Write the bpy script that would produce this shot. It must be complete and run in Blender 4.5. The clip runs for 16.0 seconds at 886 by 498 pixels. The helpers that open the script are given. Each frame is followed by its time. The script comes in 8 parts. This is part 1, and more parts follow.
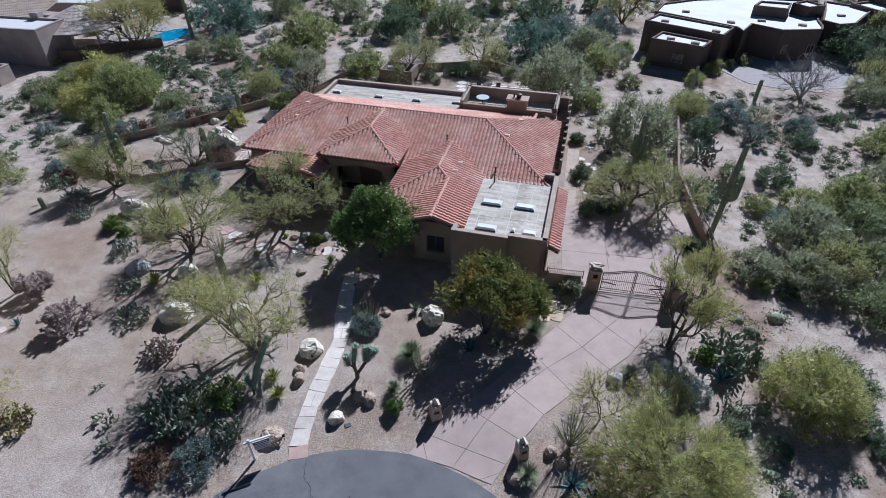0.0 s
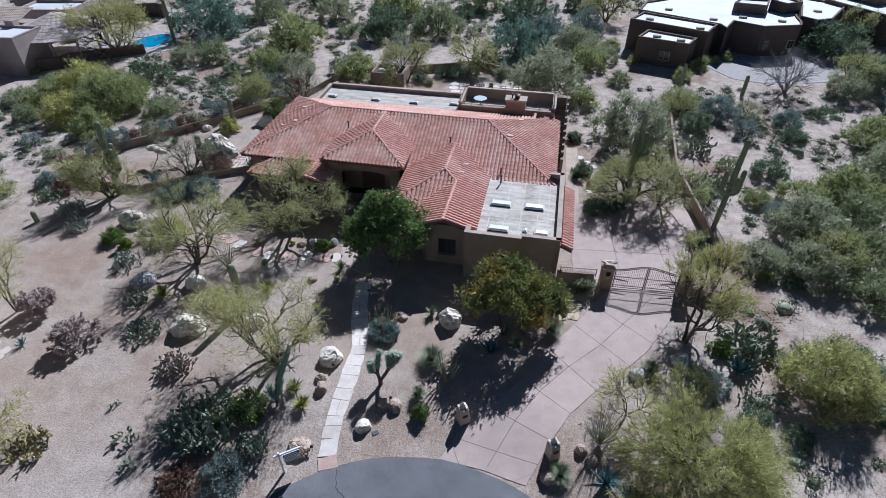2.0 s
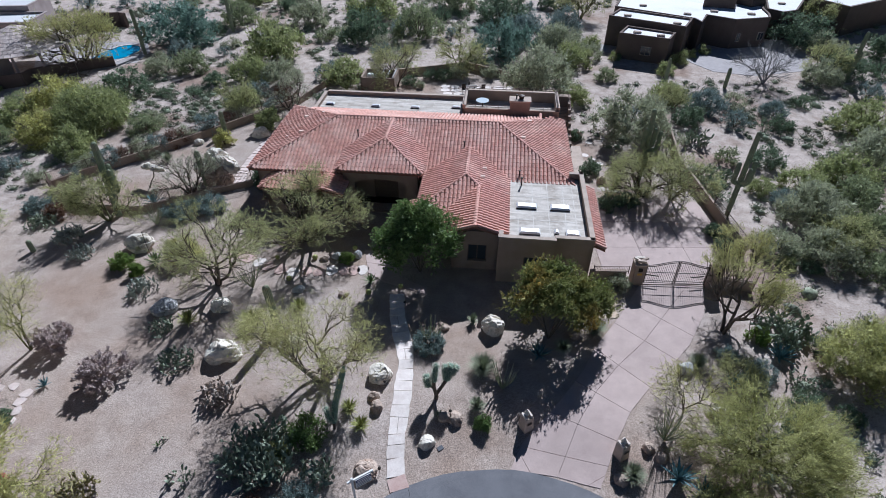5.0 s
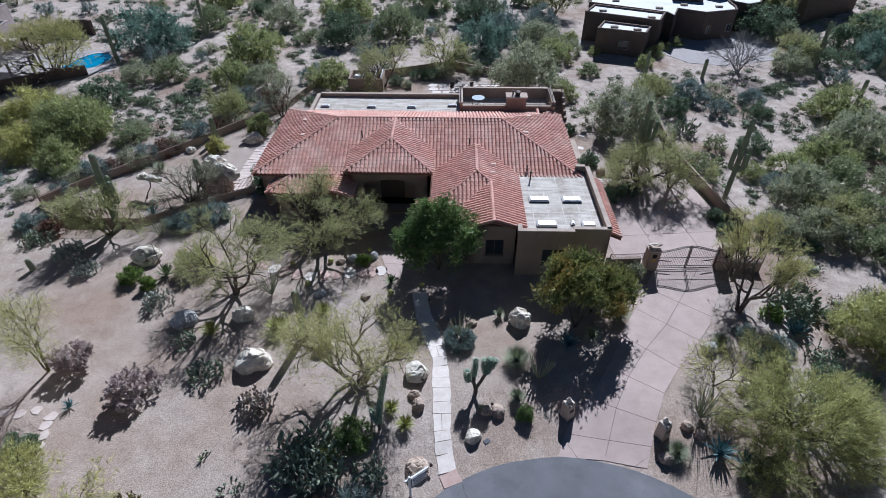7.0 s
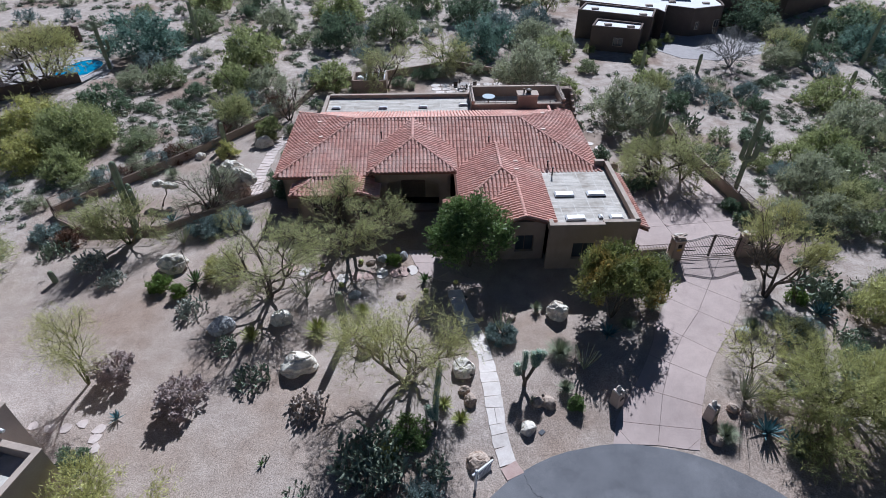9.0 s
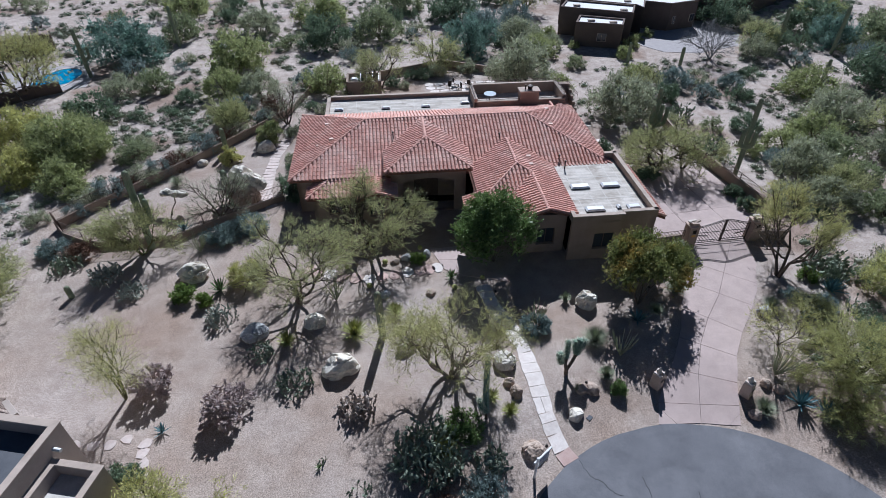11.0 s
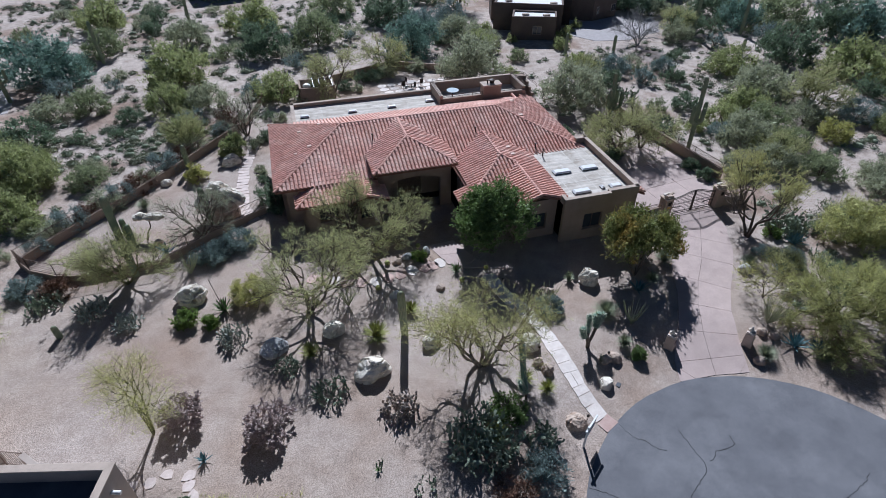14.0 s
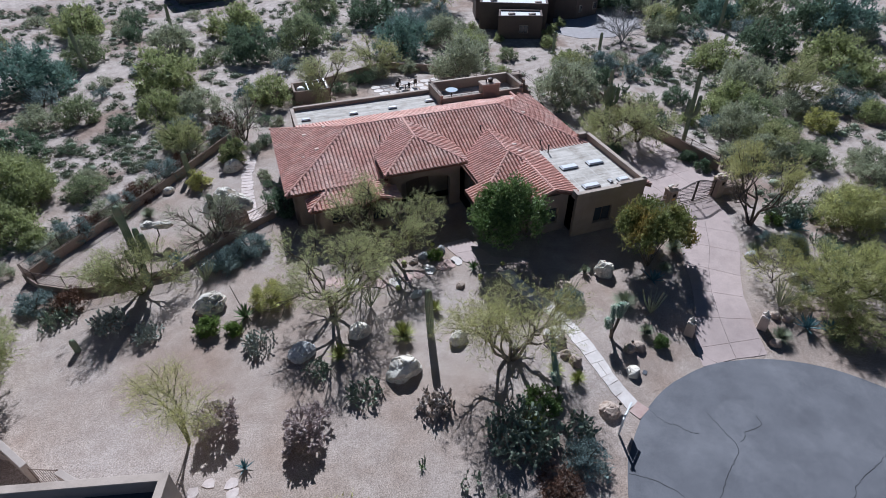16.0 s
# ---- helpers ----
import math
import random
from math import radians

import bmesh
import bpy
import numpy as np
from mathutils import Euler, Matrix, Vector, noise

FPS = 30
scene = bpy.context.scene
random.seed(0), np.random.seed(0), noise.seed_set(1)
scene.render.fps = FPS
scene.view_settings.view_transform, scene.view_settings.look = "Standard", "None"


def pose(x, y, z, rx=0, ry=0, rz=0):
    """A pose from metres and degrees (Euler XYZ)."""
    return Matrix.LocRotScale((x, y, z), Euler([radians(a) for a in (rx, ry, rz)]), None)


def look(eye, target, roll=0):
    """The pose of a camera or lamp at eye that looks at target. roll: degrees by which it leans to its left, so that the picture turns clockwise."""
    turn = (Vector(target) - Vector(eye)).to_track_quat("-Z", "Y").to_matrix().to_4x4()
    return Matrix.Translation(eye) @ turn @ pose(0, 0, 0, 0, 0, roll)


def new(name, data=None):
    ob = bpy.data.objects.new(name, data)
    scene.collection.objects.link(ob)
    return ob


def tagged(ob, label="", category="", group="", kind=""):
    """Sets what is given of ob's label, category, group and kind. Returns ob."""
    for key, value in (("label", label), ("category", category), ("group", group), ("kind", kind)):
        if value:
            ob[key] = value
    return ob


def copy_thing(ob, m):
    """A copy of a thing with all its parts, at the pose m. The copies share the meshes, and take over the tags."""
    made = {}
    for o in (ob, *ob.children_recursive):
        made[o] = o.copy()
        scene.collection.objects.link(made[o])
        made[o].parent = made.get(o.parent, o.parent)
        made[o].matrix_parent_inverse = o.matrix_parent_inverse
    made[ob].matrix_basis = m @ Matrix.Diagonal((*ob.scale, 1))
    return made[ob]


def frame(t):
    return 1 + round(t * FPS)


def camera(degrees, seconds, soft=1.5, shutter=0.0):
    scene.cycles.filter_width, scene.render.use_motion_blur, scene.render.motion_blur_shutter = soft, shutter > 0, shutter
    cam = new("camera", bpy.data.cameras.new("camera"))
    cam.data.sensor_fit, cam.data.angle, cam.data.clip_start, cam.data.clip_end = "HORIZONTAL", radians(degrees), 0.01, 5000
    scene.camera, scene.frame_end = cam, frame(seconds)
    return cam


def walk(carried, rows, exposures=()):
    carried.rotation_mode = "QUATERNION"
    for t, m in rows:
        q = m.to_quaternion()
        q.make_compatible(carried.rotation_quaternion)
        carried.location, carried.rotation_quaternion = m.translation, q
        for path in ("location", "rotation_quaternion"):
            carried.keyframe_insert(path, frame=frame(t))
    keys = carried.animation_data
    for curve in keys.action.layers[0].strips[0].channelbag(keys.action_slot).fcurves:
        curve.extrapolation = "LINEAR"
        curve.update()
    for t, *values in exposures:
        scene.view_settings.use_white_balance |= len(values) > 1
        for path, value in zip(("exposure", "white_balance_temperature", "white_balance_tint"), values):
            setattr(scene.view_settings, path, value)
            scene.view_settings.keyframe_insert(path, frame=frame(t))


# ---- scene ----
cam = camera(78.1, 16.0, soft=0.5)
# seconds, place, yaw, pitch
ROWS = [
    (0.0, -0.00, -0.00, 24.96, 0.00, -38.25),
    (0.5, -0.52, 0.04, 24.97, -1.33, -38.21),
    (1.0, -1.08, 0.06, 24.99, -2.05, -38.20),
    (1.5, -1.70, 0.10, 25.00, -2.50, -38.20),
    (2.0, -2.35, 0.22, 25.04, -2.96, -38.21),
    (2.5, -3.09, 0.40, 25.09, -3.63, -38.26),
    (3.0, -3.85, 0.60, 25.16, -4.36, -38.28),
    (3.5, -4.64, 0.85, 25.20, -5.11, -38.31),
    (4.0, -5.47, 1.07, 25.22, -5.97, -38.30),
    (6.5, -9.98, 1.67, 25.17, -12.35, -38.31),
    (7.0, -10.94, 1.77, 25.20, -13.15, -38.30),
    (7.5, -11.92, 1.88, 25.22, -13.45, -38.29),
    (8.0, -12.87, 2.02, 25.22, -13.99, -38.26),
    (10.5, -17.72, 3.02, 25.21, -19.98, -38.18),
    (11.0, -18.70, 3.25, 25.23, -20.62, -38.18),
    (11.5, -19.64, 3.53, 25.26, -21.79, -38.19),
    (12.0, -20.52, 3.82, 25.29, -23.52, -38.17),
    (12.5, -21.39, 4.12, 25.29, -27.72, -38.14),
    (13.0, -22.25, 4.38, 25.30, -29.10, -38.16),
    (13.5, -23.11, 4.62, 25.30, -29.89, -38.13),
    (14.0, -23.91, 4.92, 25.31, -30.56, -38.12),
    (14.5, -24.66, 5.26, 25.32, -31.62, -38.10),
    (15.0, -25.34, 5.58, 25.33, -32.41, -38.10),
    (15.5, -26.00, 5.90, 25.34, -32.89, -38.08),
    (16.0, -26.63, 6.25, 25.34, -33.93, -38.04),
]
walk(cam, [(t, pose(x, y, z, 90 + pitch, 0, yaw)) for t, x, y, z, yaw, pitch in ROWS], [(0, 0.05, 5330, 11), (2.5, 0.14, 5330, 11), (16, 0.12, 5330, 11)])

# ---- light: clear winter sun from behind the house ----
SUN_DIR = Vector((0.45, 0.893, math.tan(radians(39.0)))).normalized()
world = bpy.data.worlds.new("sky")
scene.world = world
world.use_nodes = True
wn, wl = world.node_tree.nodes, world.node_tree.links
sky = wn.new("ShaderNodeTexSky")
sky.sky_type, sky.sun_disc = "NISHITA", False
sky.sun_elevation, sky.sun_rotation = radians(39.0), math.atan2(0.45, 0.893)
sky.altitude, sky.air_density, sky.dust_density, sky.ozone_density = 700, 1.0, 0.0, 4.0
wl.new(sky.outputs[0], wn["Background"].inputs[0])
wn["Background"].inputs[1].default_value = 0.022
sun = new("sun", bpy.data.lights.new("sun", "SUN"))
sun.data.energy, sun.data.angle, sun.data.color = 5.0, radians(0.53), (1.0, 0.96, 0.905)
sun.matrix_world = look((0, 0, 60), Vector((0, 0, 60)) - SUN_DIR)


# ---- materials ----
def mat(name, a, b, scale=2.0, rough=0.85, bump=0.0, fine=30.0, metal=0.0, spread=0.0, c=None, cscale=0.3, island=0.0, detail=4.0, grain=0.5, through_leaf=0.0, spec=0.3):
    """Two-scale procedural surface: a to b over noise, c in large stains, spread: brightness by object, island: brightness by piece."""
    m = bpy.data.materials.new(name)
    m.use_nodes = True
    n, l = m.node_tree.nodes, m.node_tree.links
    p = n["Principled BSDF"]
    p.inputs["Roughness"].default_value, p.inputs["Metallic"].default_value = rough, metal
    p.inputs["Specular IOR Level"].default_value = spec
    co = n.new("ShaderNodeTexCoord")

    def noise_tex(s, d):
        t = n.new("ShaderNodeTexNoise")
        t.inputs["Scale"].default_value, t.inputs["Detail"].default_value, t.inputs["Roughness"].default_value = s, d, 0.65
        l.new(co.outputs["Object"], t.inputs["Vector"])
        return t

    def ramp(src, lo, hi):
        r = n.new("ShaderNodeMapRange")
        r.inputs[1].default_value, r.inputs[2].default_value = lo, hi
        l.new(src, r.inputs[0])
        return r.outputs[0]

    def mix(f, x, y, kind="MIX"):
        k = n.new("ShaderNodeMix")
        k.data_type, k.blend_type = "RGBA", kind
        for s, v in ((k.inputs[0], f), (k.inputs[6], x), (k.inputs[7], y)):
            if isinstance(v, bpy.types.NodeSocket):
                l.new(v, s)
            elif isinstance(v, (int, float)):
                s.default_value = v
            else:
                s.default_value = (*v, 1)
        return k.outputs[2]

    t1, t2 = noise_tex(scale, detail), noise_tex(fine, 3.0)
    col = mix(ramp(t1.outputs[0], 0.32, 0.68), a, b)
    if c is not None:
        t3 = noise_tex(cscale, 5.0)
        col = mix(ramp(t3.outputs[0], 0.48, 0.7), col, c)
    hsv = n.new("ShaderNodeHueSaturation")
    l.new(col, hsv.inputs["Color"])
    val = n.new("ShaderNodeMath")
    val.operation = "MULTIPLY_ADD"
    l.new(t2.outputs[0], val.inputs[0])
    val.inputs[1].default_value, val.inputs[2].default_value = grain, 1 - grain / 2
    out = val.outputs[0]
    if spread or island:
        src = n.new("ShaderNodeObjectInfo").outputs["Random"] if spread else n.new("ShaderNodeNewGeometry").outputs["Random Per Island"]
        k = spread or island
        v2 = n.new("ShaderNodeMath")
        v2.operation = "MULTIPLY_ADD"
        l.new(src, v2.inputs[0])
        v2.inputs[1].default_value, v2.inputs[2].default_value = 2 * k, 1 - k
        v3 = n.new("ShaderNodeMath")
        v3.operation = "MULTIPLY"
        l.new(out, v3.inputs[0]), l.new(v2.outputs[0], v3.inputs[1])
        out = v3.outputs[0]
    l.new(out, hsv.inputs["Value"])
    l.new(hsv.outputs[0], p.inputs["Base Color"])
    if bump:
        bp = n.new("ShaderNodeBump")
        bp.inputs["Strength"].default_value, bp.inputs["Distance"].default_value = 0.7, bump
        l.new(t2.outputs[0], bp.inputs["Height"])
        l.new(bp.outputs[0], p.inputs["Normal"])
    if through_leaf:
        tr, ms = n.new("ShaderNodeBsdfTranslucent"), n.new("ShaderNodeMixShader")
        l.new(hsv.outputs[0], tr.inputs[0])
        ms.inputs[0].default_value = through_leaf
        l.new(p.outputs[0], ms.inputs[1]), l.new(tr.outputs[0], ms.inputs[2])
        l.new(ms.outputs[0], n["Material Output"].inputs[0])
    return m


def ground_material():
    """Crushed-granite gravel in the garden, pale sand with darker wash stains outside, told apart by the vertex mask 'gravel'."""
    m = bpy.data.materials.new("desert_ground")
    m.use_nodes = True
    n, l = m.node_tree.nodes, m.node_tree.links
    p = n["Principled BSDF"]
    p.inputs["Roughness"].default_value, p.inputs["Specular IOR Level"].default_value = 0.95, 0.15
    co = n.new("ShaderNodeTexCoord")

    def tex(kind, s, d=3.0):
        t = n.new(kind)
        t.inputs["Scale"].default_value = s
        if "Detail" in t.inputs:
            t.inputs["Detail"].default_value = d
        l.new(co.outputs["Object"], t.inputs["Vector"])
        return t

    def ramp(src, pts):
        r = n.new("ShaderNodeValToRGB")
        e = r.color_ramp.elements
        while len(e) < len(pts):
            e.new(0.5)
        for k, (pos, colour) in zip(e, pts):
            k.position, k.color = pos, (*colour, 1)
        l.new(src, r.inputs[0])
        return r.outputs[0]

    def mix(f, x, y, kind="MIX"):
        k = n.new("ShaderNodeMix")
        k.data_type, k.blend_type = "RGBA", kind
        if isinstance(f, bpy.types.NodeSocket):
            l.new(f, k.inputs[0])
        else:
            k.inputs[0].default_value = f
        l.new(x, k.inputs[6]), l.new(y, k.inputs[7])
        return k.outputs[2]

    big, mid, small = tex("ShaderNodeTexNoise", 0.13, 6), tex("ShaderNodeTexNoise", 1.1, 6), tex("ShaderNodeTexNoise", 7.0, 5)
    grit, pebble, tuft = tex("ShaderNodeTexNoise", 16.0, 8), tex("ShaderNodeTexNoise", 38.0, 3), tex("ShaderNodeTexNoise", 5.5, 3)
    stone = tex("ShaderNodeTexVoronoi", 17.0)
    gravel = ramp(mid.outputs[0], ((0.3, (0.292, 0.243, 0.213)), (0.7, (0.368, 0.316, 0.283))))
    gravel = mix(0.42, gravel, ramp(stone.outputs["Color"], ((0.0, (0.34, 0.33, 0.32)), (0.3, (0.85, 0.84, 0.82)), (0.7, (1.2, 1.19, 1.17)), (1.0, (1.8, 1.78, 1.75)))), "MULTIPLY")
    gravel = mix(0.9, gravel, ramp(grit.outputs[0], ((0.32, (0.52, 0.50, 0.48)), (0.5, (1.0, 1.0, 1.0)), (0.68, (1.4, 1.4, 1.4)))), "MULTIPLY")
    gravel = mix(0.3, gravel, ramp(tuft.outputs[0], ((0.32, (0.66, 0.63, 0.60)), (0.5, (1.0, 1.0, 1.0)), (0.68, (1.28, 1.28, 1.28)))), "MULTIPLY")
    gravel = mix(0.9, gravel, ramp(big.outputs[0], ((0.36, (0.86, 0.76, 0.68)), (0.5, (1.0, 0.97, 0.94)), (0.64, (1.1, 1.11, 1.13)))), "MULTIPLY")
    sand = ramp(mid.outputs[0], ((0.3, (0.40, 0.338, 0.30)), (0.72, (0.62, 0.555, 0.51))))
    sand = mix(0.8, sand, ramp(big.outputs[0], ((0.36, (0.62, 0.50, 0.43)), (0.48, (0.98, 0.95, 0.93)), (0.7, (1.15, 1.13, 1.12)))), "MULTIPLY")
    sand = mix(0.7, sand, ramp(small.outputs[0], ((0.33, (0.5, 0.46, 0.41)), (0.5, (1.0, 1.0, 1.0)))), "MULTIPLY")
    sand = mix(0.6, sand, ramp(grit.outputs[0], ((0.3, (0.5, 0.48, 0.46)), (0.7, (1.35, 1.35, 1.35)))), "MULTIPLY")
    att = n.new("ShaderNodeAttribute")
    att.attribute_name = "gravel"
    l.new(mix(att.outputs["Fac"], sand, gravel), p.inputs["Base Color"])
    bp = n.new("ShaderNodeBump")
    bp.inputs["Strength"].default_value, bp.inputs["Distance"].default_value = 0.6, 0.014
    l.new(pebble.outputs[0], bp.inputs["Height"])
    l.new(bp.outputs[0], p.inputs["Normal"])
    return m


def streaked(name, a, b, stain):
    """Weathered roof coating: long streaks across the fall, blotches and a few dark ponding stains."""
    m = bpy.data.materials.new(name)
    m.use_nodes = True
    n, l = m.node_tree.nodes, m.node_tree.links
    p = n["Principled BSDF"]
    p.inputs["Roughness"].default_value, p.inputs["Specular IOR Level"].default_value = 0.85, 0.25
    co = n.new("ShaderNodeTexCoord")

    def field(scale, size, detail, lo, hi):
        k = n.new("ShaderNodeMapping")
        k.inputs["Scale"].default_value = scale
        l.new(co.outputs["Object"], k.inputs["Vector"])
        t = n.new("ShaderNodeTexNoise")
        t.inputs["Scale"].default_value, t.inputs["Detail"].default_value, t.inputs["Roughness"].default_value = size, detail, 0.65
        l.new(k.outputs[0], t.inputs["Vector"])
        r = n.new("ShaderNodeMapRange")
        r.inputs[1].default_value, r.inputs[2].default_value = lo, hi
        l.new(t.outputs[0], r.inputs[0])
        return r.outputs[0]

    def mix(f, x, y):
        k = n.new("ShaderNodeMix")
        k.data_type = "RGBA"
        l.new(f, k.inputs[0])
        for s, v in ((k.inputs[6], x), (k.inputs[7], y)):
            if isinstance(v, bpy.types.NodeSocket):
                l.new(v, s)
            else:
                s.default_value = (*v, 1)
        return k.outputs[2]

    streak, blotch = field((0.35, 2.2, 1), 1.3, 6, 0.36, 0.64), field((1, 1, 1), 0.9, 7, 0.5, 0.72)
    speck = field((1, 1, 1), 22, 4, 0.3, 0.75)
    col = mix(blotch, mix(streak, a, b), stain)
    hsv = n.new("ShaderNodeHueSaturation")
    val = n.new("ShaderNodeMath")
    val.operation = "MULTIPLY_ADD"
    l.new(speck, val.inputs[0])
    val.inputs[1].default_value, val.inputs[2].default_value = 0.5, 0.75
    l.new(col, hsv.inputs["Color"]), l.new(val.outputs[0], hsv.inputs["Value"])
    l.new(hsv.outputs[0], p.inputs["Base Color"])
    return m


def glass(name, colour):
    m = bpy.data.materials.new(name)
    m.use_nodes = True
    p = m.node_tree.nodes["Principled BSDF"]
    p.inputs["Base Color"].default_value, p.inputs["Roughness"].default_value = (*colour, 1), 0.06
    p.inputs["Metallic"].default_value = 0.0
    return m


GROUND = ground_material()
ASPHALT = mat("asphalt", (0.134, 0.135, 0.148), (0.184, 0.185, 0.200), 0.55, 0.9, 0.008, 38, c=(0.228, 0.228, 0.242), cscale=0.22, grain=1.3, detail=10.0)
TAR = mat("tar", (0.02, 0.02, 0.022), (0.035, 0.035, 0.038), 5, 0.7)
AGGREGATE = mat("pink_aggregate_concrete", (0.455, 0.36, 0.33), (0.535, 0.43, 0.395), 1.2, 0.85, 0.004, 45, c=(0.44, 0.35, 0.32), cscale=0.5, spread=0.04, grain=1.1)
JOINT = mat("dark_joint", (0.14, 0.115, 0.11), (0.19, 0.16, 0.15), 6, 0.95)
FLAG = mat("flagstone", (0.68, 0.60, 0.55), (0.82, 0.75, 0.70), 2.5, 0.85, 0.01, 25, spread=0.12)
FLAG_PINK = mat("pink_flagstone", (0.50, 0.34, 0.30), (0.60, 0.45, 0.40), 3, 0.85, 0.01, 25, spread=0.1)
FLAG_ROSE = mat("rose_flagstone", (0.60, 0.50, 0.455), (0.72, 0.62, 0.575), 3, 0.85, 0.01, 25, spread=0.1)
FLAG_TAN = mat("tan_flagstone", (0.55, 0.42, 0.30), (0.66, 0.55, 0.42), 3, 0.85, 0.01, 25, spread=0.12)
STUCCO = mat("tan_stucco", (0.33, 0.255, 0.205), (0.385, 0.30, 0.245), 0.7, 0.92, 0.01, 45, c=(0.29, 0.225, 0.18), cscale=0.5)
COPING = mat("pale_parapet_coping", (0.47, 0.385, 0.32), (0.55, 0.455, 0.385), 1.5, 0.9, 0.006, 40, c=(0.38, 0.31, 0.26), cscale=0.9)
ROOF_DECK = mat("roof_underlay", (0.20, 0.105, 0.08), (0.27, 0.145, 0.11), 3, 0.95)
TILE = mat("clay_roof_tile", (0.55, 0.275, 0.214), (0.72, 0.42, 0.342), 3.0, 0.7, 0.006, 35, island=0.11, c=(0.78, 0.535, 0.455), cscale=0.45)
TILE_OBJ = mat("clay_roof_tile_loose", (0.55, 0.275, 0.214), (0.72, 0.42, 0.342), 3.0, 0.7, 0.006, 35, spread=0.11, c=(0.78, 0.535, 0.455), cscale=0.45)
MEMBRANE = streaked("grey_roof_coating", (0.46, 0.415, 0.36), (0.71, 0.66, 0.60), (0.33, 0.28, 0.23))
SEAM = mat("pale_roof_seam", (0.53, 0.495, 0.445), (0.71, 0.67, 0.62), 2, 0.85)
WHITE_ROOF = mat("white_roof_coating", (0.68, 0.68, 0.69), (0.76, 0.76, 0.77), 0.5, 0.7, c=(0.58, 0.58, 0.59), cscale=0.25)
DARK_ROOF = mat("dark_roof_felt", (0.10, 0.105, 0.12), (0.14, 0.145, 0.16), 0.8, 0.85, 0.004, 30)
MAUVE_STUCCO = mat("mauve_stucco", (0.36, 0.30, 0.285), (0.43, 0.365, 0.35), 0.8, 0.92, 0.01, 40, c=(0.32, 0.265, 0.25), cscale=0.5)
ROSE_SHINGLE = mat("rose_grey_shingle", (0.50, 0.42, 0.39), (0.66, 0.575, 0.54), 1.5, 0.85, 0.01, 25, island=0.25)
BROWN_STUCCO = mat("brown_stucco", (0.14, 0.105, 0.09), (0.175, 0.132, 0.113), 0.8, 0.92, 0.01, 40)
PALE_STUCCO = mat("pale_stucco", (0.40, 0.34, 0.30), (0.47, 0.405, 0.36), 0.9, 0.92, 0.008, 45)
GREY_STUCCO = mat("grey_tan_stucco", (0.25, 0.21, 0.19), (0.30, 0.255, 0.235), 0.9, 0.92, 0.008, 45)
WHITE_PAINT = mat("white_paint", (0.78, 0.78, 0.77), (0.84, 0.84, 0.83), 4, 0.5)
PLASTIC_DOME = mat("white_skylight_dome", (0.80, 0.81, 0.82), (0.88, 0.88, 0.88), 4, 0.25, spec=0.5)
VENT = mat("terracotta_vent", (0.70, 0.54, 0.46), (0.80, 0.64, 0.56), 8, 0.8)
DARK_METAL = mat("dark_bronze_metal", (0.035, 0.028, 0.025), (0.055, 0.045, 0.04), 6, 0.5, metal=0.6)
RUST_METAL = mat("brown_iron", (0.15, 0.105, 0.085), (0.20, 0.145, 0.12), 6, 0.6, metal=0.1)
STEEL = mat("dull_steel", (0.35, 0.35, 0.36), (0.45, 0.45, 0.46), 6, 0.4, metal=0.8)
GLASS_DARK = glass("dark_window_glass", (0.05, 0.058, 0.07))
POOL = glass("pool_water", (0.02, 0.30, 0.52))
TABLE_GLASS = glass("pale_blue_glass", (0.66, 0.74, 0.78))
# near-black in place of the shade within rooms and the pillar recess
VOID = mat("inside_shade", (0.02, 0.018, 0.016), (0.03, 0.026, 0.024), 2, 0.9)
BOULDER = mat("cream_boulder", (0.72, 0.65, 0.55), (0.90, 0.85, 0.76), 1.6, 0.9, 0.02, 14, c=(0.46, 0.38, 0.29), cscale=1.2, spread=0.06, grain=0.5, detail=8.0)
BOULDER_GREY = mat("grey_boulder", (0.44, 0.44, 0.45), (0.64, 0.64, 0.64), 2.2, 0.9, 0.015, 14, c=(0.26, 0.25, 0.25), cscale=1.3)
BOULDER_BROWN = mat("brown_boulder", (0.38, 0.29, 0.235), (0.58, 0.48, 0.40), 2.2, 0.9, 0.015, 14, c=(0.26, 0.17, 0.12), cscale=1.5, spread=0.1)
MASONRY = mat("pillar_render", (0.50, 0.395, 0.325), (0.58, 0.47, 0.39), 3, 0.9, 0.008, 40)
PALE_STONE = mat("pale_statue_stone", (0.66, 0.58, 0.50), (0.76, 0.69, 0.62), 4, 0.85, 0.01, 30)
BARK = mat("grey_brown_bark", (0.10, 0.08, 0.062), (0.19, 0.155, 0.125), 6, 0.95, 0.01, 30)
BARK_TAN = mat("tan_bark", (0.25, 0.205, 0.155), (0.40, 0.34, 0.265), 5, 0.9, 0.006, 30, c=(0.14, 0.11, 0.085), cscale=2)
BARK_PALE = mat("silver_grey_bark", (0.26, 0.25, 0.245), (0.38, 0.37, 0.36), 6, 0.9)
BARK_GREEN = mat("palo_verde_bark", (0.13, 0.135, 0.06), (0.22, 0.21, 0.10), 5, 0.9, 0.005, 30, c=(0.10, 0.08, 0.06), cscale=2)
L_PALO = mat("palo_verde_twigs", (0.42, 0.43, 0.20), (0.54, 0.54, 0.28), 0.8, 0.8, island=0.35, through_leaf=0.35, fine=4.5, grain=1.4)
L_GOLDEN = mat("golden_palo_verde_twigs", (0.45, 0.44, 0.185), (0.57, 0.55, 0.26), 0.8, 0.8, island=0.35, through_leaf=0.35, fine=4.5, grain=1.4)
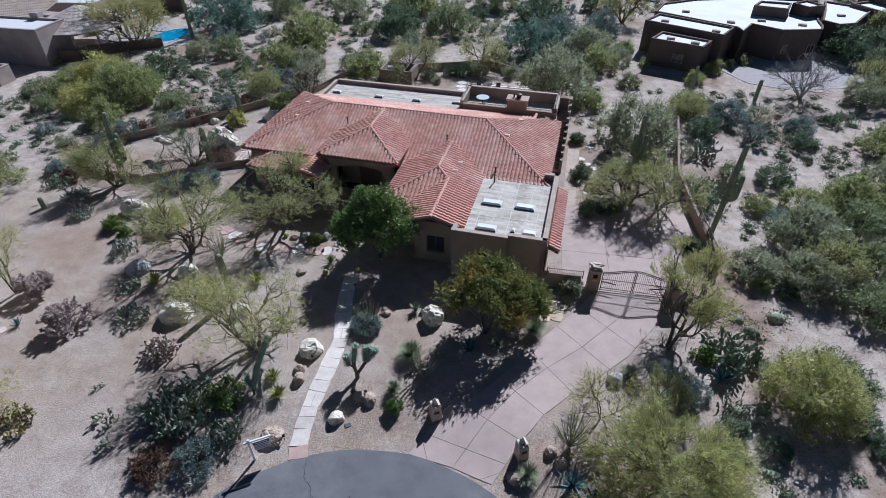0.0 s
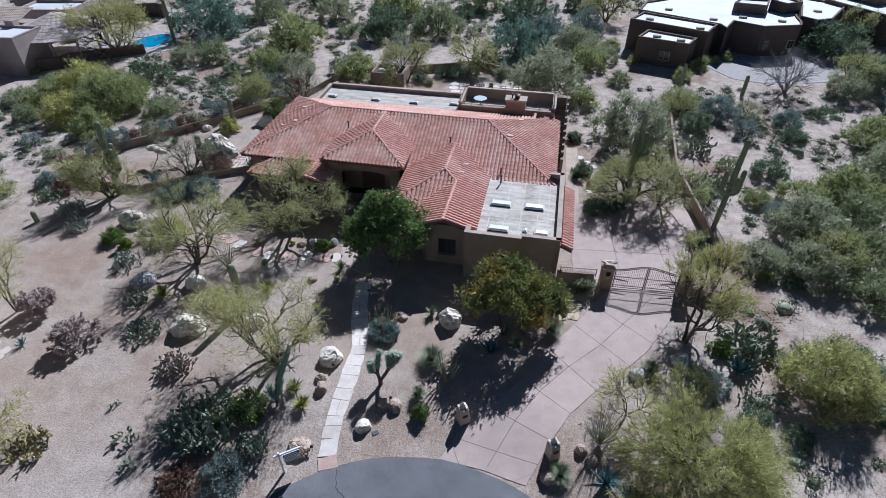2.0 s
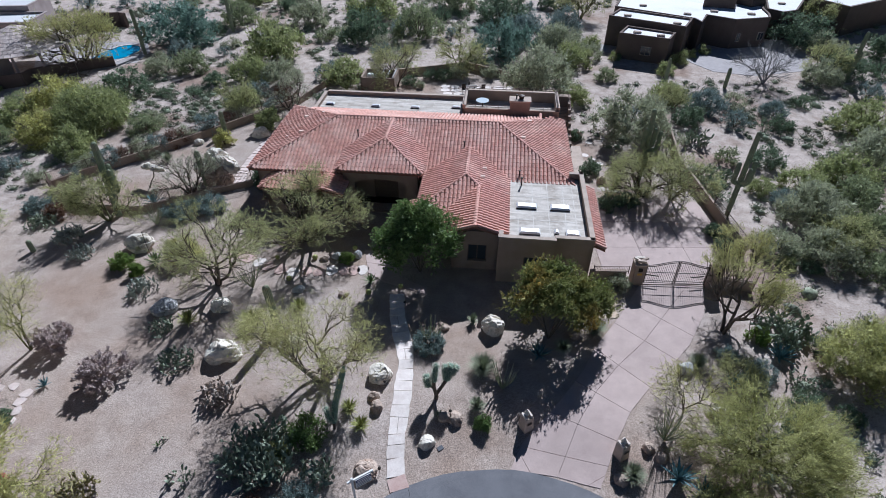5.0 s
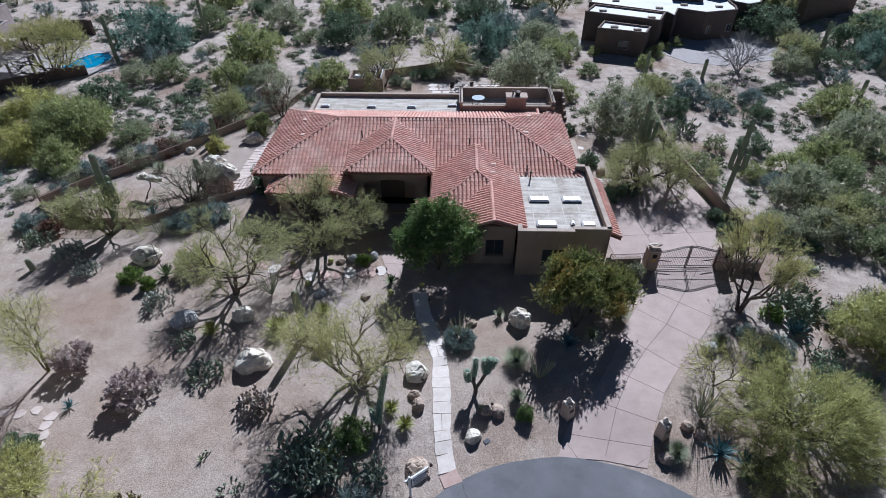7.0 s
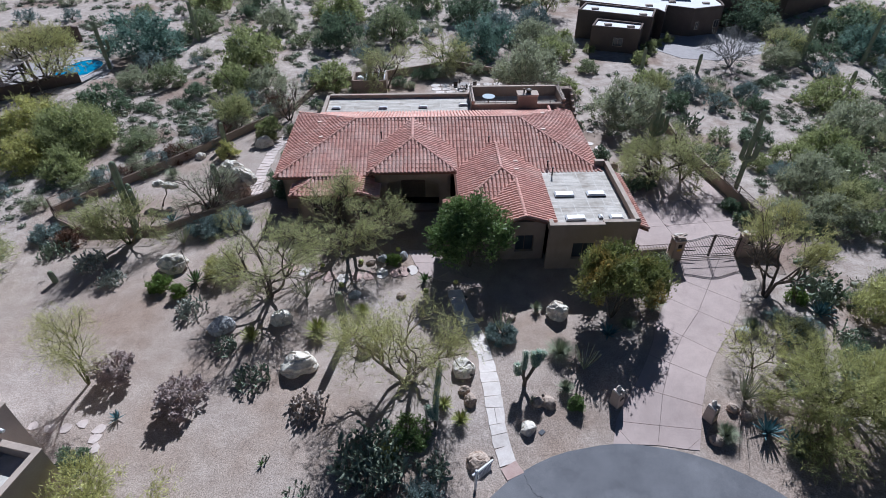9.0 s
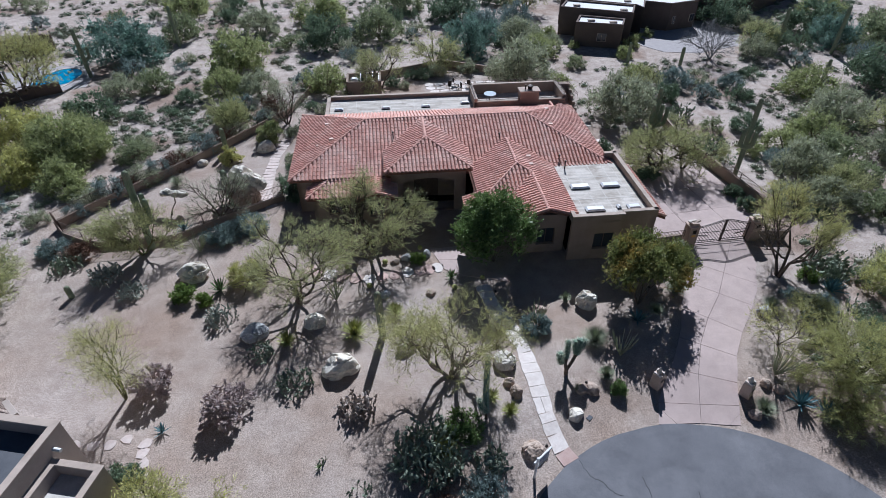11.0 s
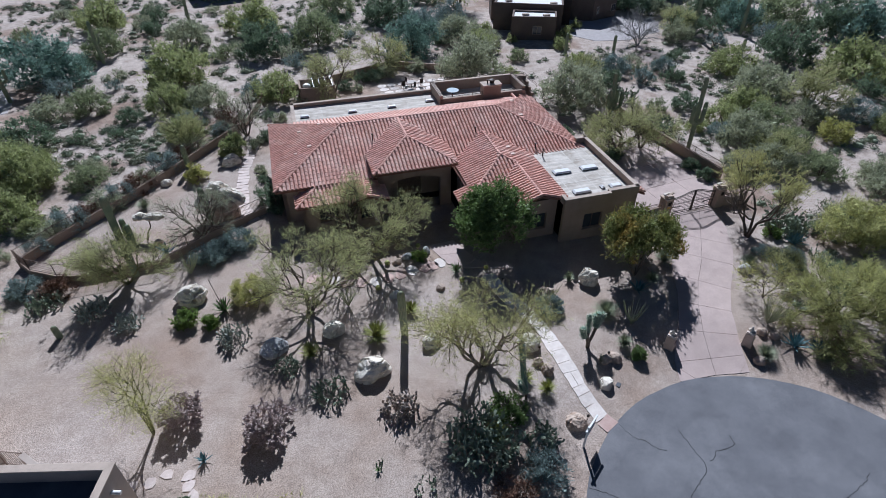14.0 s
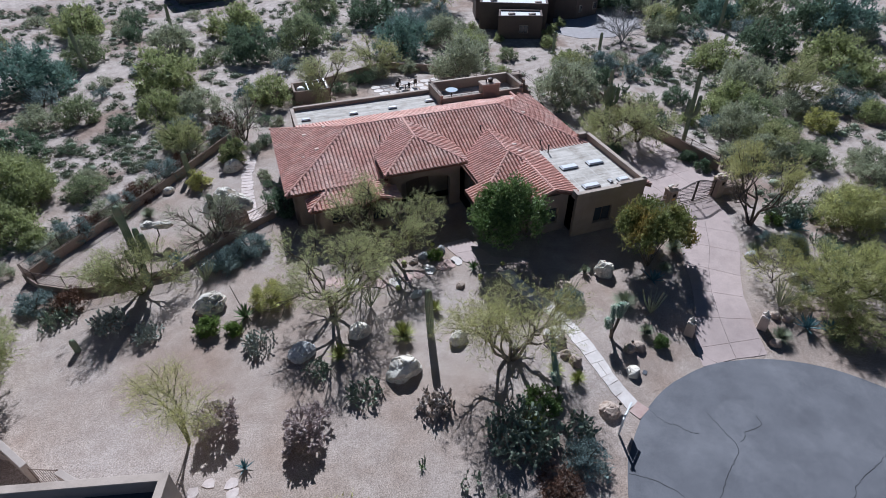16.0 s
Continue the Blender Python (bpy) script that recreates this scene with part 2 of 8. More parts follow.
L_YELLOW = mat("yellow_green_leaves", (0.47, 0.465, 0.175), (0.59, 0.57, 0.235), 0.8, 0.8, island=0.35, through_leaf=0.35, fine=4.5, grain=1.4)
L_OLIVE = mat("creosote_leaves", (0.26, 0.30, 0.165), (0.37, 0.41, 0.24), 0.8, 0.8, island=0.4, through_leaf=0.3, fine=3.0, grain=1.5)
L_LIME = mat("yellow_olive_leaves", (0.32, 0.355, 0.16), (0.43, 0.46, 0.22), 0.8, 0.8, island=0.4, through_leaf=0.35, fine=3.0, grain=1.4)
L_DARK = mat("dark_green_leaves", (0.15, 0.21, 0.13), (0.23, 0.295, 0.19), 0.9, 0.75, island=0.4, through_leaf=0.3, fine=3.0, grain=1.6)
L_GREY = mat("grey_green_leaves", (0.36, 0.38, 0.255), (0.48, 0.50, 0.35), 0.8, 0.85, island=0.35, through_leaf=0.35, fine=4.5, grain=1.4)
L_BLUE = mat("blue_grey_leaves", (0.22, 0.285, 0.27), (0.32, 0.385, 0.36), 0.8, 0.85, island=0.35, through_leaf=0.25, fine=3.0, grain=1.6)
L_BROOM = mat("broom_green_twigs", (0.43, 0.435, 0.18), (0.55, 0.545, 0.25), 0.8, 0.8, island=0.4, through_leaf=0.4, fine=3.0, grain=1.4)
L_TEAL = mat("teal_green_leaves", (0.17, 0.265, 0.215), (0.26, 0.365, 0.30), 0.8, 0.8, island=0.4, through_leaf=0.3, fine=3.0, grain=1.5)
L_BRIGHT = mat("bright_green_leaves", (0.16, 0.24, 0.06), (0.25, 0.33, 0.09), 1, 0.6, island=0.4, through_leaf=0.35, fine=4.5, grain=1.5)
L_CITRUS = mat("citrus_leaves", (0.15, 0.225, 0.075), (0.235, 0.315, 0.11), 1, 0.5, island=0.4, through_leaf=0.3, fine=4.5, grain=1.5)
L_OAK = mat("bronzed_oak_leaves", (0.185, 0.22, 0.075), (0.29, 0.305, 0.105), 0.6, 0.65, island=0.45, c=(0.58, 0.39, 0.11), cscale=0.42, through_leaf=0.3, fine=4.5, grain=1.5)
L_RUST = mat("dry_rust_twigs", (0.16, 0.09, 0.06), (0.22, 0.13, 0.09), 1, 0.9, island=0.35, fine=4.5, grain=1.6)
L_BRUSH = mat("low_brush_leaves", (0.20, 0.24, 0.165), (0.31, 0.345, 0.25), 0.08, 0.85, island=0.35, c=(0.27, 0.25, 0.19), cscale=0.25, fine=5.0, grain=1.6)
PAD_GREEN = mat("prickly_pear_pads", (0.20, 0.24, 0.17), (0.31, 0.35, 0.265), 3, 0.8, spread=0.35, spec=0.15)
PAD_GREY = mat("dusty_prickly_pear_pads", (0.27, 0.30, 0.255), (0.41, 0.435, 0.38), 3, 0.8, spread=0.35, spec=0.15)
PAD_PURPLE = mat("purple_prickly_pear_pads", (0.27, 0.225, 0.195), (0.42, 0.365, 0.32), 3, 0.65, spread=0.4)
PAD_YELLOW = mat("yellowish_prickly_pear_pads", (0.23, 0.20, 0.085), (0.37, 0.33, 0.15), 3, 0.65, spread=0.4)
CHOLLA_RED = mat("staghorn_cholla_stems", (0.32, 0.25, 0.235), (0.50, 0.415, 0.39), 4, 0.85, island=0.3)
CHOLLA_GREEN = mat("cholla_stems", (0.17, 0.25, 0.18), (0.25, 0.34, 0.26), 5, 0.85)
SPINE = mat("pale_spines", (0.55, 0.58, 0.46), (0.70, 0.72, 0.60), 5, 0.8, island=0.2)
SAGUARO = mat("saguaro_skin", (0.215, 0.255, 0.165), (0.30, 0.335, 0.225), 2, 0.8, 0.01, 30, c=(0.30, 0.28, 0.19), cscale=1)
AGAVE_BLUE = mat("blue_agave_leaf", (0.10, 0.195, 0.215), (0.165, 0.275, 0.295), 4, 0.6, spread=0.15)
AGAVE_GREEN = mat("green_agave_leaf", (0.10, 0.165, 0.06), (0.16, 0.225, 0.09), 4, 0.6, spread=0.15)
BLADE_YELLOW = mat("yucca_blades", (0.30, 0.32, 0.10), (0.42, 0.42, 0.155), 3, 0.6, island=0.35)
BLADE_GREY = mat("desert_spoon_blades", (0.27, 0.30, 0.20), (0.37, 0.40, 0.28), 3, 0.75, island=0.35)
FLOWER = mat("magenta_flowers", (0.55, 0.02, 0.12), (0.7, 0.04, 0.2), 6, 0.7, island=0.3)
SIGN_BLUE = mat("blue_sign_face", (0.03, 0.05, 0.16), (0.045, 0.07, 0.2), 8, 0.5)
SIGN_GREY = mat("grey_print", (0.24, 0.25, 0.30), (0.30, 0.31, 0.36), 8, 0.5)
SIGN_YELLOW = mat("yellow_plate", (0.60, 0.34, 0.05), (0.68, 0.40, 0.07), 8, 0.5)
PAVER = mat("grey_paver", (0.36, 0.33, 0.33), (0.44, 0.41, 0.41), 1.5, 0.9, 0.01, 25)


# ---- building helpers ----
def link_mesh(name, bm, material, parent=None, label="", smooth=False):
    me = bpy.data.meshes.new(name)
    bm.to_mesh(me)
    bm.free()
    return link_data(name, me, material, parent, label, smooth)


def link_data(name, me, material, parent=None, label="", smooth=False):
    if material is not None and not me.materials:
        me.materials.append(material)
    if smooth:
        me.polygons.foreach_set("use_smooth", [True] * len(me.polygons))
    ob = new(name, me)
    if parent is not None:
        ob.parent = parent
    if label:
        tagged(ob, label)
    return ob


def part(name, bm, material, parent, label="", smooth=False):
    return link_mesh(name, bm, material, parent, label, smooth)


def raw(name, verts, faces):
    me = bpy.data.meshes.new(name)
    me.from_pydata([tuple(v) for v in verts], [], [tuple(f) for f in faces])
    me.update()
    return me


def empty(name, m=None):
    ob = new(name)
    ob.empty_display_size = 0.3
    if m is not None:
        ob.matrix_world = m
    return ob


def box(bm, lo, hi, m=None, bevel=0.0):
    """Adds an axis-aligned box lo..hi to bm, moved by m, with chamfered edges when bevel is given."""
    c = [(a + b) / 2 for a, b in zip(lo, hi)]
    s = [abs(b - a) for a, b in zip(lo, hi)]
    k = Matrix.Translation(c) @ Matrix.Diagonal((*s, 1))
    vs = bmesh.ops.create_cube(bm, size=1.0, matrix=(m @ k) if m is not None else k)["verts"]
    if bevel:
        es = list({e for v in vs for e in v.link_edges})
        bmesh.ops.bevel(bm, geom=es, offset=bevel, segments=1, affect="EDGES")
    return vs


def prism(bm, pts, z0, z1, m=None):
    """Adds an upright prism over the outline pts (x, y) from z0 to z1."""
    lo = [bm.verts.new((m @ Vector((x, y, z0))) if m is not None else (x, y, z0)) for x, y in pts]
    hi = [bm.verts.new((m @ Vector((x, y, z1))) if m is not None else (x, y, z1)) for x, y in pts]
    n = len(pts)
    fs = [bm.faces.new(lo[::-1]), bm.faces.new(hi)]
    for i in range(n):
        fs.append(bm.faces.new((lo[i], lo[(i + 1) % n], hi[(i + 1) % n], hi[i])))
    return fs


def tube_arrays(path, radii, sides=6, ribs=0.0):
    """Vertices and faces of a tapered tube along path; ribs: depth of alternate grooves as a share of the radius."""
    path = [Vector(p) for p in path]
    vs, fs = [], []
    prev = None
    for i, p in enumerate(path):
        d = (path[min(i + 1, len(path) - 1)] - path[max(i - 1, 0)]).normalized()
        if prev is None:
            a = d.orthogonal().normalized()
        else:
            a = (prev - d * prev.dot(d)).normalized()
        prev = a
        b = d.cross(a)
        for k in range(sides):
            ang = 2 * math.pi * k / sides
            r = radii[i] * (1 - ribs * (k % 2))
            vs.append(p + (a * math.cos(ang) + b * math.sin(ang)) * r)
    for i in range(len(path) - 1):
        for k in range(sides):
            k2 = (k + 1) % sides
            fs.append((i * sides + k, i * sides + k2, (i + 1) * sides + k2, (i + 1) * sides + k))
    e = len(vs) - sides
    fs.append(tuple(range(sides))[::-1])
    fs.append(tuple(range(e, e + sides)))
    return vs, fs


class Soup:
    """Collects loose geometry for one mesh."""

    def __init__(self):
        self.v, self.f = [], []

    def add(self, vs, fs):
        o = len(self.v)
        self.v.extend(vs)
        self.f.extend(tuple(i + o for i in f) for f in fs)

    def tube(self, path, radii, sides=6, ribs=0.0):
        self.add(*tube_arrays(path, radii, sides, ribs))

    def mesh(self, name):
        return raw(name, self.v, self.f)


STREET_C, STREET_R = Vector((-4.2, 5.2)), 10.38


def lift(x, y):
    """Height of the ground: nearly level, dipping to the street, with slight swells outside the garden."""
    d = math.hypot(x - STREET_C.x, y - STREET_C.y) - STREET_R
    s = min(max(1 - d / 4.5, 0), 1)
    z = -0.4 * s * s * (3 - 2 * s)
    if y < 6:
        z = min(z, -0.4 * min(max((7 - abs(x + 4.2)) / 3, 0), 1))
    far = min(max((math.hypot(x + 3, (y - 32)) - 30) / 20, 0), 1)
    return z + far * 0.35 * noise.noise(Vector((x * 0.07, y * 0.07, 3.1)))


# the house's own axes: u along its front to the driveway side, v to the back
HOUSE = pose(0.53, 28.9, 0, 0, 0, -14.5)


# ---- ground, road, driveway and paths ----
def inside(x, y, poly):
    hit_odd = False
    n = len(poly)
    for i in range(n):
        (x1, y1), (x2, y2) = poly[i], poly[(i + 1) % n]
        if (y1 > y) != (y2 > y) and x < (x2 - x1) * (y - y1) / (y2 - y1) + x1:
            hit_odd = not hit_odd
    return hit_odd


YARD = [(-60, -20), (-60, 20), (-37, 36), (-36, 48.5), (-25, 57), (-10, 63), (-10, 68), (6, 69), (13, 58), (15, 47), (20, 42), (20, 29), (16.5, 26),
        (14, 21), (10, 16.5), (7.5, 12), (9, 6), (20, -20)]


def build_ground():
    xs = [-500, -300, -180, -120, -90] + [-75 + i for i in range(161)] + [100, 140, 200, 320, 500]
    ys = [-300, -150, -80, -45] + [-30 + i for i in range(151)] + [135, 160, 220, 340, 520]
    vs = [(x, y, lift(x, y)) for y in ys for x in xs]
    w = len(xs)
    fs = [(j * w + i, j * w + i + 1, (j + 1) * w + i + 1, (j + 1) * w + i) for j in range(len(ys) - 1) for i in range(w - 1)]
    me = raw("ground", vs, fs)
    at = me.attributes.new("gravel", "FLOAT", "POINT")
    at.data.foreach_set("value", [1.0 if inside(x + 1.2 * noise.noise(Vector((x * 0.3, y * 0.3, 0))), y + 1.2 * noise.noise(Vector((x * 0.3, y * 0.3, 9))), YARD) else 0.0 for x, y, z in vs])
    g = link_data("ground", me, GROUND, smooth=True)
    tagged(g, "pinkish tan gravel garden running into pale desert sand", "ground", kind="structure")


build_ground()


def build_road():
    pts = []
    for k in range(72):
        a = 2 * math.pi * k / 72
        r = STREET_R + 0.06 * noise.noise(Vector((math.cos(a) * 6, math.sin(a) * 6, 1)))
        x, y = STREET_C.x + r * math.cos(a), STREET_C.y + r * math.sin(a)
        if y > -3.5 or abs(x - STREET_C.x) > 4:
            pts.append((x, y))
        elif not any(p[1] < -50 for p in pts):
            pts += [(STREET_C.x - 4, -4.6), (STREET_C.x - 4, -120), (STREET_C.x + 4, -120), (STREET_C.x + 4, -4.6)]
    bm = bmesh.new()
    prism(bm, pts, -0.6, -0.36)
    road = link_mesh("road", bm, ASPHALT)
    tagged(road, "grey asphalt cul-de-sac with tarred cracks", "road", kind="structure")
    # meandering cracks, each along its own bent line
    rng = random.Random(5)
    lines = (((-6.9, 15.0), (-6.85, 14.1), (-6.45, 13.65), (-6.2, 12.9), (-5.7, 12.4)),
             ((-4.4, 13.1), (-4.6, 12.2), (-4.75, 11.25), (-4.95, 10.9), (-5.4, 10.7), (-6.9, 10.3), (-8.0, 9.85), (-9.0, 9.4)),
             ((-2.3, 11.6), (-2.5, 11.1), (-3.2, 11.15), (-3.75, 11.3), (-4.2, 11.05), (-4.75, 11.1)),
             ((-10.75, 13.2), (-9.95, 12.2), (-9.5, 11.2), (-9.6, 10.2)),
             ((1.9, 6.6), (1.05, 6.45), (-1.2, 6.5), (-2.0, 6.5), (-3.2, 6.0)))
    for line in lines:
        mid = []
        for (x0, y0), (x1, y1) in zip(line, line[1:]):
            n = max(2, round(math.hypot(x1 - x0, y1 - y0) / 0.14))
            mid += [(x0 + (x1 - x0) * i / n + rng.uniform(-0.05, 0.05), y0 + (y1 - y0) * i / n + rng.uniform(-0.05, 0.05)) for i in range(n)]
        bm = bmesh.new()
        rows = []
        for (x, y), (xn, yn) in zip(mid, mid[1:]):
            d = Vector((y - yn, xn - x)).normalized() * rng.uniform(0.008, 0.02)
            rows.append((bm.verts.new((x - d.x, y - d.y, -0.354)), bm.verts.new((x + d.x, y + d.y, -0.354))))
        for (a, b), (c, e) in zip(rows, rows[1:]):
            bm.faces.new((a, b, e, c))
        part("crack_sealant", bm, TAR, road)


build_road()


def halves(poly, l):
    """The parts of an outline on the near (right-hand) and far side of a line."""
    (x0, y0), (x1, y1) = l
    def side(p):
        return (x1 - x0) * (p[1] - y0) - (y1 - y0) * (p[0] - x0)
    near, far = [], []
    for a, b in zip(poly, poly[1:] + poly[:1]):
        sa, sb = side(a), side(b)
        (far if sa > 0 else near).append(a)
        if (sa > 0) != (sb > 0):
            t = sa / (sa - sb)
            p = (a[0] + (b[0] - a[0]) * t, a[1] + (b[1] - a[1]) * t)
            near.append(p), far.append(p)
    return near, far


def slabs(name, outline, cuts, material, z, thick, parent, gap=0.012):
    """Cuts an outline by straight lines ((x, y), (x, y)) into slabs, each an object of its own with a gap round it."""
    pieces = [list(outline)]
    for c in cuts:
        pieces = [h for p in pieces for h in halves(p, c) if len(h) > 2]
    made = []
    for piece in pieces:
        pts = [Vector(p[:2]) for p in piece]
        pts = [p for i, p in enumerate(pts) if (p - pts[i - 1]).length > 0.02]
        area = sum(p.x * q.y - p.y * q.x for p, q in zip(pts, pts[1:] + pts[:1])) / 2
        if abs(area) < 0.03 or len(pts) < 3:
            continue
        if area < 0:
            pts.reverse()
        n = len(pts)
        shrunk = []
        for i in range(n):
            a, b, c = pts[i - 1], pts[i], pts[(i + 1) % n]
            d1, d2 = (b - a).normalized(), (c - b).normalized()
            n1, n2 = Vector((-d1.y, d1.x)), Vector((-d2.y, d2.x))
            k = (n1 + n2)
            k = k / max(k.length_squared / 2, 0.5)
            shrunk.append(b + k * gap)
        b2 = bmesh.new()
        f = b2.faces.new([b2.verts.new((p.x, p.y, 0)) for p in shrunk])
        if abs(area) > 1.2:
            bmesh.ops.triangulate(b2, faces=[f])
            bmesh.ops.subdivide_edges(b2, edges=b2.edges[:], cuts=3, use_grid_fill=True)
        for v in b2.verts:
            v.co.z = z + lift(v.co.x, v.co.y)
        rim = bmesh.ops.extrude_edge_only(b2, edges=[e for e in b2.edges if e.is_boundary])["geom"]
        for v in rim:
            if isinstance(v, bmesh.types.BMVert):
                v.co.z -= thick
        bmesh.ops.recalc_face_normals(b2, faces=b2.faces[:])
        made.append(part(name, b2, material, parent))
    return made


DRIVE = [(-1.75, 15.32), (-0.85, 16.55), (0.1, 17.35), (1.13, 18.05), (2.7, 19.4), (3.95, 20.6), (5.09, 22.0), (7.13, 23.84), (8.6, 25.3), (10.2, 27.0), (14.6, 26.3), (13.25, 23.8), (10.96, 21.4),
         (9.0, 19.95), (7.1, 18.72), (5.36, 17.35), (4.54, 16.4), (4.01, 15.85), (3.1, 14.65), (2.35, 13.7), (1.55, 14.05), (0.4, 14.6)]


def build_drive():
    base = empty("driveway")
    tagged(base, "curving pink exposed-aggregate concrete driveway with dark joints", "driveway", kind="structure")
    bm = bmesh.new()
    f = bm.faces.new([bm.verts.new((x, y, 0.012)) for x, y in DRIVE])
    bmesh.ops.triangulate(bm, faces=[f])
    bmesh.ops.subdivide_edges(bm, edges=bm.edges[:], cuts=4, use_grid_fill=True)
    for v in bm.verts:
        v.co.z = 0.006 + lift(v.co.x, v.co.y)
    part("joint_filler", bm, JOINT, base)
    def line(x0, y0, x1, y1):
        return ((x0, y0), (x1, y1))
    # the panels of each stretch between two cross joints
    cross = [line(-0.83, 16.42, 3.13, 14.69), line(1.13, 18.05, 4.01, 15.87), line(3.05, 19.95, 5.36, 17.37), line(5.09, 21.99, 7.15, 18.8), line(7.13, 23.84, 9.91, 19.95), line(9.37, 24.83, 11.43, 22.14)]
    long_joint = [line(0.37, 14.46, 2.33, 17.11), line(2.33, 17.11, 4.04, 18.93), line(4.04, 18.93, 6.01, 20.53), line(6.01, 20.53, 8.3, 22.06), line(8.3, 22.06, 11.32, 24.66)]
    bands = []
    rest = DRIVE
    for c in cross:
        near, rest = halves(rest, c)
        bands.append(near)
    bands.append(rest)
    for i, band in enumerate(bands):
        cuts = [long_joint[(0, 0, 1, 2, 3, 4, 4)[i]]]
        if i == 0:
            cuts += [line(-1.05, 16.0, -0.77, 14.9), line(1.53, 13.85, 2.95, 14.33)]
        slabs("slab", band, cuts, AGGREGATE, 0.035, 0.12, base)


build_drive()


def build_court():
    """The motor court behind the gate and the walkway along the house."""
    base = empty("motor_court")
    tagged(base, "pink concrete parking court beside the garage", "pavement", kind="structure")
    outline = [(10.2, 27.05), (8.2, 28.2), (9.0, 33.0), (9.6, 37.2), (12.5, 37.6), (16.5, 37.0), (19.3, 36.0), (19.4, 31.0), (18.4, 28.6), (14.7, 26.4)]
    cuts = [((8.0, 31.6), (19.0, 29.9)), ((9.0, 34.8), (19.0, 33.2)), ((11.2, 26.0), (12.9, 38.0)), ((14.6, 26.0), (16.2, 38.0))]
    slabs("slab", outline, cuts, AGGREGATE, 0.03, 0.12, base)
    walk_base = empty("side_walkway")
    tagged(walk_base, "pale concrete walkway along the house wall", "pavement", kind="structure")
    slabs("slab", [(9.7, 37.3), (10.8, 37.2), (13.1, 47.0), (12.0, 47.2)], [((9, 40.0), (14, 39.6)), ((9, 43.0), (14, 42.6))], COPING, 0.04, 0.1, walk_base)


build_court()


def build_flag_path():
    base = empty("flagstone_path")
    tagged(base, "pale irregular flagstone path from street to front door", "path", kind="structure")
    mid = [(-7.3, 15.05), (-7.47, 16.1), (-7.33, 16.95), (-7.17, 18.2), (-6.82, 19.9), (-6.35, 21.84), (-6.23, 23.16), (-6.29, 24.1), (-6.42, 25.5), (-6.49, 26.7), (-6.35, 28.3), (-6.0, 30.0)]
    rng = random.Random(3)
    pos = []
    for (x0, y0), (x1, y1) in zip(mid, mid[1:]):
        n = max(2, round(math.hypot(x1 - x0, y1 - y0) / 0.12))
        pos += [(x0 + (x1 - x0) * i / n, y0 + (y1 - y0) * i / n) for i in range(n)]
    i, edge = 0, None
    first = True
    while i < len(pos) - 12:
        k = rng.choice((5, 6, 7, 8))
        (xa, ya), (xb, yb) = pos[i], pos[i + k]
        d = Vector((xb - xa, yb - ya)).normalized()
        s = Vector((d.y, -d.x))
        if edge is None:
            edge = (0.5, 0.5, 0.0)
        l2, r2, sk = rng.uniform(0.42, 0.56), rng.uniform(0.42, 0.56), rng.uniform(-0.06, 0.06)
        a, b = Vector((xa, ya)), Vector((xb, yb))
        out = [a - s * edge[0] - d * edge[2], a + s * edge[1] + d * edge[2], b + s * r2 + d * sk, b - s * l2 - d * sk]
        out.insert(2, (out[1] + out[2]) / 2 + s * rng.uniform(-0.04, 0.05))
        out.append((out[-1] + out[0]) / 2 + s * rng.uniform(-0.05, 0.04))
        split = [((a + b) / 2, (a + b) / 2 + d)] if rng.random() < 0.2 else []
        slabs("flagstone", [(p.x, p.y) for p in out], split, FLAG_PINK if first else FLAG, rng.uniform(0.035, 0.05), 0.08, base, gap=0.014)
        edge = (l2, r2, sk)
        first = False
        i += k
    # two concrete slabs before the porch
    slabs("slab", [(-8.15, 31.0), (-7.2, 29.95), (-4.4, 28.2), (-4.2, 28.8), (-6.0, 30.2), (-6.3, 33.2), (-8.3, 33.6)], [((-8.3, 32.2), (-6.0, 31.4)), ((-7.5, 29.9), (-5.6, 30.6)), ((-5.9, 28.6), (-5.5, 30.2))], AGGREGATE, 0.04, 0.1, base)
    # stepping stones winding across the front garden
    walk_mid = [(-8.5, 31.4), (-9.8, 31.5), (-10.7, 31.65), (-11.6, 31.7), (-13.4, 31.9), (-15.2, 32.8), (-16.6, 33.9), (-17.6, 34.9)]
    n = 0
    for (x0, y0), (x1, y1) in zip(walk_mid, walk_mid[1:]):
        k = max(1, round(math.hypot(x1 - x0, y1 - y0) / 0.85))
        for i in range(k):
            x, y = x0 + (x1 - x0) * i / k, y0 + (y1 - y0) * i / k
            turn = math.atan2(y1 - y0, x1 - x0)
            stone = []
            for a in (0.4, 1.2, 2.0, 2.8, 3.6, 4.5, 5.5):
                a += rng.uniform(-0.2, 0.2)
                px_, py_ = rng.uniform(0.4, 0.5) * math.cos(a), rng.uniform(0.5, 0.66) * math.sin(a)
                stone.append((x + px_ * math.cos(turn) - py_ * math.sin(turn), y + px_ * math.sin(turn) + py_ * math.cos(turn)))
            slabs("flagstone", stone, [], FLAG_PINK if n % 3 else FLAG, 0.04, 0.08, base)
            n += 1


build_flag_path()


def stepping_stones(label, places, material, seed, size=0.38):
    base = empty("stepping_stones")
    tagged(base, label, "path", kind="structure")
    rng = random.Random(seed)
    for x, y in places:
        k = rng.uniform(-0.4, 0.4)
        pts = []
        for a in (0.5, 1.6, 2.6, 3.7, 4.8, 5.8):
            r = size * rng.uniform(0.75, 1.25)
            pts.append((x + r * math.cos(a + k), y + r * math.sin(a + k)))
        slabs("flagstone", pts, [], material, 0.04, 0.08, base)


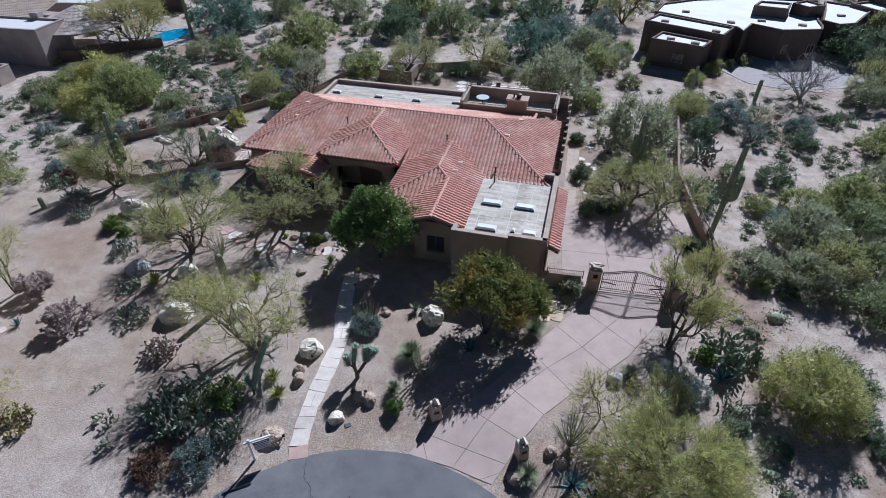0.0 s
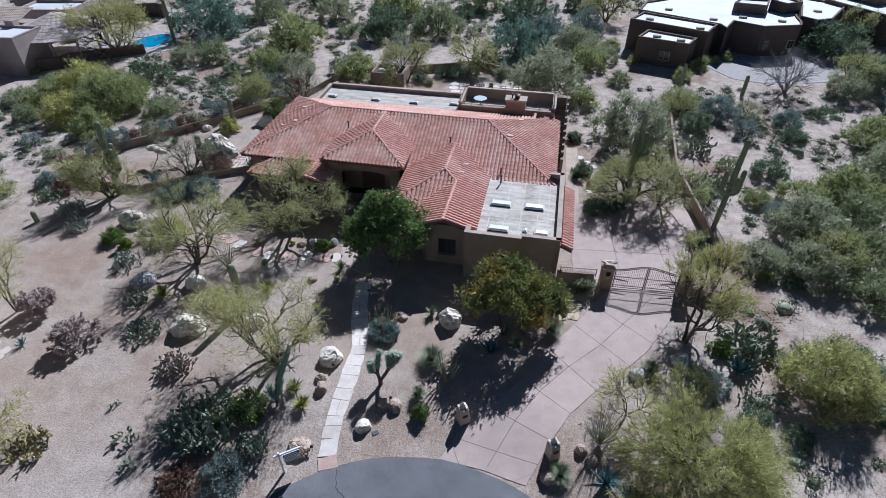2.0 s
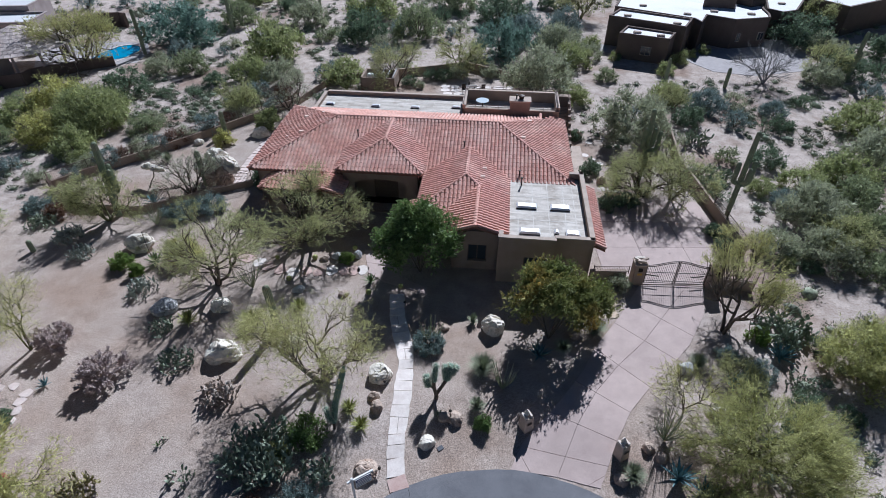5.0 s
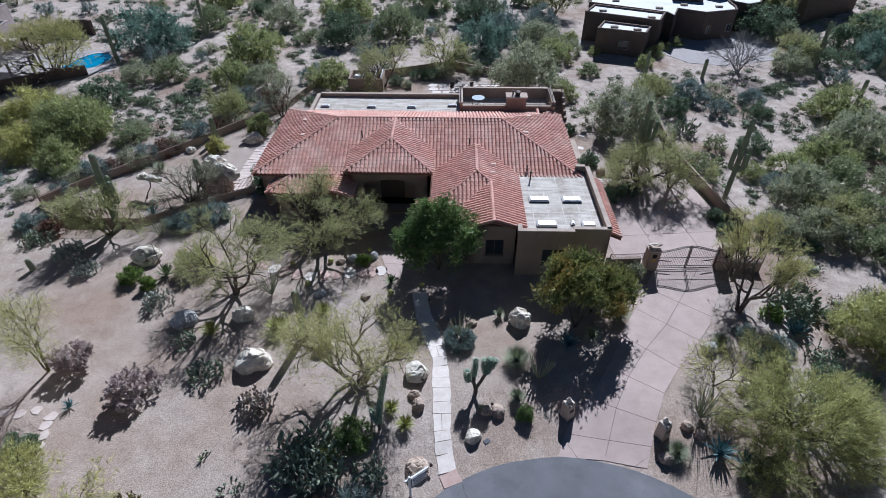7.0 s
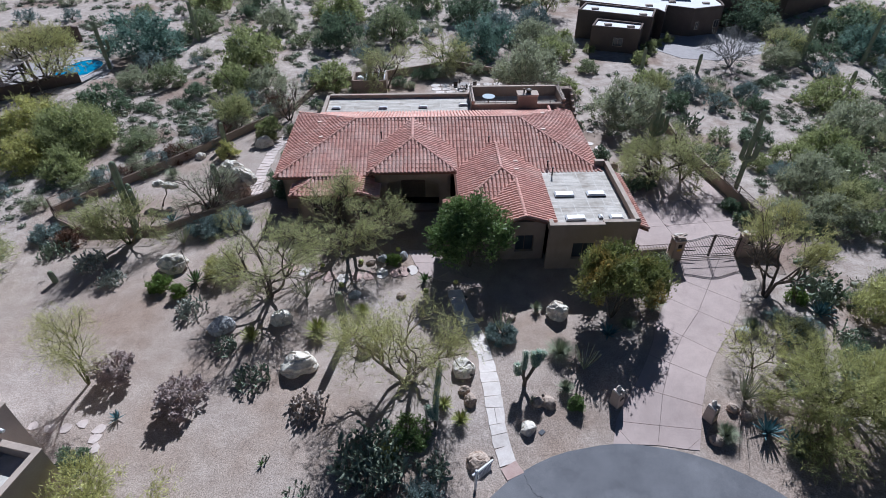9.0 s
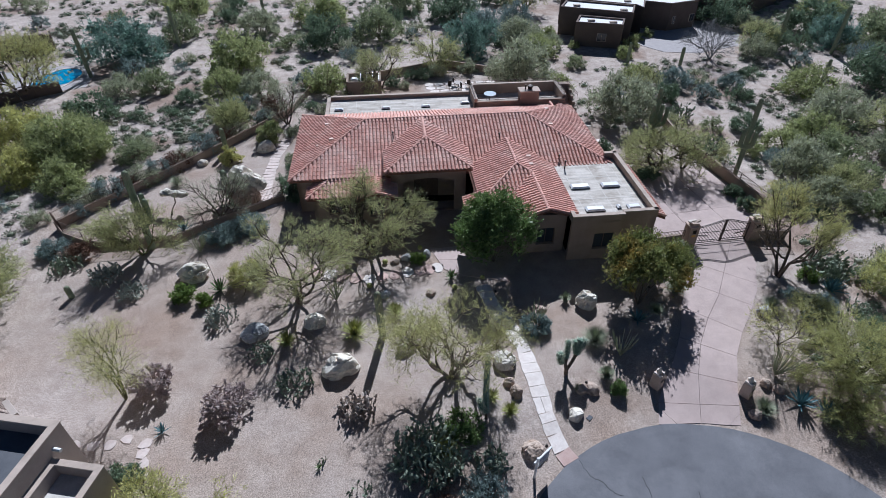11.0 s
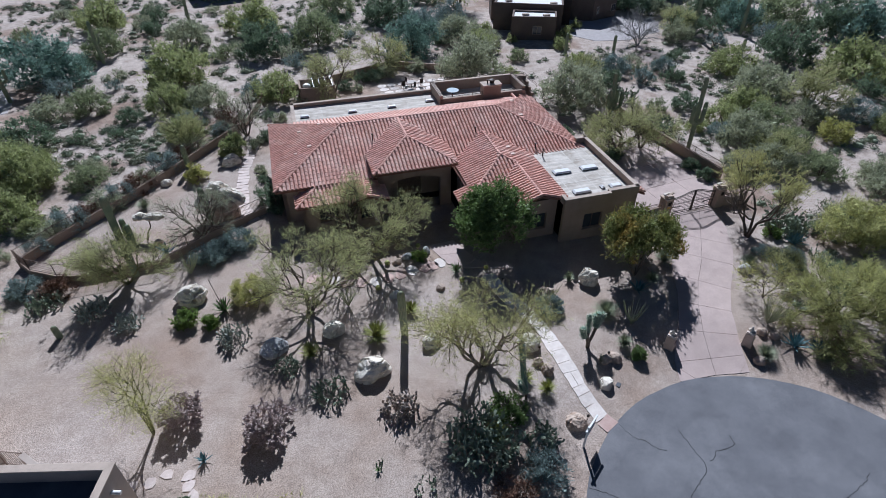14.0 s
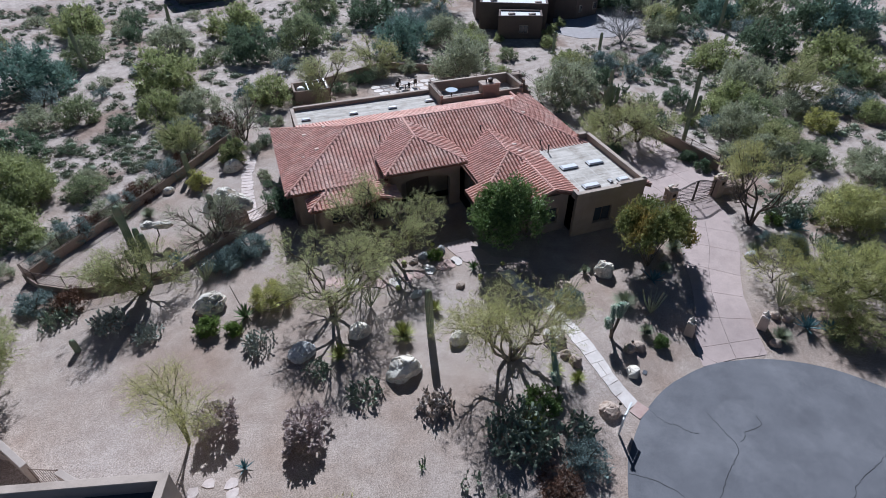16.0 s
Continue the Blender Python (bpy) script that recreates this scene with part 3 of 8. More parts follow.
stepping_stones("pale flagstones crossing the gravel beside the neighbour house", [(-27.9, 20.2), (-27.75, 20.87), (-27.45, 21.72), (-27.47, 22.33), (-27.5, 22.95), (-27.42, 23.5), (-28.3, 24.1), (-29.1, 24.0), (-29.9, 24.3), (-30.8, 24.7)], FLAG_ROSE, 8, 0.33)
def court_walk():
    """Wide rectangular slabs laid across a bending walk."""
    base = empty("courtyard_walk")
    tagged(base, "pale rose flagstone walk beside the courtyard rocks", "path", kind="structure")
    rng = random.Random(9)
    mid = [(-15.2, 56.3), (-17.1, 52.5), (-18.3, 49.0), (-18.9, 45.9), (-18.7, 43.4)]
    for (x0, y0), (x1, y1) in zip(mid, mid[1:]):
        a, b = Vector((x0, y0)), Vector((x1, y1))
        d = (b - a).normalized()
        side = Vector((d.y, -d.x))
        n = round((b - a).length / 0.55)
        for i in range(n):
            p, q = a.lerp(b, i / n) + d * 0.02, a.lerp(b, (i + 1) / n) - d * 0.02
            w = [rng.uniform(0.42, 0.6) for k in range(4)]
            skew = d * rng.uniform(-0.05, 0.05)
            out = [p - side * w[0] - skew, p + side * w[1] + skew, q + side * w[2] + skew, q - side * w[3] - skew]
            slabs("flagstone", [(v.x, v.y) for v in out], [], FLAG_ROSE, 0.04, 0.08, base)


court_walk()
stepping_stones("pale flagstones in the gravel along the side walkway", [(12.9, 45.2), (13.3, 44.2), (13.7, 43.4), (12.3, 39.2), (12.9, 38.9), (13.5, 38.7), (14.2, 47.6), (13.5, 48.5), (12.9, 49.4)], FLAG, 10, 0.36)
stepping_stones("tan flagstones at the corner of the driveway gate", [(6.9, 25.4), (7.7, 25.6), (7.3, 24.7), (6.4, 24.6), (8.2, 26.2), (7.2, 26.3)], FLAG_TAN, 11, 0.5)


# ---- the main house ----
def roof_plane(outline, eave_dir, tile_list):
    """Lays tiles over a sloping outline of (u, v, z). eave_dir: the level direction along the eave. Adds each tile's matrix to tile_list."""
    pts = [Vector(p) for p in outline]
    e = Vector((*eave_dir, 0)).normalized()
    nrm = Vector((0, 0, 0))
    for a, b in zip(pts, pts[1:] + pts[:1]):
        nrm += a.cross(b)
    nrm.normalize()
    if nrm.z < 0:
        nrm = -nrm
    up = nrm.cross(e).normalized()
    if up.z < 0:
        up, e = -up, -e
    flat = [((p - pts[0]).dot(e), (p - pts[0]).dot(up)) for p in pts]
    x0, x1 = min(p[0] for p in flat), max(p[0] for p in flat)
    y0, y1 = min(p[1] for p in flat), max(p[1] for p in flat)
    W, H = 0.30, 0.40
    nx, ny = int((x1 - x0) / W) + 1, int((y1 - y0) / H) + 1
    for j in range(ny):
        for i in range(nx):
            cx, cy = x0 + (i + 0.5) * W, y0 + (j + 0.5) * H
            if inside(cx, cy, flat) and (inside(cx - 0.1, cy, flat) or inside(cx + 0.1, cy, flat)):
                o = pts[0] + e * cx + up * cy
                m = Matrix((( e.x, up.x, nrm.x, o.x), (e.y, up.y, nrm.y, o.y), (e.z, up.z, nrm.z, o.z), (0, 0, 0, 1)))
                tile_list.append(m)


def tile_arrays():
    """One S-shaped clay tile, 0.30 wide and 0.44 long, its lower end lifted over the next course."""
    prof = [(-0.15, 0.0), (-0.116, 0.0), (-0.108, 0.078), (-0.055, 0.13), (0.055, 0.13), (0.108, 0.078), (0.116, 0.0), (0.15, 0.0)]
    vs = [(x, -0.22, z + 0.046) for x, z in prof] + [(x, 0.22, z + 0.012) for x, z in prof] + [(x, -0.22, max(z - 0.02, 0.0) + 0.02) for x, z in prof]
    n = len(prof)
    fs = [(i, i + 1, n + i + 1, n + i) for i in range(n - 1)] + [(2 * n + i, 2 * n + i + 1, i + 1, i) for i in range(n - 1)]
    return vs, fs


def cap_arrays():
    """One tapered half-round cap tile, 0.42 long along x."""
    vs = []
    for x, k, h in ((-0.215, 0.132, 0.038), (0.215, 0.144, 0.054)):
        for ang in (-0.15, 0.55, 1.1, 1.57, 2.04, 2.6, 3.29):
            vs.append((x, math.cos(ang) * k, math.sin(ang) * k + h))
    return vs, [(i, i + 1, 8 + i, 7 + i) for i in range(6)] + [tuple(range(7, 14))]


def cap_run(store, a, b, step=0.37):
    """The poses of overlapping cap tiles from a down to b."""
    a, b = Vector(a), Vector(b)
    d = (b - a)
    n = max(1, round(d.length / step))
    d.normalize()
    s = Vector((0, 0, 1)).cross(d).normalized()
    up = d.cross(s).normalized()
    for i in range(n):
        o = a + (b - a) * ((i + 0.5) / n)
        store.append(Matrix(((d.x, s.x, up.x, o.x), (d.y, s.y, up.y, o.y), (d.z, s.z, up.z, o.z), (0, 0, 0, 1))))


def wall_run(bm, a, b, z0, z1, thick, holes=()):
    """A wall from a to b (u, v), its body on the left of that line; holes: (from, to, sill, head) along it, cut right through."""
    a, b = Vector(a), Vector(b)
    d = b - a
    m = Matrix.Translation((a.x, a.y, 0)) @ Matrix.Rotation(math.atan2(d.y, d.x), 4, "Z")
    xs = sorted({0.0, d.length, *(h[0] for h in holes), *(h[1] for h in holes)})
    zs = sorted({z0, z1, *(h[2] for h in holes if h[2] > z0), *(h[3] for h in holes if h[3] < z1)})

    def solid(i, j):
        if not (0 <= i < len(xs) - 1 and 0 <= j < len(zs) - 1):
            return False
        x, z = (xs[i] + xs[i + 1]) / 2, (zs[j] + zs[j + 1]) / 2
        return not any(h0 < x < h1 and s < z < t for h0, h1, s, t in holes)

    grid = {(i, j, k): bm.verts.new(m @ Vector((x, k * thick, z))) for i, x in enumerate(xs) for j, z in enumerate(zs) for k in (0, 1)}
    for i in range(len(xs) - 1):
        for j in range(len(zs) - 1):
            if not solid(i, j):
                continue
            q = [(i, j), (i + 1, j), (i + 1, j + 1), (i, j + 1)]
            bm.faces.new([grid[(x, z, 0)] for x, z in q])
            bm.faces.new([grid[(x, z, 1)] for x, z in q[::-1]])
            for (p, r), (di, dj) in zip(zip(q, q[1:] + q[:1]), ((0, -1), (1, 0), (0, 1), (-1, 0))):
                if not solid(i + di, j + dj):
                    bm.faces.new((grid[(*r, 0)], grid[(*p, 0)], grid[(*p, 1)], grid[(*r, 1)]))
    for v in [v for v in bm.verts if not v.link_faces]:
        bm.verts.remove(v)
    return m


def window(parent, wall_m, h0, h1, s, t, thick, mullions=1):
    """A window unit set into a hole of a wall: a frame, panes and a sill."""
    win = empty("window")
    win.parent = parent
    win.matrix_basis = wall_m
    y = thick * 0.45
    f = bmesh.new()
    for lo, hi in (((h0, y, s), (h0 + 0.06, y + 0.08, t)), ((h1 - 0.06, y, s), (h1, y + 0.08, t)), ((h0 + 0.06, y, s), (h1 - 0.06, y + 0.08, s + 0.06)), ((h0 + 0.06, y, t - 0.06), (h1 - 0.06, y + 0.08, t))):
        box(f, lo, hi)
    for k in range(mullions):
        x = h0 + (h1 - h0) * (k + 1) / (mullions + 1)
        box(f, (x - 0.025, y + 0.004, s + 0.06), (x + 0.025, y + 0.076, t - 0.06))
    part("window_frame", f, RUST_METAL, win)
    g = bmesh.new()
    box(g, (h0 + 0.05, y + 0.03, s + 0.05), (h1 - 0.05, y + 0.045, t - 0.05))
    part("pane", g, GLASS_DARK, win)
    b = bmesh.new()
    box(b, (h0 - 0.05, -0.05, s - 0.08), (h1 + 0.05, y - 0.003, s - 0.003), bevel=0.01)
    part("window_sill", b, STUCCO, win)
    return win


def flat_roof(parent, outline, z, material, name="flat_roof"):
    bm = bmesh.new()
    prism(bm, outline, z - 0.2, z)
    return part(name, bm, material, parent)


def parapet(parent, runs, z0, z1, thick=0.28, cap=0.06, wall_mat=None, cap_mat=None):
    """Low walls round a flat roof, each run (u0, v0, u1, v1) with its body to the left, under one pale coping."""
    w, c = bmesh.new(), bmesh.new()
    for a in runs:
        d = Vector((a[2] - a[0], a[3] - a[1]))
        m = Matrix.Translation((a[0], a[1], 0)) @ Matrix.Rotation(math.atan2(d.y, d.x), 4, "Z")
        box(w, (0, 0, z0), (d.length, thick, z1 - cap), m)
        box(c, (-0.03, -0.03, z1 - cap), (d.length + 0.03, thick + 0.03, z1), m, bevel=0.015)
    part("parapet", w, wall_mat or STUCCO, parent)
    part("parapet_coping", c, cap_mat or COPING, parent, "pale stucco coping")


def skylight(bm_curb, bm_dome, u0, v0, u1, v1, z):
    box(bm_curb, (u0, v0, z), (u1, v1, z + 0.09))
    vs = box(bm_dome, (u0 - 0.03, v0 - 0.03, z + 0.09), (u1 + 0.03, v1 + 0.03, z + 0.2))
    for v in vs:
        if v.co.z > z + 0.15:
            v.co.x += 0.12 if v.co.x < (u0 + u1) / 2 else -0.12
            v.co.y += 0.12 if v.co.y < (v0 + v1) / 2 else -0.12


def build_house():
    house = empty("house", HOUSE)
    tagged(house, "single-storey tan stucco house with red clay tile hip roofs", "house")
    EV, RZ, SL = 3.15, 5.2, 0.34          # eave height, ridge height, slope
    # ----- walls with thickness and openings cut through
    def wall_part(a, b, z0, z1, thick, holes=()):
        w = bmesh.new()
        m = wall_run(w, a, b, z0, z1, thick, holes)
        part("wall", w, STUCCO, house)
        return m

    wall_part((0, 0.0), (3.7, 0.0), 0, 3.3, 0.3, [(1.75, 3.25, 0.9, 2.25)])
    wall_part((3.7, 0.3), (6.2, 0.3), 0, 3.3, 0.3)
    wall_part((6.2, 0.3), (6.2, 8.6), 0, 3.3, 0.3, [(1.2, 4.0, 0.02, 2.3), (4.8, 7.6, 0.02, 2.3)])
    bay_m = wall_part((-3.2, 1.15), (0.0, 1.15), 0, 3.3, 0.3, [(1.15, 2.45, 0.75, 2.15)])
    wall_part((-3.2, 2.6), (-3.2, 1.15), 0, 3.3, 0.3)
    wall_part((-6.5, 2.6), (-3.2, 2.6), 0, 2.8, 0.3, [(1.1, 2.3, 0.8, 2.1)])
    wall_part((-6.5, 4.3), (-6.5, 2.6), 0, 2.8, 0.3)
    wall_part((-5.6, 8.4), (-5.6, 4.3), 0, 3.1, 0.3, [(1.2, 2.2, 0.8, 2.2)])
    wall_part((-6.5, 4.3), (-5.6, 4.3), 0, 2.8, 0.3)
    wall_part((-12.3, 7.4), (-6.4, 7.4), 0, 3.95, 0.35, [(0.9, 5.0, 0.02, 3.2)])
    wall_part((-12.3, 10.4), (-12.3, 7.4), 2.0, 3.95, 0.3)
    wall_part((-6.4, 7.4), (-6.4, 10.4), 2.0, 3.95, 0.3)
    wall_part((-12.0, 9.6), (-6.7, 9.6), 0, 3.9, 0.3, [(1.6, 3.6, 0.02, 2.4)])
    wall_part((-12.4, 6.0), (-12.4, 8.4), 0, 2.7, 0.3)
    wall_part((-14.6, 6.0), (-12.4, 6.0), 0, 2.7, 0.3, [(0.5, 1.7, 0.8, 2.0)])
    wall_part((-18.4, 6.5), (-14.6, 6.5), 0, 2.55, 0.3, [(1.2, 2.7, 0.8, 2.0)])
    wall_part((-18.4, 8.4), (-18.4, 6.5), 0, 2.55, 0.3)
    wall_part((-19.7, 8.4), (-18.4, 8.4), 0, 3.1, 0.3)
    wall_part((-19.7, 19.5), (-19.7, 8.4), 0, 3.05, 0.3, [(2.5, 4.0, 0.9, 2.2), (7.0, 8.5, 0.9, 2.2)])
    wall_part((-18.0, 23.2), (-18.0, 19.2), 0, 3.2, 0.3)
    wall_part((5.1, 8.6), (5.1, 23.1), 0, 3.1, 0.3)
    wall_part((5.0, 23.1), (-18.0, 23.1), 0, 3.2, 0.3)
    window(house, pose(0, 0.0, 0), 1.75, 3.25, 0.9, 2.25, 0.3)
    window(house, bay_m, 1.15, 2.45, 0.75, 2.15, 0.3)
    window(house, pose(-6.5, 2.6, 0), 1.1, 2.3, 0.8, 2.1, 0.3)
    window(house, pose(-18.4, 6.5, 0), 1.2, 2.7, 0.8, 2.0, 0.3)
    window(house, pose(-14.6, 6.0, 0), 0.5, 1.7, 0.8, 2.0, 0.3)
    # arched head of the porch opening, entry door and garage doors
    a = bmesh.new()
    arch = [(-11.4, 2.6), (-11.4, 3.2), (-7.3, 3.2), (-7.3, 2.6)] + [(-9.35 + 2.05 * math.cos(t), 2.6 + 0.5 * math.sin(t)) for t in [k * math.pi / 12 for k in range(1, 12)]]
    f1 = [a.verts.new((u, 7.42, z)) for u, z in arch]
    f2 = [a.verts.new((u, 7.73, z)) for u, z in arch]
    a.faces.new(f1), a.faces.new(f2[::-1])
    for i in range(len(arch)):
        a.faces.new((f1[i], f1[(i + 1) % len(arch)], f2[(i + 1) % len(arch)], f2[i]))
    part("porch_arch", a, STUCCO, house)
    d = bmesh.new()
    box(d, (-10.4, 9.68, 0.02), (-8.4, 9.78, 2.4), bevel=0.02)
    part("front_door", d, RUST_METAL, house)
    for v0 in (1.5, 5.1):
        d = bmesh.new()
        for k in range(4):
            box(d, (6.28, v0 + 0.02, 0.03 + k * 0.57), (6.34, v0 + 2.78, 0.58 + k * 0.57), bevel=0.012)
        part("garage_door", d, COPING, house)
    # closed inside, its darkness put into the near-black floor colour
    fl = bmesh.new()
    box(fl, (-19.3, 8.8, 0.0), (4.9, 22.8, 0.04))
    box(fl, (0.3, 0.6, 0.0), (5.9, 8.5, 0.04))
    box(fl, (-6.2, 3.0, 0.0), (0.0, 8.7, 0.04))
    part("interior_floor", fl, VOID, house)
    # ----- hipped tile roofs
    tiles, near_tiles = [], []
    deck = bmesh.new()
    caps = []

    def slope(pts, e, store=None):
        hi = [deck.verts.new(p) for p in pts]
        lo = [deck.verts.new((p[0], p[1], p[2] - 0.16)) for p in pts]
        deck.faces.new(hi), deck.faces.new(lo[::-1])
        for i in range(len(pts)):
            deck.faces.new((hi[i - 1], lo[i - 1], lo[i], hi[i]))
        roof_plane([(p[0], p[1], p[2] + 0.015) for p in pts], e, tiles if store is None else store)

    U, V = (1, 0), (0, 1)
    L, Rr = -14.2, -0.4
    slope([(-20.2, 7.9, EV), (5.6, 7.9, EV), (Rr, 13.9, RZ), (L, 13.9, RZ)], U)
    slope([(5.6, 7.9, EV), (5.6, 19.3, EV), (4.6, 19.3, RZ - SL * 5.0), (3.25, 17.55, RZ - SL * 3.65), (Rr, 13.9, RZ)], V)
    slope([(L, 13.9, RZ), (Rr, 13.9, RZ), (3.25, 17.55, RZ - SL * 3.65), (3.25, 18.9, RZ - SL * 5.0), (-17.9, 18.9, RZ - SL * 5.0), (-17.9, 17.6, RZ - SL * 3.7)], U)
    slope([(-20.2, 19.9, EV), (-20.2, 7.9, EV), (L, 13.9, RZ)], V)
    cap_run(caps, (L, 13.9, RZ), (Rr, 13.9, RZ))
    cap_run(caps, (L, 13.9, RZ), (-20.2, 7.9, EV)), cap_run(caps, (L, 13.9, RZ), (-20.2, 19.9, EV))
    cap_run(caps, (Rr, 13.9, RZ), (5.6, 7.9, EV)), cap_run(caps, (Rr, 13.9, RZ), (3.25, 17.55, RZ - SL * 3.65)), cap_run(caps, (3.25, 17.55, 3.96), (3.3, 18.8, 3.9))
    # entrance porch
    PZ, PE = 5.17, 4.0
    slope([(-12.75, 6.9, PE), (-5.95, 6.9, PE), (-9.35, 10.3, PZ)], U)
    slope([(-5.95, 6.9, PE), (-5.95, 10.45, PE), (-9.35, 13.85, PZ), (-9.35, 10.3, PZ)], V)
    slope([(-12.75, 10.45, PE), (-12.75, 6.9, PE), (-9.35, 10.3, PZ), (-9.35, 13.85, PZ)], V)
    for p in ((-12.75, 6.9, PE), (-5.95, 6.9, PE), (-9.35, 13.8, PZ)):
        cap_run(caps, (-9.35, 10.3, PZ), p)
    # garage wing with its small gable
    GZ = 4.42
    slope([(-7.05, 2.15, GZ - SL * 4.45), (-7.05, 4.7, GZ - SL * 4.45), (-6.1, 4.7, GZ - SL * 3.5), (-6.1, 8.2, GZ - SL * 3.5), (-2.6, 10.9, GZ), (-2.6, 6.6, GZ)], V, near_tiles)
    slope([(-2.6, 10.9, GZ), (0.65, 8.0, GZ - SL * 3.25), (0.65, 0.95, GZ - SL * 3.25), (-0.2, 0.65, GZ - SL * 2.4), (-1.6, 0.6, GZ - SL * 1.0), (-1.6, 5.6, GZ - SL * 1.0), (-2.6, 6.6, GZ)], V, near_tiles)
    slope([(-7.05, 2.15, GZ - SL * 4.45), (-3.4, 2.15, GZ - SL * 4.45), (-1.6, 5.6, GZ - SL * 1.0), (-2.6, 6.6, GZ)], U, near_tiles)
    slope([(-3.5, 0.6, GZ - SL * 2.9), (-1.6, 0.6, GZ - SL * 1.0), (-1.6, 5.6, GZ - SL * 1.0), (-3.5, 3.75, GZ - SL * 2.9)], V, near_tiles)
    for p, q in (((-2.6, 10.8, GZ), (-2.6, 6.6, GZ)), ((-2.6, 6.6, GZ), (-7.05, 2.15, GZ - SL * 4.45)), ((-2.6, 6.6, GZ), (-1.6, 5.6, GZ - SL)), ((-1.6, 5.6, GZ - SL), (-1.6, 0.6, GZ - SL))):
        cap_run(caps, p, q)
    # bedroom bay with its small gable
    BZ, BE = 3.72, 2.5
    slope([(-18.8, 6.15, BE), (-14.7, 6.15, BE), (-13.5, 8.1, 3.15), (-15.2, 9.75, BZ)], U)
    slope([(-18.8, 7.9, BE), (-18.8, 6.15, BE), (-15.2, 9.75, BZ), (-16.9, 9.75, 3.15)], V)
    slope([(-13.5, 8.1, 3.15), (-15.2, 9.75, BZ), (-13.6, 9.75, 3.4), (-11.9, 8.4, 2.62), (-11.9, 5.4, 2.62), (-13.5, 5.4, 3.15)], V)
    slope([(-15.0, 5.4, 2.64), (-13.5, 5.4, 3.15), (-13.5, 8.1, 3.15), (-15.0, 6.6, 2.64)], V)
    for p, q in (((-15.2, 9.75, BZ), (-18.8, 6.15, BE)), ((-15.2, 9.75, BZ), (-13.5, 8.1, 3.15)), ((-13.5, 8.1, 3.15), (-13.5, 5.4, 3.15))):
        cap_run(caps, p, q)
    # tiled skirt over the garage doors
    slope([(7.05, 0.55, 2.85), (7.05, 8.1, 2.85), (6.25, 8.1, 3.2), (6.25, 0.55, 3.2)], V)
    # the underside follows the slopes a hand below them
    bmesh.ops.recalc_face_normals(deck, faces=deck.faces[:])
    part("roof_deck", deck, ROOF_DECK, house)
    tv, tf = tile_arrays()
    tile_me = raw("roof_tile", tv, tf)
    tile_me.materials.append(TILE_OBJ)
    # the courses nearest the garden are single tiles
    near_tiles.sort(key=lambda m: m.translation.y)
    for m in near_tiles[:300]:
        t = new("roof_tile", tile_me)
        t.parent = house
        t.matrix_basis = m
    rest = Soup()
    tvv = [Vector(v) for v in tv]
    for m in near_tiles[300:] + tiles:
        rest.add([m @ v for v in tvv], tf)
    rt = link_data("tile_field", rest.mesh("tile_field"), TILE, house, "red clay barrel tiles")
    tagged(rt, kind="stuff")
    cap_me = raw("ridge_cap", *cap_arrays())
    cap_me.materials.append(TILE_OBJ)
    for m in caps:
        t = new("ridge_cap", cap_me)
        t.parent = house
        t.matrix_basis = m
    # pale roof vents on the slopes
    for u, v, wdt in ((-17.6, 15.6, 0.34), (-15.9, 15.4, 0.24), (-17.0, 12.3, 0.36), (-18.2, 12.0, 0.2), (2.2, 16.2, 0.4), (1.6, 12.6, 0.4), (-1.3, 8.2, 0.36), (-1.4, 6.9, 0.34)):
        z = RZ - SL * (max(L - u, u - Rr, 0) if v > 11 else 0) if v > 11 else GZ - SL * abs(u + 2.6)
        b = bmesh.new()
        vs = box(b, (u - wdt / 2, v - wdt * 0.4, z), (u + wdt / 2, v + wdt * 0.4, z + 0.24), bevel=0.02)
        part("roof_vent", b, VENT, house)
    for u, v, z, hgt in ((-11.9, 11.6, 4.4, 0.75), (-3.1, 11.2, 4.3, 0.5), (1.55, 7.4, 3.2, 0.8), (1.4, 8.6, 3.3, 0.6)):
        s = Soup()
        s.tube([(u, v, z), (u, v, z + hgt)], [0.05, 0.05], 8)
        s.tube([(u, v, z + hgt - 0.06), (u, v, z + hgt)], [0.09, 0.09], 8)
        link_data("vent_pipe", s.mesh("vent_pipe"), DARK_METAL, house)
    # ----- flat roofs
    flat_roof(house, [(0.3, 0.3), (5.9, 0.5), (5.9, 8.6), (0.3, 8.6)], 3.28, MEMBRANE)
    flat_roof(house, [(-17.8, 17.5), (-3.9, 17.5), (-3.9, 22.9), (-17.8, 22.9)], 3.3, MEMBRANE)
    flat_roof(house, [(-3.9, 17.5), (5.0, 18.6), (5.0, 22.9), (-3.9, 22.9)], 3.34, MEMBRANE)
    def seam(lo, hi):
        sm = bmesh.new()
        box(sm, lo, hi)
        part("roof_seam", sm, SEAM, house)

    for u in (1.3, 2.35, 3.45, 4.6, 5.3):
        seam((u - 0.03, 1.0 if u < 5 else 0.6, 3.27), (u + 0.03, 8.2, 3.284))
    for v in (2.9, 5.9):
        seam((0.7, v - 0.035, 3.27), (5.6, v + 0.035, 3.287))
    for u in (-15.2, -12.4, -9.6, -6.8):
        seam((u - 0.02, 19.0, 3.29), (u + 0.02, 22.8, 3.304))
    for v in (20.2, 21.6):
        seam((-17.4, v - 0.02, 3.29), (-4.1, v + 0.02, 3.307))
    parapet(house, [(0, 0, 3.7, 0), (3.7, 0.28, 6.22, 0.28), (6.22, 0.3, 6.22, 8.9), (6.2, 8.9, 5.2, 8.9), (0.28, 0.9, 0.28 - 0.28, 0.0)][:4], 3.2, 3.82)
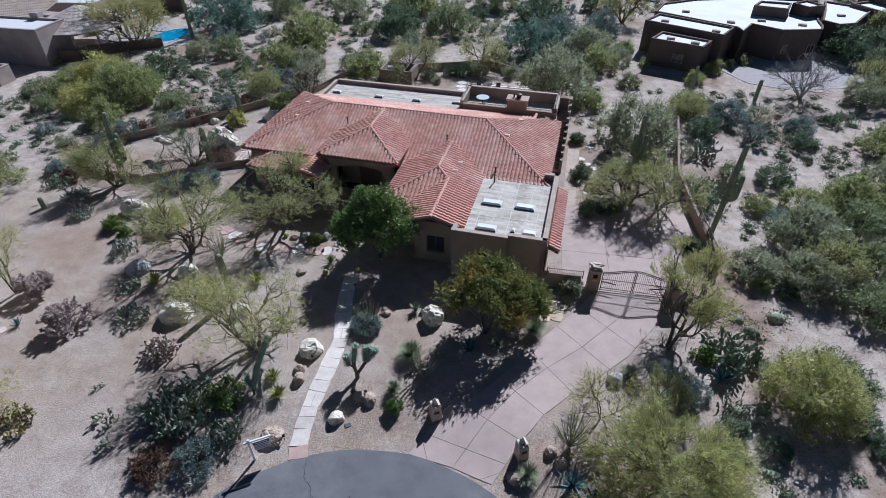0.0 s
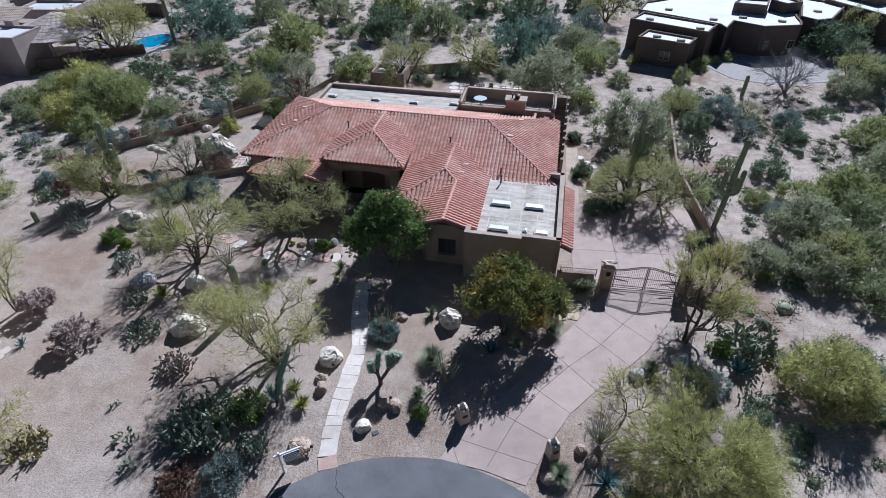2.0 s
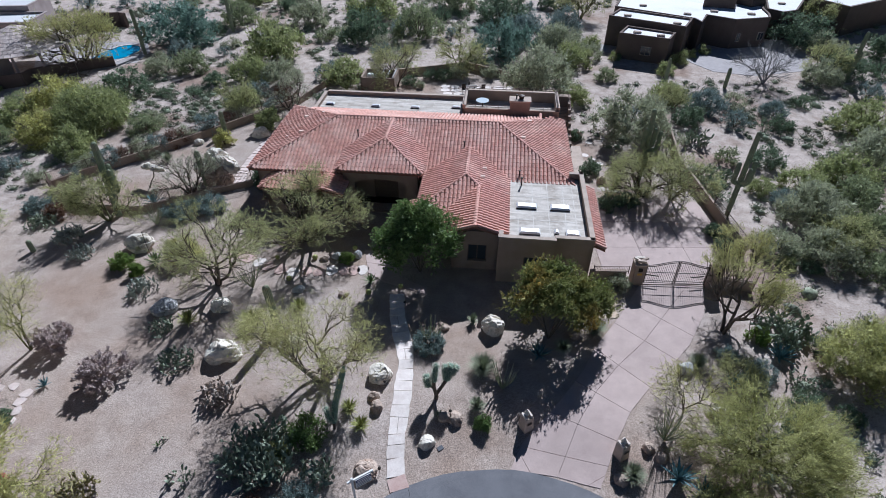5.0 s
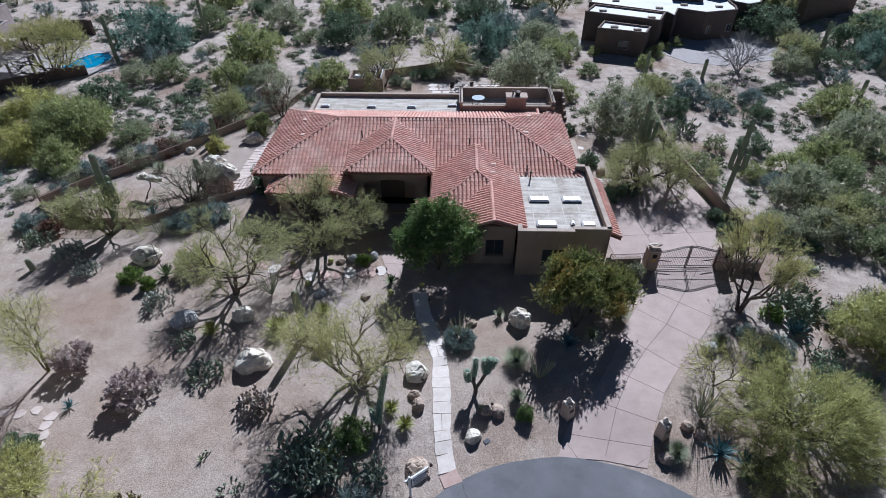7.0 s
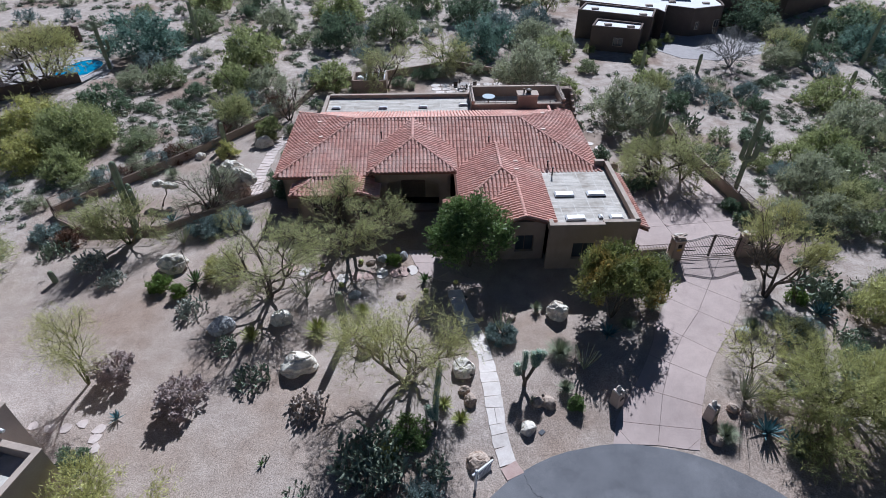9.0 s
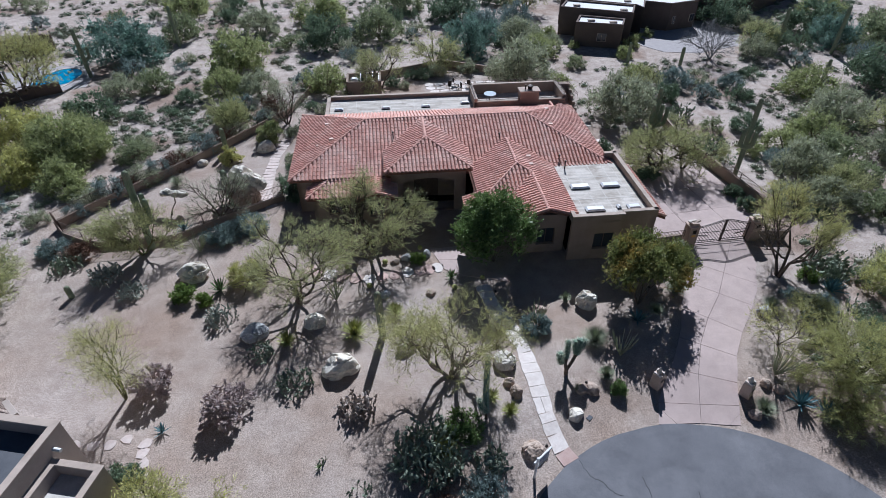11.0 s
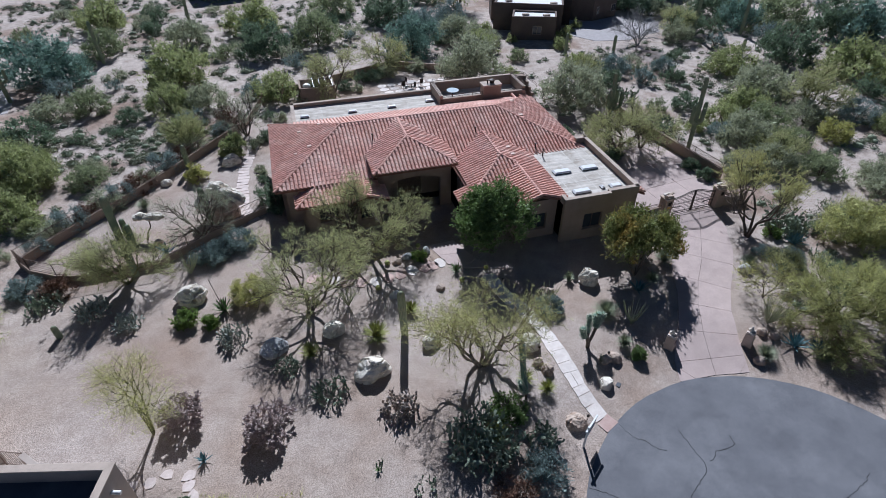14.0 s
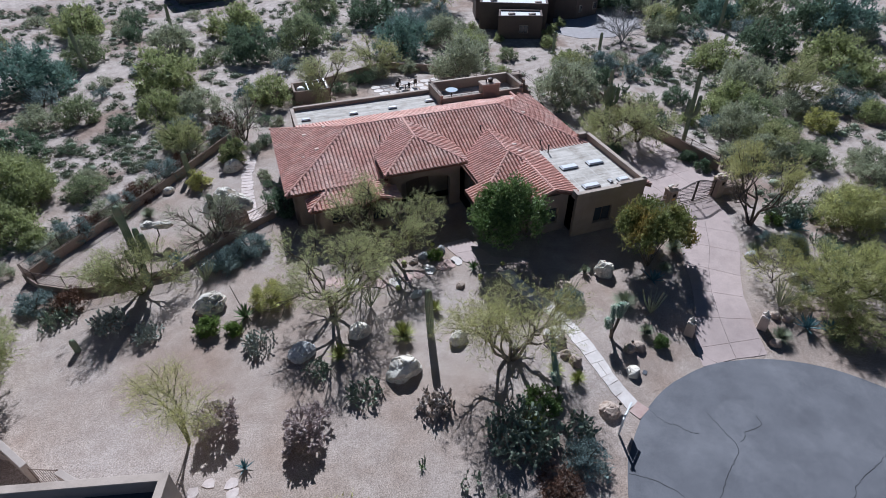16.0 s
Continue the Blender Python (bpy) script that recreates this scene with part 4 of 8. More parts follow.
    k = bmesh.new()
    box(k, (0.0, 0.29, 3.2), (0.3, 0.8, 3.80), bevel=0.02)
    part("parapet_stub", k, COPING, house)
    parapet(house, [(-18.0, 23.2, -18.0, 18.2), (-3.9, 23.2, -18.0, 23.2)], 3.1, 3.66)
    spots = [(1.2, 4.2, 2.6, 4.85, 3.28), (3.6, 4.2, 4.95, 4.85, 3.28), (1.4, 1.15, 2.75, 1.75, 3.28), (4.5, 1.2, 5.4, 1.75, 3.28), (3.75, 1.35, 4.0, 1.8, 3.28)]
    spots += [(u - 0.4, v - 0.22, u + 0.4, v + 0.22, 3.3) for u, v in ((-16.85, 20.5), (-12.35, 20.45), (-8.5, 20.5), (-4.6, 20.9))]
    for s in spots:
        cb, db = bmesh.new(), bmesh.new()
        skylight(cb, db, *s)
        sk = part("skylight", cb, DARK_METAL, house, "white skylight dome on a dark curb")
        part("dome", db, PLASTIC_DOME, sk)
    # ----- roof terrace with chimney, rail and stair
    parapet(house, [(5.0, 23.2, -3.9, 23.2), (-3.9, 23.2, -3.9, 19.4), (5.05, 19.6, 5.05, 23.2)], 3.2, 4.35)
    parapet(house, [(-3.9, 19.4, 0.5, 19.4), (2.3, 19.4, 5.0, 19.4)], 3.2, 4.0, cap_mat=STUCCO)
    c = bmesh.new()
    box(c, (0.5, 19.3, 3.0), (2.3, 20.3, 4.8))
    part("chimney", c, STUCCO, house)
    c = bmesh.new()
    box(c, (0.4, 19.2, 4.8), (2.4, 20.4, 4.95), bevel=0.02)
    part("chimney_cap", c, COPING, house)
    s = Soup()
    s.tube([(1.5, 19.8, 4.95), (1.5, 19.8, 5.2)], [0.22, 0.22], 12)
    s.tube([(1.5, 19.8, 5.2), (1.5, 19.8, 5.28), (1.5, 19.8, 5.34)], [0.28, 0.27, 0.1], 12)
    s.tube([(1.05, 19.8, 4.95), (1.05, 19.8, 5.35)], [0.07, 0.07], 8)
    link_data("flue", s.mesh("flue"), DARK_METAL, house)
    s = Soup()
    for a0, b0 in (((-3.76, 19.55), (0.5, 19.55)), ((2.3, 19.55), (4.9, 19.55)), ((-3.76, 19.55), (-3.76, 23.05)), ((-3.76, 23.05), (5.2, 23.05)), ((4.9, 19.6), (4.9, 23.0)), ((5.2, 23.0), (6.0, 22.4)), ((6.0, 22.4), (6.0, 19.0))):
        z = 4.35 if a0[1] > 20 or b0[1] > 20 else 4.0
        n = max(2, round((Vector(b0) - Vector(a0)).length / 1.2))
        for zz in (0.12, 0.3):
            s.tube([(*a0, z + zz), (*b0, z + zz)], [0.022, 0.022], 5)
        for i in range(n + 1):
            t = i / n
            u, v = a0[0] + (b0[0] - a0[0]) * t, a0[1] + (b0[1] - a0[1]) * t
            s.tube([(u, v, z - 0.02), (u, v, z + 0.3)], [0.02, 0.02], 5)
    link_data("terrace_rail", s.mesh("terrace_rail"), RUST_METAL, house)
    st, sw = bmesh.new(), bmesh.new()
    flight = [(22.26, 0.05), (22.26, 3.3)] + [q for i in range(18) for q in ((21.9 - i * 0.36, 3.3 - i * 0.175), (21.9 - i * 0.36, 3.125 - i * 0.175))][:-1] + [(21.9 - 17 * 0.36, 0.05)]
    inner, outer = ([st.verts.new((u, v, z)) for v, z in flight] for u in (5.2, 5.996))
    st.faces.new(inner)
    st.faces.new(outer[::-1])
    for i in range(len(flight)):
        j = (i + 1) % len(flight)
        st.faces.new((inner[j], inner[i], outer[i], outer[j]))
    part("outside_stair", st, COPING, house)
    side = [(22.9, 0.0), (22.9, 4.3)] + [q for i in range(10) for q in ((22.9 - i * 0.72, 4.3 - i * 0.33), (22.9 - (i + 1) * 0.72, 4.3 - i * 0.33))][1:] + [(15.7, 0.0)]
    near, away = ([sw.verts.new((u, v, z)) for v, z in side] for u in (6.0, 6.25))
    sw.faces.new(near)
    sw.faces.new(away[::-1])
    for i in range(len(side)):
        j = (i + 1) % len(side)
        sw.faces.new((near[j], near[i], away[i], away[j]))
    box(sw, (5.1, 22.3, 0), (5.998, 22.9, 4.3))
    part("stair_wall", sw, STUCCO, house)
    return house


build_house()


def terrace_table():
    t = empty("terrace_table", HOUSE @ pose(-2.1, 21.2, 3.34))
    tagged(t, "round pale blue glass table on the roof terrace", "table")
    s = Soup()
    s.tube([(0, 0, 0.70), (0, 0, 0.735)], [0.62, 0.62], 28)
    link_data("tabletop", s.mesh("tabletop"), TABLE_GLASS, t)
    s = Soup()
    s.tube([(0, 0, 0.0), (0, 0, 0.04), (0, 0, 0.05), (0, 0, 0.7)], [0.3, 0.3, 0.05, 0.04], 12)
    link_data("pedestal", s.mesh("pedestal"), DARK_METAL, t)


terrace_table()


# ---- plants ----
def leaf_soup(pts, dirs, length, width, rng):
    """Loose pointed leaves: at each place one thin blade along its direction, length and width varied."""
    n = len(pts)
    pts, dirs = np.asarray(pts, float), np.asarray(dirs, float)
    dirs = dirs / np.maximum(np.linalg.norm(dirs, axis=1, keepdims=True), 1e-6)
    side = np.cross(dirs, rng.normal(size=(n, 3)))
    side /= np.maximum(np.linalg.norm(side, axis=1, keepdims=True), 1e-6)
    ln = length * rng.uniform(0.6, 1.3, (n, 1))
    wd = width * rng.uniform(0.6, 1.3, (n, 1))
    a, b, c = pts - side * wd / 2, pts + side * wd / 2, pts + dirs * ln
    v = np.stack([a, b, c], 1).reshape(-1, 3)
    f = np.arange(3 * n).reshape(-1, 3)
    return v, f


def sprigs(rng, at, along, per, reach, fan):
    """Twig bunches: per blades strung along each short twig, all leaning its way."""
    at, along = np.asarray(at, float), np.asarray(along, float)
    along = along / np.maximum(np.linalg.norm(along, axis=1, keepdims=True), 1e-6)
    n = len(at)
    u = rng.uniform(0, 1, (n, per, 1))
    pts = at[:, None] + along[:, None] * u * reach * rng.uniform(0.6, 1.3, (n, 1, 1)) + rng.normal(size=(n, per, 3)) * 0.12 * reach * (0.3 + u)
    d = along[:, None] + rng.normal(size=(n, per, 3)) * fan
    return pts.reshape(-1, 3), d.reshape(-1, 3)


def leaf_mesh(name, v, f):
    me = bpy.data.meshes.new(name)
    me.vertices.add(len(v))
    me.vertices.foreach_set("co", np.asarray(v, np.float32).ravel())
    me.loops.add(f.size)
    me.loops.foreach_set("vertex_index", np.asarray(f, np.int32).ravel())
    me.polygons.add(len(f))
    me.polygons.foreach_set("loop_start", np.arange(0, f.size, f.shape[1], dtype=np.int32))
    me.update(calc_edges=True)
    return me


def limbs(rng, height, radius, stems, levels, lean=0.5, base_r=0.12, spread=0.6, wiggle=0.12):
    """A forking skeleton: list of (path, radii) and the outer twig ends with their directions."""
    runs, tips = [], []

    def grow(p, d, ln, r, lev):
        path, radii = [p], [r]
        n = 4
        for i in range(n):
            d = (d + Vector(rng.normal(0, wiggle, 3)) + Vector((0, 0, 0.05))).normalized()
            p = p + d * ln / n
            path.append(p)
            radii.append(r * (1 - 0.38 * (i + 1) / n))
        runs.append((path, radii))
        if lev == 0:
            tips.append((path[2], d, p))
            tips.append((p, d, p))
            return
        for k in range(3 if lev > 1 else 4):
            start = path[rng.integers(2, n + 1)] if k else p
            s = Vector(rng.normal(0, spread, 3))
            s.z *= 0.55
            out = Vector((start.x, start.y, 0))
            nd = (d + s + (out.normalized() * 0.25 if out.length > 0.05 else Vector((0, 0, 0.1)))).normalized()
            grow(start, nd, ln * rng.uniform(0.62, 0.85), r * 0.62, lev - 1)

    for k in range(stems):
        a = 2 * math.pi * (k + rng.uniform(-0.3, 0.3)) / stems
        d = Vector((math.cos(a) * lean, math.sin(a) * lean, 1)).normalized()
        grow(Vector((math.cos(a) * base_r, math.sin(a) * base_r, -0.05)), d, height * 0.42, base_r, levels)
    # fit to the wished height and radius
    hz = max(t[2].z for t in tips)
    hr = sorted(math.hypot(t[2].x, t[2].y) for t in tips)[int(len(tips) * 0.96)]
    kz, kr = height / hz, radius / hr
    def fit(v):
        return Vector((v.x * kr, v.y * kr, v.z * kz))
    return [([fit(q) for q in pth], rad) for pth, rad in runs], [(fit(a), b, fit(c)) for a, b, c in tips]


def make_tree(name, seed, height, radius, stems, levels, leaf_mat, bark, leaves, ln, wd, clump, label, category="tree", lean=0.5, base_r=0.1, droop=0.0, upward=0.3, spread=0.6, wiggle=0.2, patchy=0.6, low=0.0):
    """A many-limbed desert tree: crooked forking limbs, bare outer twigs and uneven patches of fine foliage."""
    rng = np.random.default_rng(seed)
    runs, tips = limbs(rng, height, radius, stems, levels, lean, base_r, spread, wiggle)
    t = empty(name)
    tagged(t, label, category)
    s = Soup()
    for pth, rad in runs:
        s.tube(pth, [max(r, 0.013) for r in rad], 6 if rad[0] > 0.05 else 3)
    for base, d, end in tips[::2]:
        q = end + (d + Vector(rng.normal(0, 0.5, 3))).normalized() * rng.uniform(0.3, 0.8)
        s.tube([end, q], [0.011, 0.005], 3)
    link_data("trunk", s.mesh("trunk"), bark, t, smooth=True)
    if not leaves:
        return t
    per = 11
    bunches = leaves * 1.5 / per / len(tips)
    P, D = [], []
    for base, d, end in tips:
        many = round(bunches * min(max(rng.normal(1, patchy), 0.1), 2.6) + rng.uniform(-0.5, 0.5))
        if many < 1 or end.z < low * height * rng.uniform(0.85, 1.1):
            continue
        dd = np.array(d)
        out = np.array([end.x, end.y, 0]) / max(math.hypot(end.x, end.y), 0.3)
        at = np.array(end) + rng.normal(size=(many, 3)) * clump * np.array([0.8, 0.8, 0.5])
        at[:, 2] = np.maximum(at[:, 2] - droop * rng.uniform(0, 1, many), 0.25)
        P.append(at)
        D.append(dd * 0.4 + out * 0.3 + rng.normal(size=(many, 3)) * 0.6 + np.array([0, 0, upward * 0.6]))
    P, D = sprigs(rng, np.concatenate(P), np.concatenate(D), per, 0.48, 0.4)
    v, f = leaf_soup(P, D, ln * 0.85, wd * 1.8, rng)
    link_data("crown", leaf_mesh("crown", v, f), leaf_mat, t)
    return t


def make_bush(name, seed, height, radius, leaf_mat, leaves, ln, wd, label, category="shrub", lumps=16, fill=0.35, upward=0.5, bark=None, stems=7, clear=0.0, stray=0.22):
    """A shrub: stems from one root and leaves on the skins of many overlapping lumps, so that its outline is ragged."""
    rng = np.random.default_rng(seed)
    b = empty(name)
    tagged(b, label, category)
    s = Soup()
    for k in range(stems):
        a = 2 * math.pi * k / stems + rng.uniform(-0.3, 0.3)
        r = radius * rng.uniform(0.3, 0.8)
        e = Vector((math.cos(a) * r, math.sin(a) * r, height * rng.uniform(0.55, 0.9)))
        s.tube([Vector((0, 0, -0.05)), e * 0.45 + Vector((0, 0, height * 0.08)), e], [0.045, 0.03, 0.012], 4)
    tagged(link_data("stem_base", s.mesh("stem_base"), bark or BARK, b), kind="stuff")
    P, D = [], []
    lumps = round(lumps * 2.2)
    per = 7
    bunches = max(3, round(leaves * 1.6 / per / lumps))
    inner = []
    for k in range(lumps):
        a = rng.uniform(0, 2 * math.pi)
        r = radius * math.sqrt(rng.uniform(0, 0.85))
        top = height * math.sqrt(max(1 - (r / radius) ** 2, 0.05))
        c = np.array([math.cos(a) * r, math.sin(a) * r, clear + (top - clear * 0.7) * rng.uniform(0.1, 0.9)])
        lr = radius * rng.uniform(0.14, 0.32)
        many = round(16 * max(1.0, (lr / 0.55) ** 2))
        core = rng.normal(size=(many, 3))
        core *= lr * 0.62 * rng.uniform(0.3, 1, (many, 1)) / np.linalg.norm(core, axis=1, keepdims=True)
        core = np.abs((c + core) * np.array([0, 0, 1])) + (c + core) * np.array([1, 1, 0])
        iv, _ = leaf_soup(core, rng.normal(size=(many, 3)), min(lr * 0.62, 0.34), min(lr * 0.44, 0.24), rng)
        iv[:, 2] = np.maximum(iv[:, 2], 0.0)
        inner.append(iv)
        q = rng.normal(size=(bunches, 3))
        q /= np.linalg.norm(q, axis=1, keepdims=True)
        rad = lr * (1 - fill * rng.uniform(0, 1, (bunches, 1)) ** 0.6) * (1 + stray * rng.normal(size=(bunches, 1)))
        at = c + q * rad * np.array([1, 1, 0.85])
        at[:, 2] = np.abs(at[:, 2]) + 0.02
        P.append(at)
        D.append(q * 0.6 + rng.normal(size=(bunches, 3)) * 0.3 + np.array([0, 0, upward]))
    P, D = sprigs(rng, np.concatenate(P), np.concatenate(D), per, ln * 1.6, 0.5)
    v, f = leaf_soup(P, D, ln * 0.85, wd * 1.6, rng)
    v = np.concatenate(inner + [v])
    link_data("crown", leaf_mesh("crown", v, np.arange(len(v)).reshape(-1, 3)), leaf_mat, b)
    return b


def place(proto, spots, seed):
    """Copies of a built plant at (x, y, width factor); the first spot takes the plant itself."""
    rng = random.Random(seed)
    for n, (x, y, k) in enumerate(spots):
        kz = k * rng.uniform(0.88, 1.12)
        m = Matrix.Translation((x, y, lift(x, y) - 0.02)) @ Matrix.Rotation(rng.uniform(0, 6.28), 4, "Z") @ Matrix.Diagonal((k, k, kz, 1))
        if n:
            copy_thing(proto, m)
        else:
            first = m
    return first


def scatter(protos, spots, seed):
    """Deals the spots out to several variants of one plant."""
    for i, p in enumerate(protos):
        own = spots[i::len(protos)]
        p_first = place(p, own, seed + i)
        p.matrix_basis = p_first


# ----- large trees of the garden
def put(ob, x, y, turn=0.0, slant=(0.0, 0.0)):
    ob.matrix_basis = Matrix.Translation((x, y, lift(x, y) - 0.02)) @ Matrix(((1, 0, slant[0], 0), (0, 1, slant[1], 0), (0, 0, 1, 0), (0, 0, 0, 1))) @ Matrix.Rotation(radians(turn), 4, "Z")
    return ob


put(make_tree("palo_verde", 11, 4.9, 4.6, 7, 3, L_PALO, BARK, 19000, 0.24, 0.015, 0.36, "broad olive-green palo verde leaning over the tile roof", lean=0.8, base_r=0.15, low=0.45), -12.4, 35.6)
put(make_tree("palo_verde", 12, 5.7, 3.4, 5, 3, L_GOLDEN, BARK_TAN, 25000, 0.24, 0.0105, 0.46, "airy yellow-green palo verde over gravel and boulders", lean=0.85, base_r=0.13, wiggle=0.3, upward=0.1, low=0.52), -11.2, 22.0, slant=(-0.03, 0.06))
put(make_tree("palo_verde", 13, 5.0, 3.6, 4, 3, L_PALO, BARK, 14000, 0.26, 0.013, 0.34, "yellow-green palo verde with dark forked trunk", lean=0.5, base_r=0.12, low=0.5), -18.4, 31.4, turn=170, slant=(0.12, 0.1))
put(make_tree("palo_verde", 14, 4.0, 2.9, 5, 3, L_PALO, BARK_GREEN, 9000, 0.26, 0.016, 0.34, "green palo verde beside the tall saguaro", lean=0.75, base_r=0.09), -28.3, 40.5, slant=(-0.3, 0.0))
put(make_tree("mesquite", 15, 3.6, 2.8, 5, 3, L_GREY, BARK, 4600, 0.18, 0.011, 0.28, "nearly bare grey mesquite in the walled courtyard", lean=0.7, base_r=0.1), -22.7, 43.6, slant=(-0.1, 0.0))
put(make_tree("palo_verde", 36, 4.9, 1.9, 3, 3, L_YELLOW, BARK_GREEN, 14000, 0.18, 0.0055, 0.40, "thin young yellow palo verde on open gravel", lean=0.14, base_r=0.06, spread=0.7), -28.55, 26.9, turn=150, slant=(0.18, 0.0))
put(make_tree("palo_verde", 17, 5.3, 2.9, 3, 3, L_GOLDEN, BARK, 10500, 0.24, 0.018, 0.34, "airy palo verde with a crooked dark trunk by the gate", lean=0.5, base_r=0.12, upward=0.6, low=0.55), 13.5, 22.1, slant=(0.4, 0.42))
put(make_tree("palo_verde", 18, 3.5, 3.7, 5, 3, L_PALO, BARK, 11000, 0.26, 0.017, 0.36, "wide palo verde beside the parking court", lean=0.65, base_r=0.13), 15.2, 37.7, slant=(0.0, 0.12))
put(make_tree("palo_verde", 19, 4.3, 3.2, 4, 3, L_PALO, BARK, 9000, 0.26, 0.017, 0.34, "palo verde by the low boundary wall", lean=0.55, base_r=0.1), 17.4, 36.8, slant=(0.1, 0.15))
put(make_tree("palo_verde", 20, 3.9, 4.0, 9, 3, L_BROOM, BARK_GREEN, 27000, 0.34, 0.014, 0.36, "broad low palo verde thicket beside the driveway", lean=1.0, base_r=0.1, upward=0.75), 10.7, 13.7)
put(make_tree("palo_verde", 21, 2.7, 1.75, 3, 3, L_YELLOW, BARK, 2300, 0.2, 0.014, 0.34, "small sparse tree at the driveway edge", lean=0.5, base_r=0.05), 8.4, 17.2)
put(make_tree("palo_verde", 22, 4.2, 3.2, 6, 3, L_PALO, BARK_GREEN, 12000, 0.28, 0.02, 0.38, "yellow-green palo verde at the edge of the gravel", lean=0.8, base_r=0.1), -38.0, 37.5)
put(make_tree("palo_verde", 23, 3.4, 2.6, 5, 3, L_YELLOW, BARK_GREEN, 9500, 0.26, 0.018, 0.42, "yellow-green palo verde beside the neighbour house", lean=0.7, base_r=0.08), -26.2, 17.6)
evergreen = put(make_bush("evergreen_tree", 24, 5.8, 3.0, L_CITRUS, 19000, 0.14, 0.055, "dense dark green round-crowned tree before the house", "tree", lumps=44, fill=0.5, upward=0.2, clear=2.5, stray=0.12), -4.5, 30.6)
evergreen.matrix_basis = evergreen.matrix_basis @ Matrix.Diagonal((1.04, 0.86, 0.94, 1.0))
oak = put(make_bush("oak_tree", 25, 3.9, 3.3, L_OAK, 24000, 0.125, 0.038, "full evergreen tree with bronzed yellow leaf tips", "tree", lumps=54, fill=0.5, upward=0.2, clear=2.3, stray=0.16), 2.6, 23.2, slant=(0.42, 0.52))
oak.matrix_basis = oak.matrix_basis @ Matrix.Diagonal((1.05, 0.8, 0.92, 1.0))
put(make_bush("flowering_shrub", 26, 1.8, 1.3, L_YELLOW, 9000, 0.1, 0.022, "round yellow-green brittle shrub on gravel", lumps=18), -21.3, 34.6)
put(make_bush("citrus_tree", 27, 2.6, 1.25, L_LIME, 5000, 0.13, 0.06, "round glossy green citrus tree by the wall", "tree", lumps=16), -17.4, 55.4)
put(make_bush("citrus_tree", 28, 1.6, 0.95, L_YELLOW, 2600, 0.13, 0.06, "small bright green citrus tree in the courtyard", "tree", lumps=12), -21.3, 52.5)
put(make_bush("lantana_bush", 29, 0.95, 0.85, L_BRIGHT, 3000, 0.11, 0.05, "bright green rounded bush on gravel", lumps=12), -25.5, 34.3)
put(make_bush("lantana_bush", 30, 0.85, 0.55, L_BRIGHT, 2000, 0.11, 0.05, "small bright green bush beside pale boulder", lumps=10), -24.3, 33.3)
put(make_bush("lantana_bush", 31, 1.2, 1.05, L_CITRUS, 4200, 0.08, 0.04, "dense bright green bush at the prickly pear bed", lumps=18), -11.82, 18.52)
put(make_bush("boxwood", 32, 0.8, 0.5, L_CITRUS, 4200, 0.045, 0.03, "clipped round green shrub on gravel", lumps=16, stray=0.06), -2.62, 17.85)
put(make_bush("sage_shrub", 33, 1.0, 0.95, L_BLUE, 7000, 0.06, 0.028, "low blue-grey sage mound by the path", lumps=34, stray=0.08), -4.8, 23.65)
put(make_bush("hedge_shrub", 34, 1.3, 1.3, L_BLUE, 5000, 0.12, 0.03, "grey-green shrub along the courtyard fence", lumps=18), -20.6, 41.0)
put(make_bush("hedge_shrub", 35, 1.2, 1.3, L_BLUE, 5000, 0.12, 0.03, "grey-green shrub along the courtyard fence", lumps=18), -23.0, 40.2)
put(make_bush("hedge_shrub", 33, 1.2, 1.1, L_BLUE, 3600, 0.12, 0.03, "grey-green shrub along the courtyard fence", lumps=14), -21.9, 40.6)
put(make_bush("hedge_shrub", 36, 1.3, 1.2, L_BLUE, 3500, 0.12, 0.03, "grey-green shrub below the fence corner", lumps=14), -34.4, 42.9)
put(make_bush("rust_shrub", 37, 1.1, 1.2, L_RUST, 3200, 0.12, 0.02, "dry rust-brown shrub beside the wall", lumps=14), -32.4, 41.9)
put(make_bush("rust_shrub", 38, 1.0, 1.15, L_RUST, 3000, 0.12, 0.02, "dry reddish shrub beside the prickly pear", lumps=12), -14.2, 14.45)
put(make_bush("sage_shrub", 39, 1.3, 1.25, L_BLUE, 3600, 0.11, 0.025, "silver-grey shrub at the edge of the bed", lumps=14), -12.2, 14.75)
put(make_bush("courtyard_shrub", 40, 2.0, 0.9, L_DARK, 3400, 0.1, 0.05, "upright dark green shrub against the house wall", lumps=14), -16.6, 44.0)
put(make_bush("courtyard_shrub", 41, 1.5, 0.9, L_DARK, 2800, 0.1, 0.05, "rounded dark shrub by the side walkway", lumps=14), 12.2, 41.9)
put(make_bush("courtyard_shrub", 42, 1.0, 0.8, L_DARK, 2400, 0.1, 0.05, "rounded dark shrub by the side walkway", lumps=12), 13.2, 48.6)
put(make_bush("courtyard_shrub", 43, 1.4, 1.1, L_DARK, 3000, 0.1, 0.05, "dark rounded shrub at the parking court", lumps=12), 11.9, 36.5)
put(make_bush("courtyard_shrub", 54, 1.2, 1.0, L_DARK, 2600, 0.1, 0.05, "dark rounded shrub at the parking court", lumps=12), 13.4, 36.6)
put(make_bush("courtyard_shrub", 44, 1.2, 0.9, L_DARK, 2500, 0.1, 0.05, "dark shrub beside the neighbour wall", lumps=12), -28.2, 21.6)
put(make_bush("courtyard_shrub", 49, 1.0, 0.8, L_DARK, 2400, 0.1, 0.05, "rounded dark shrub at the edge of the parking court", lumps=12), 18.35, 31.4)
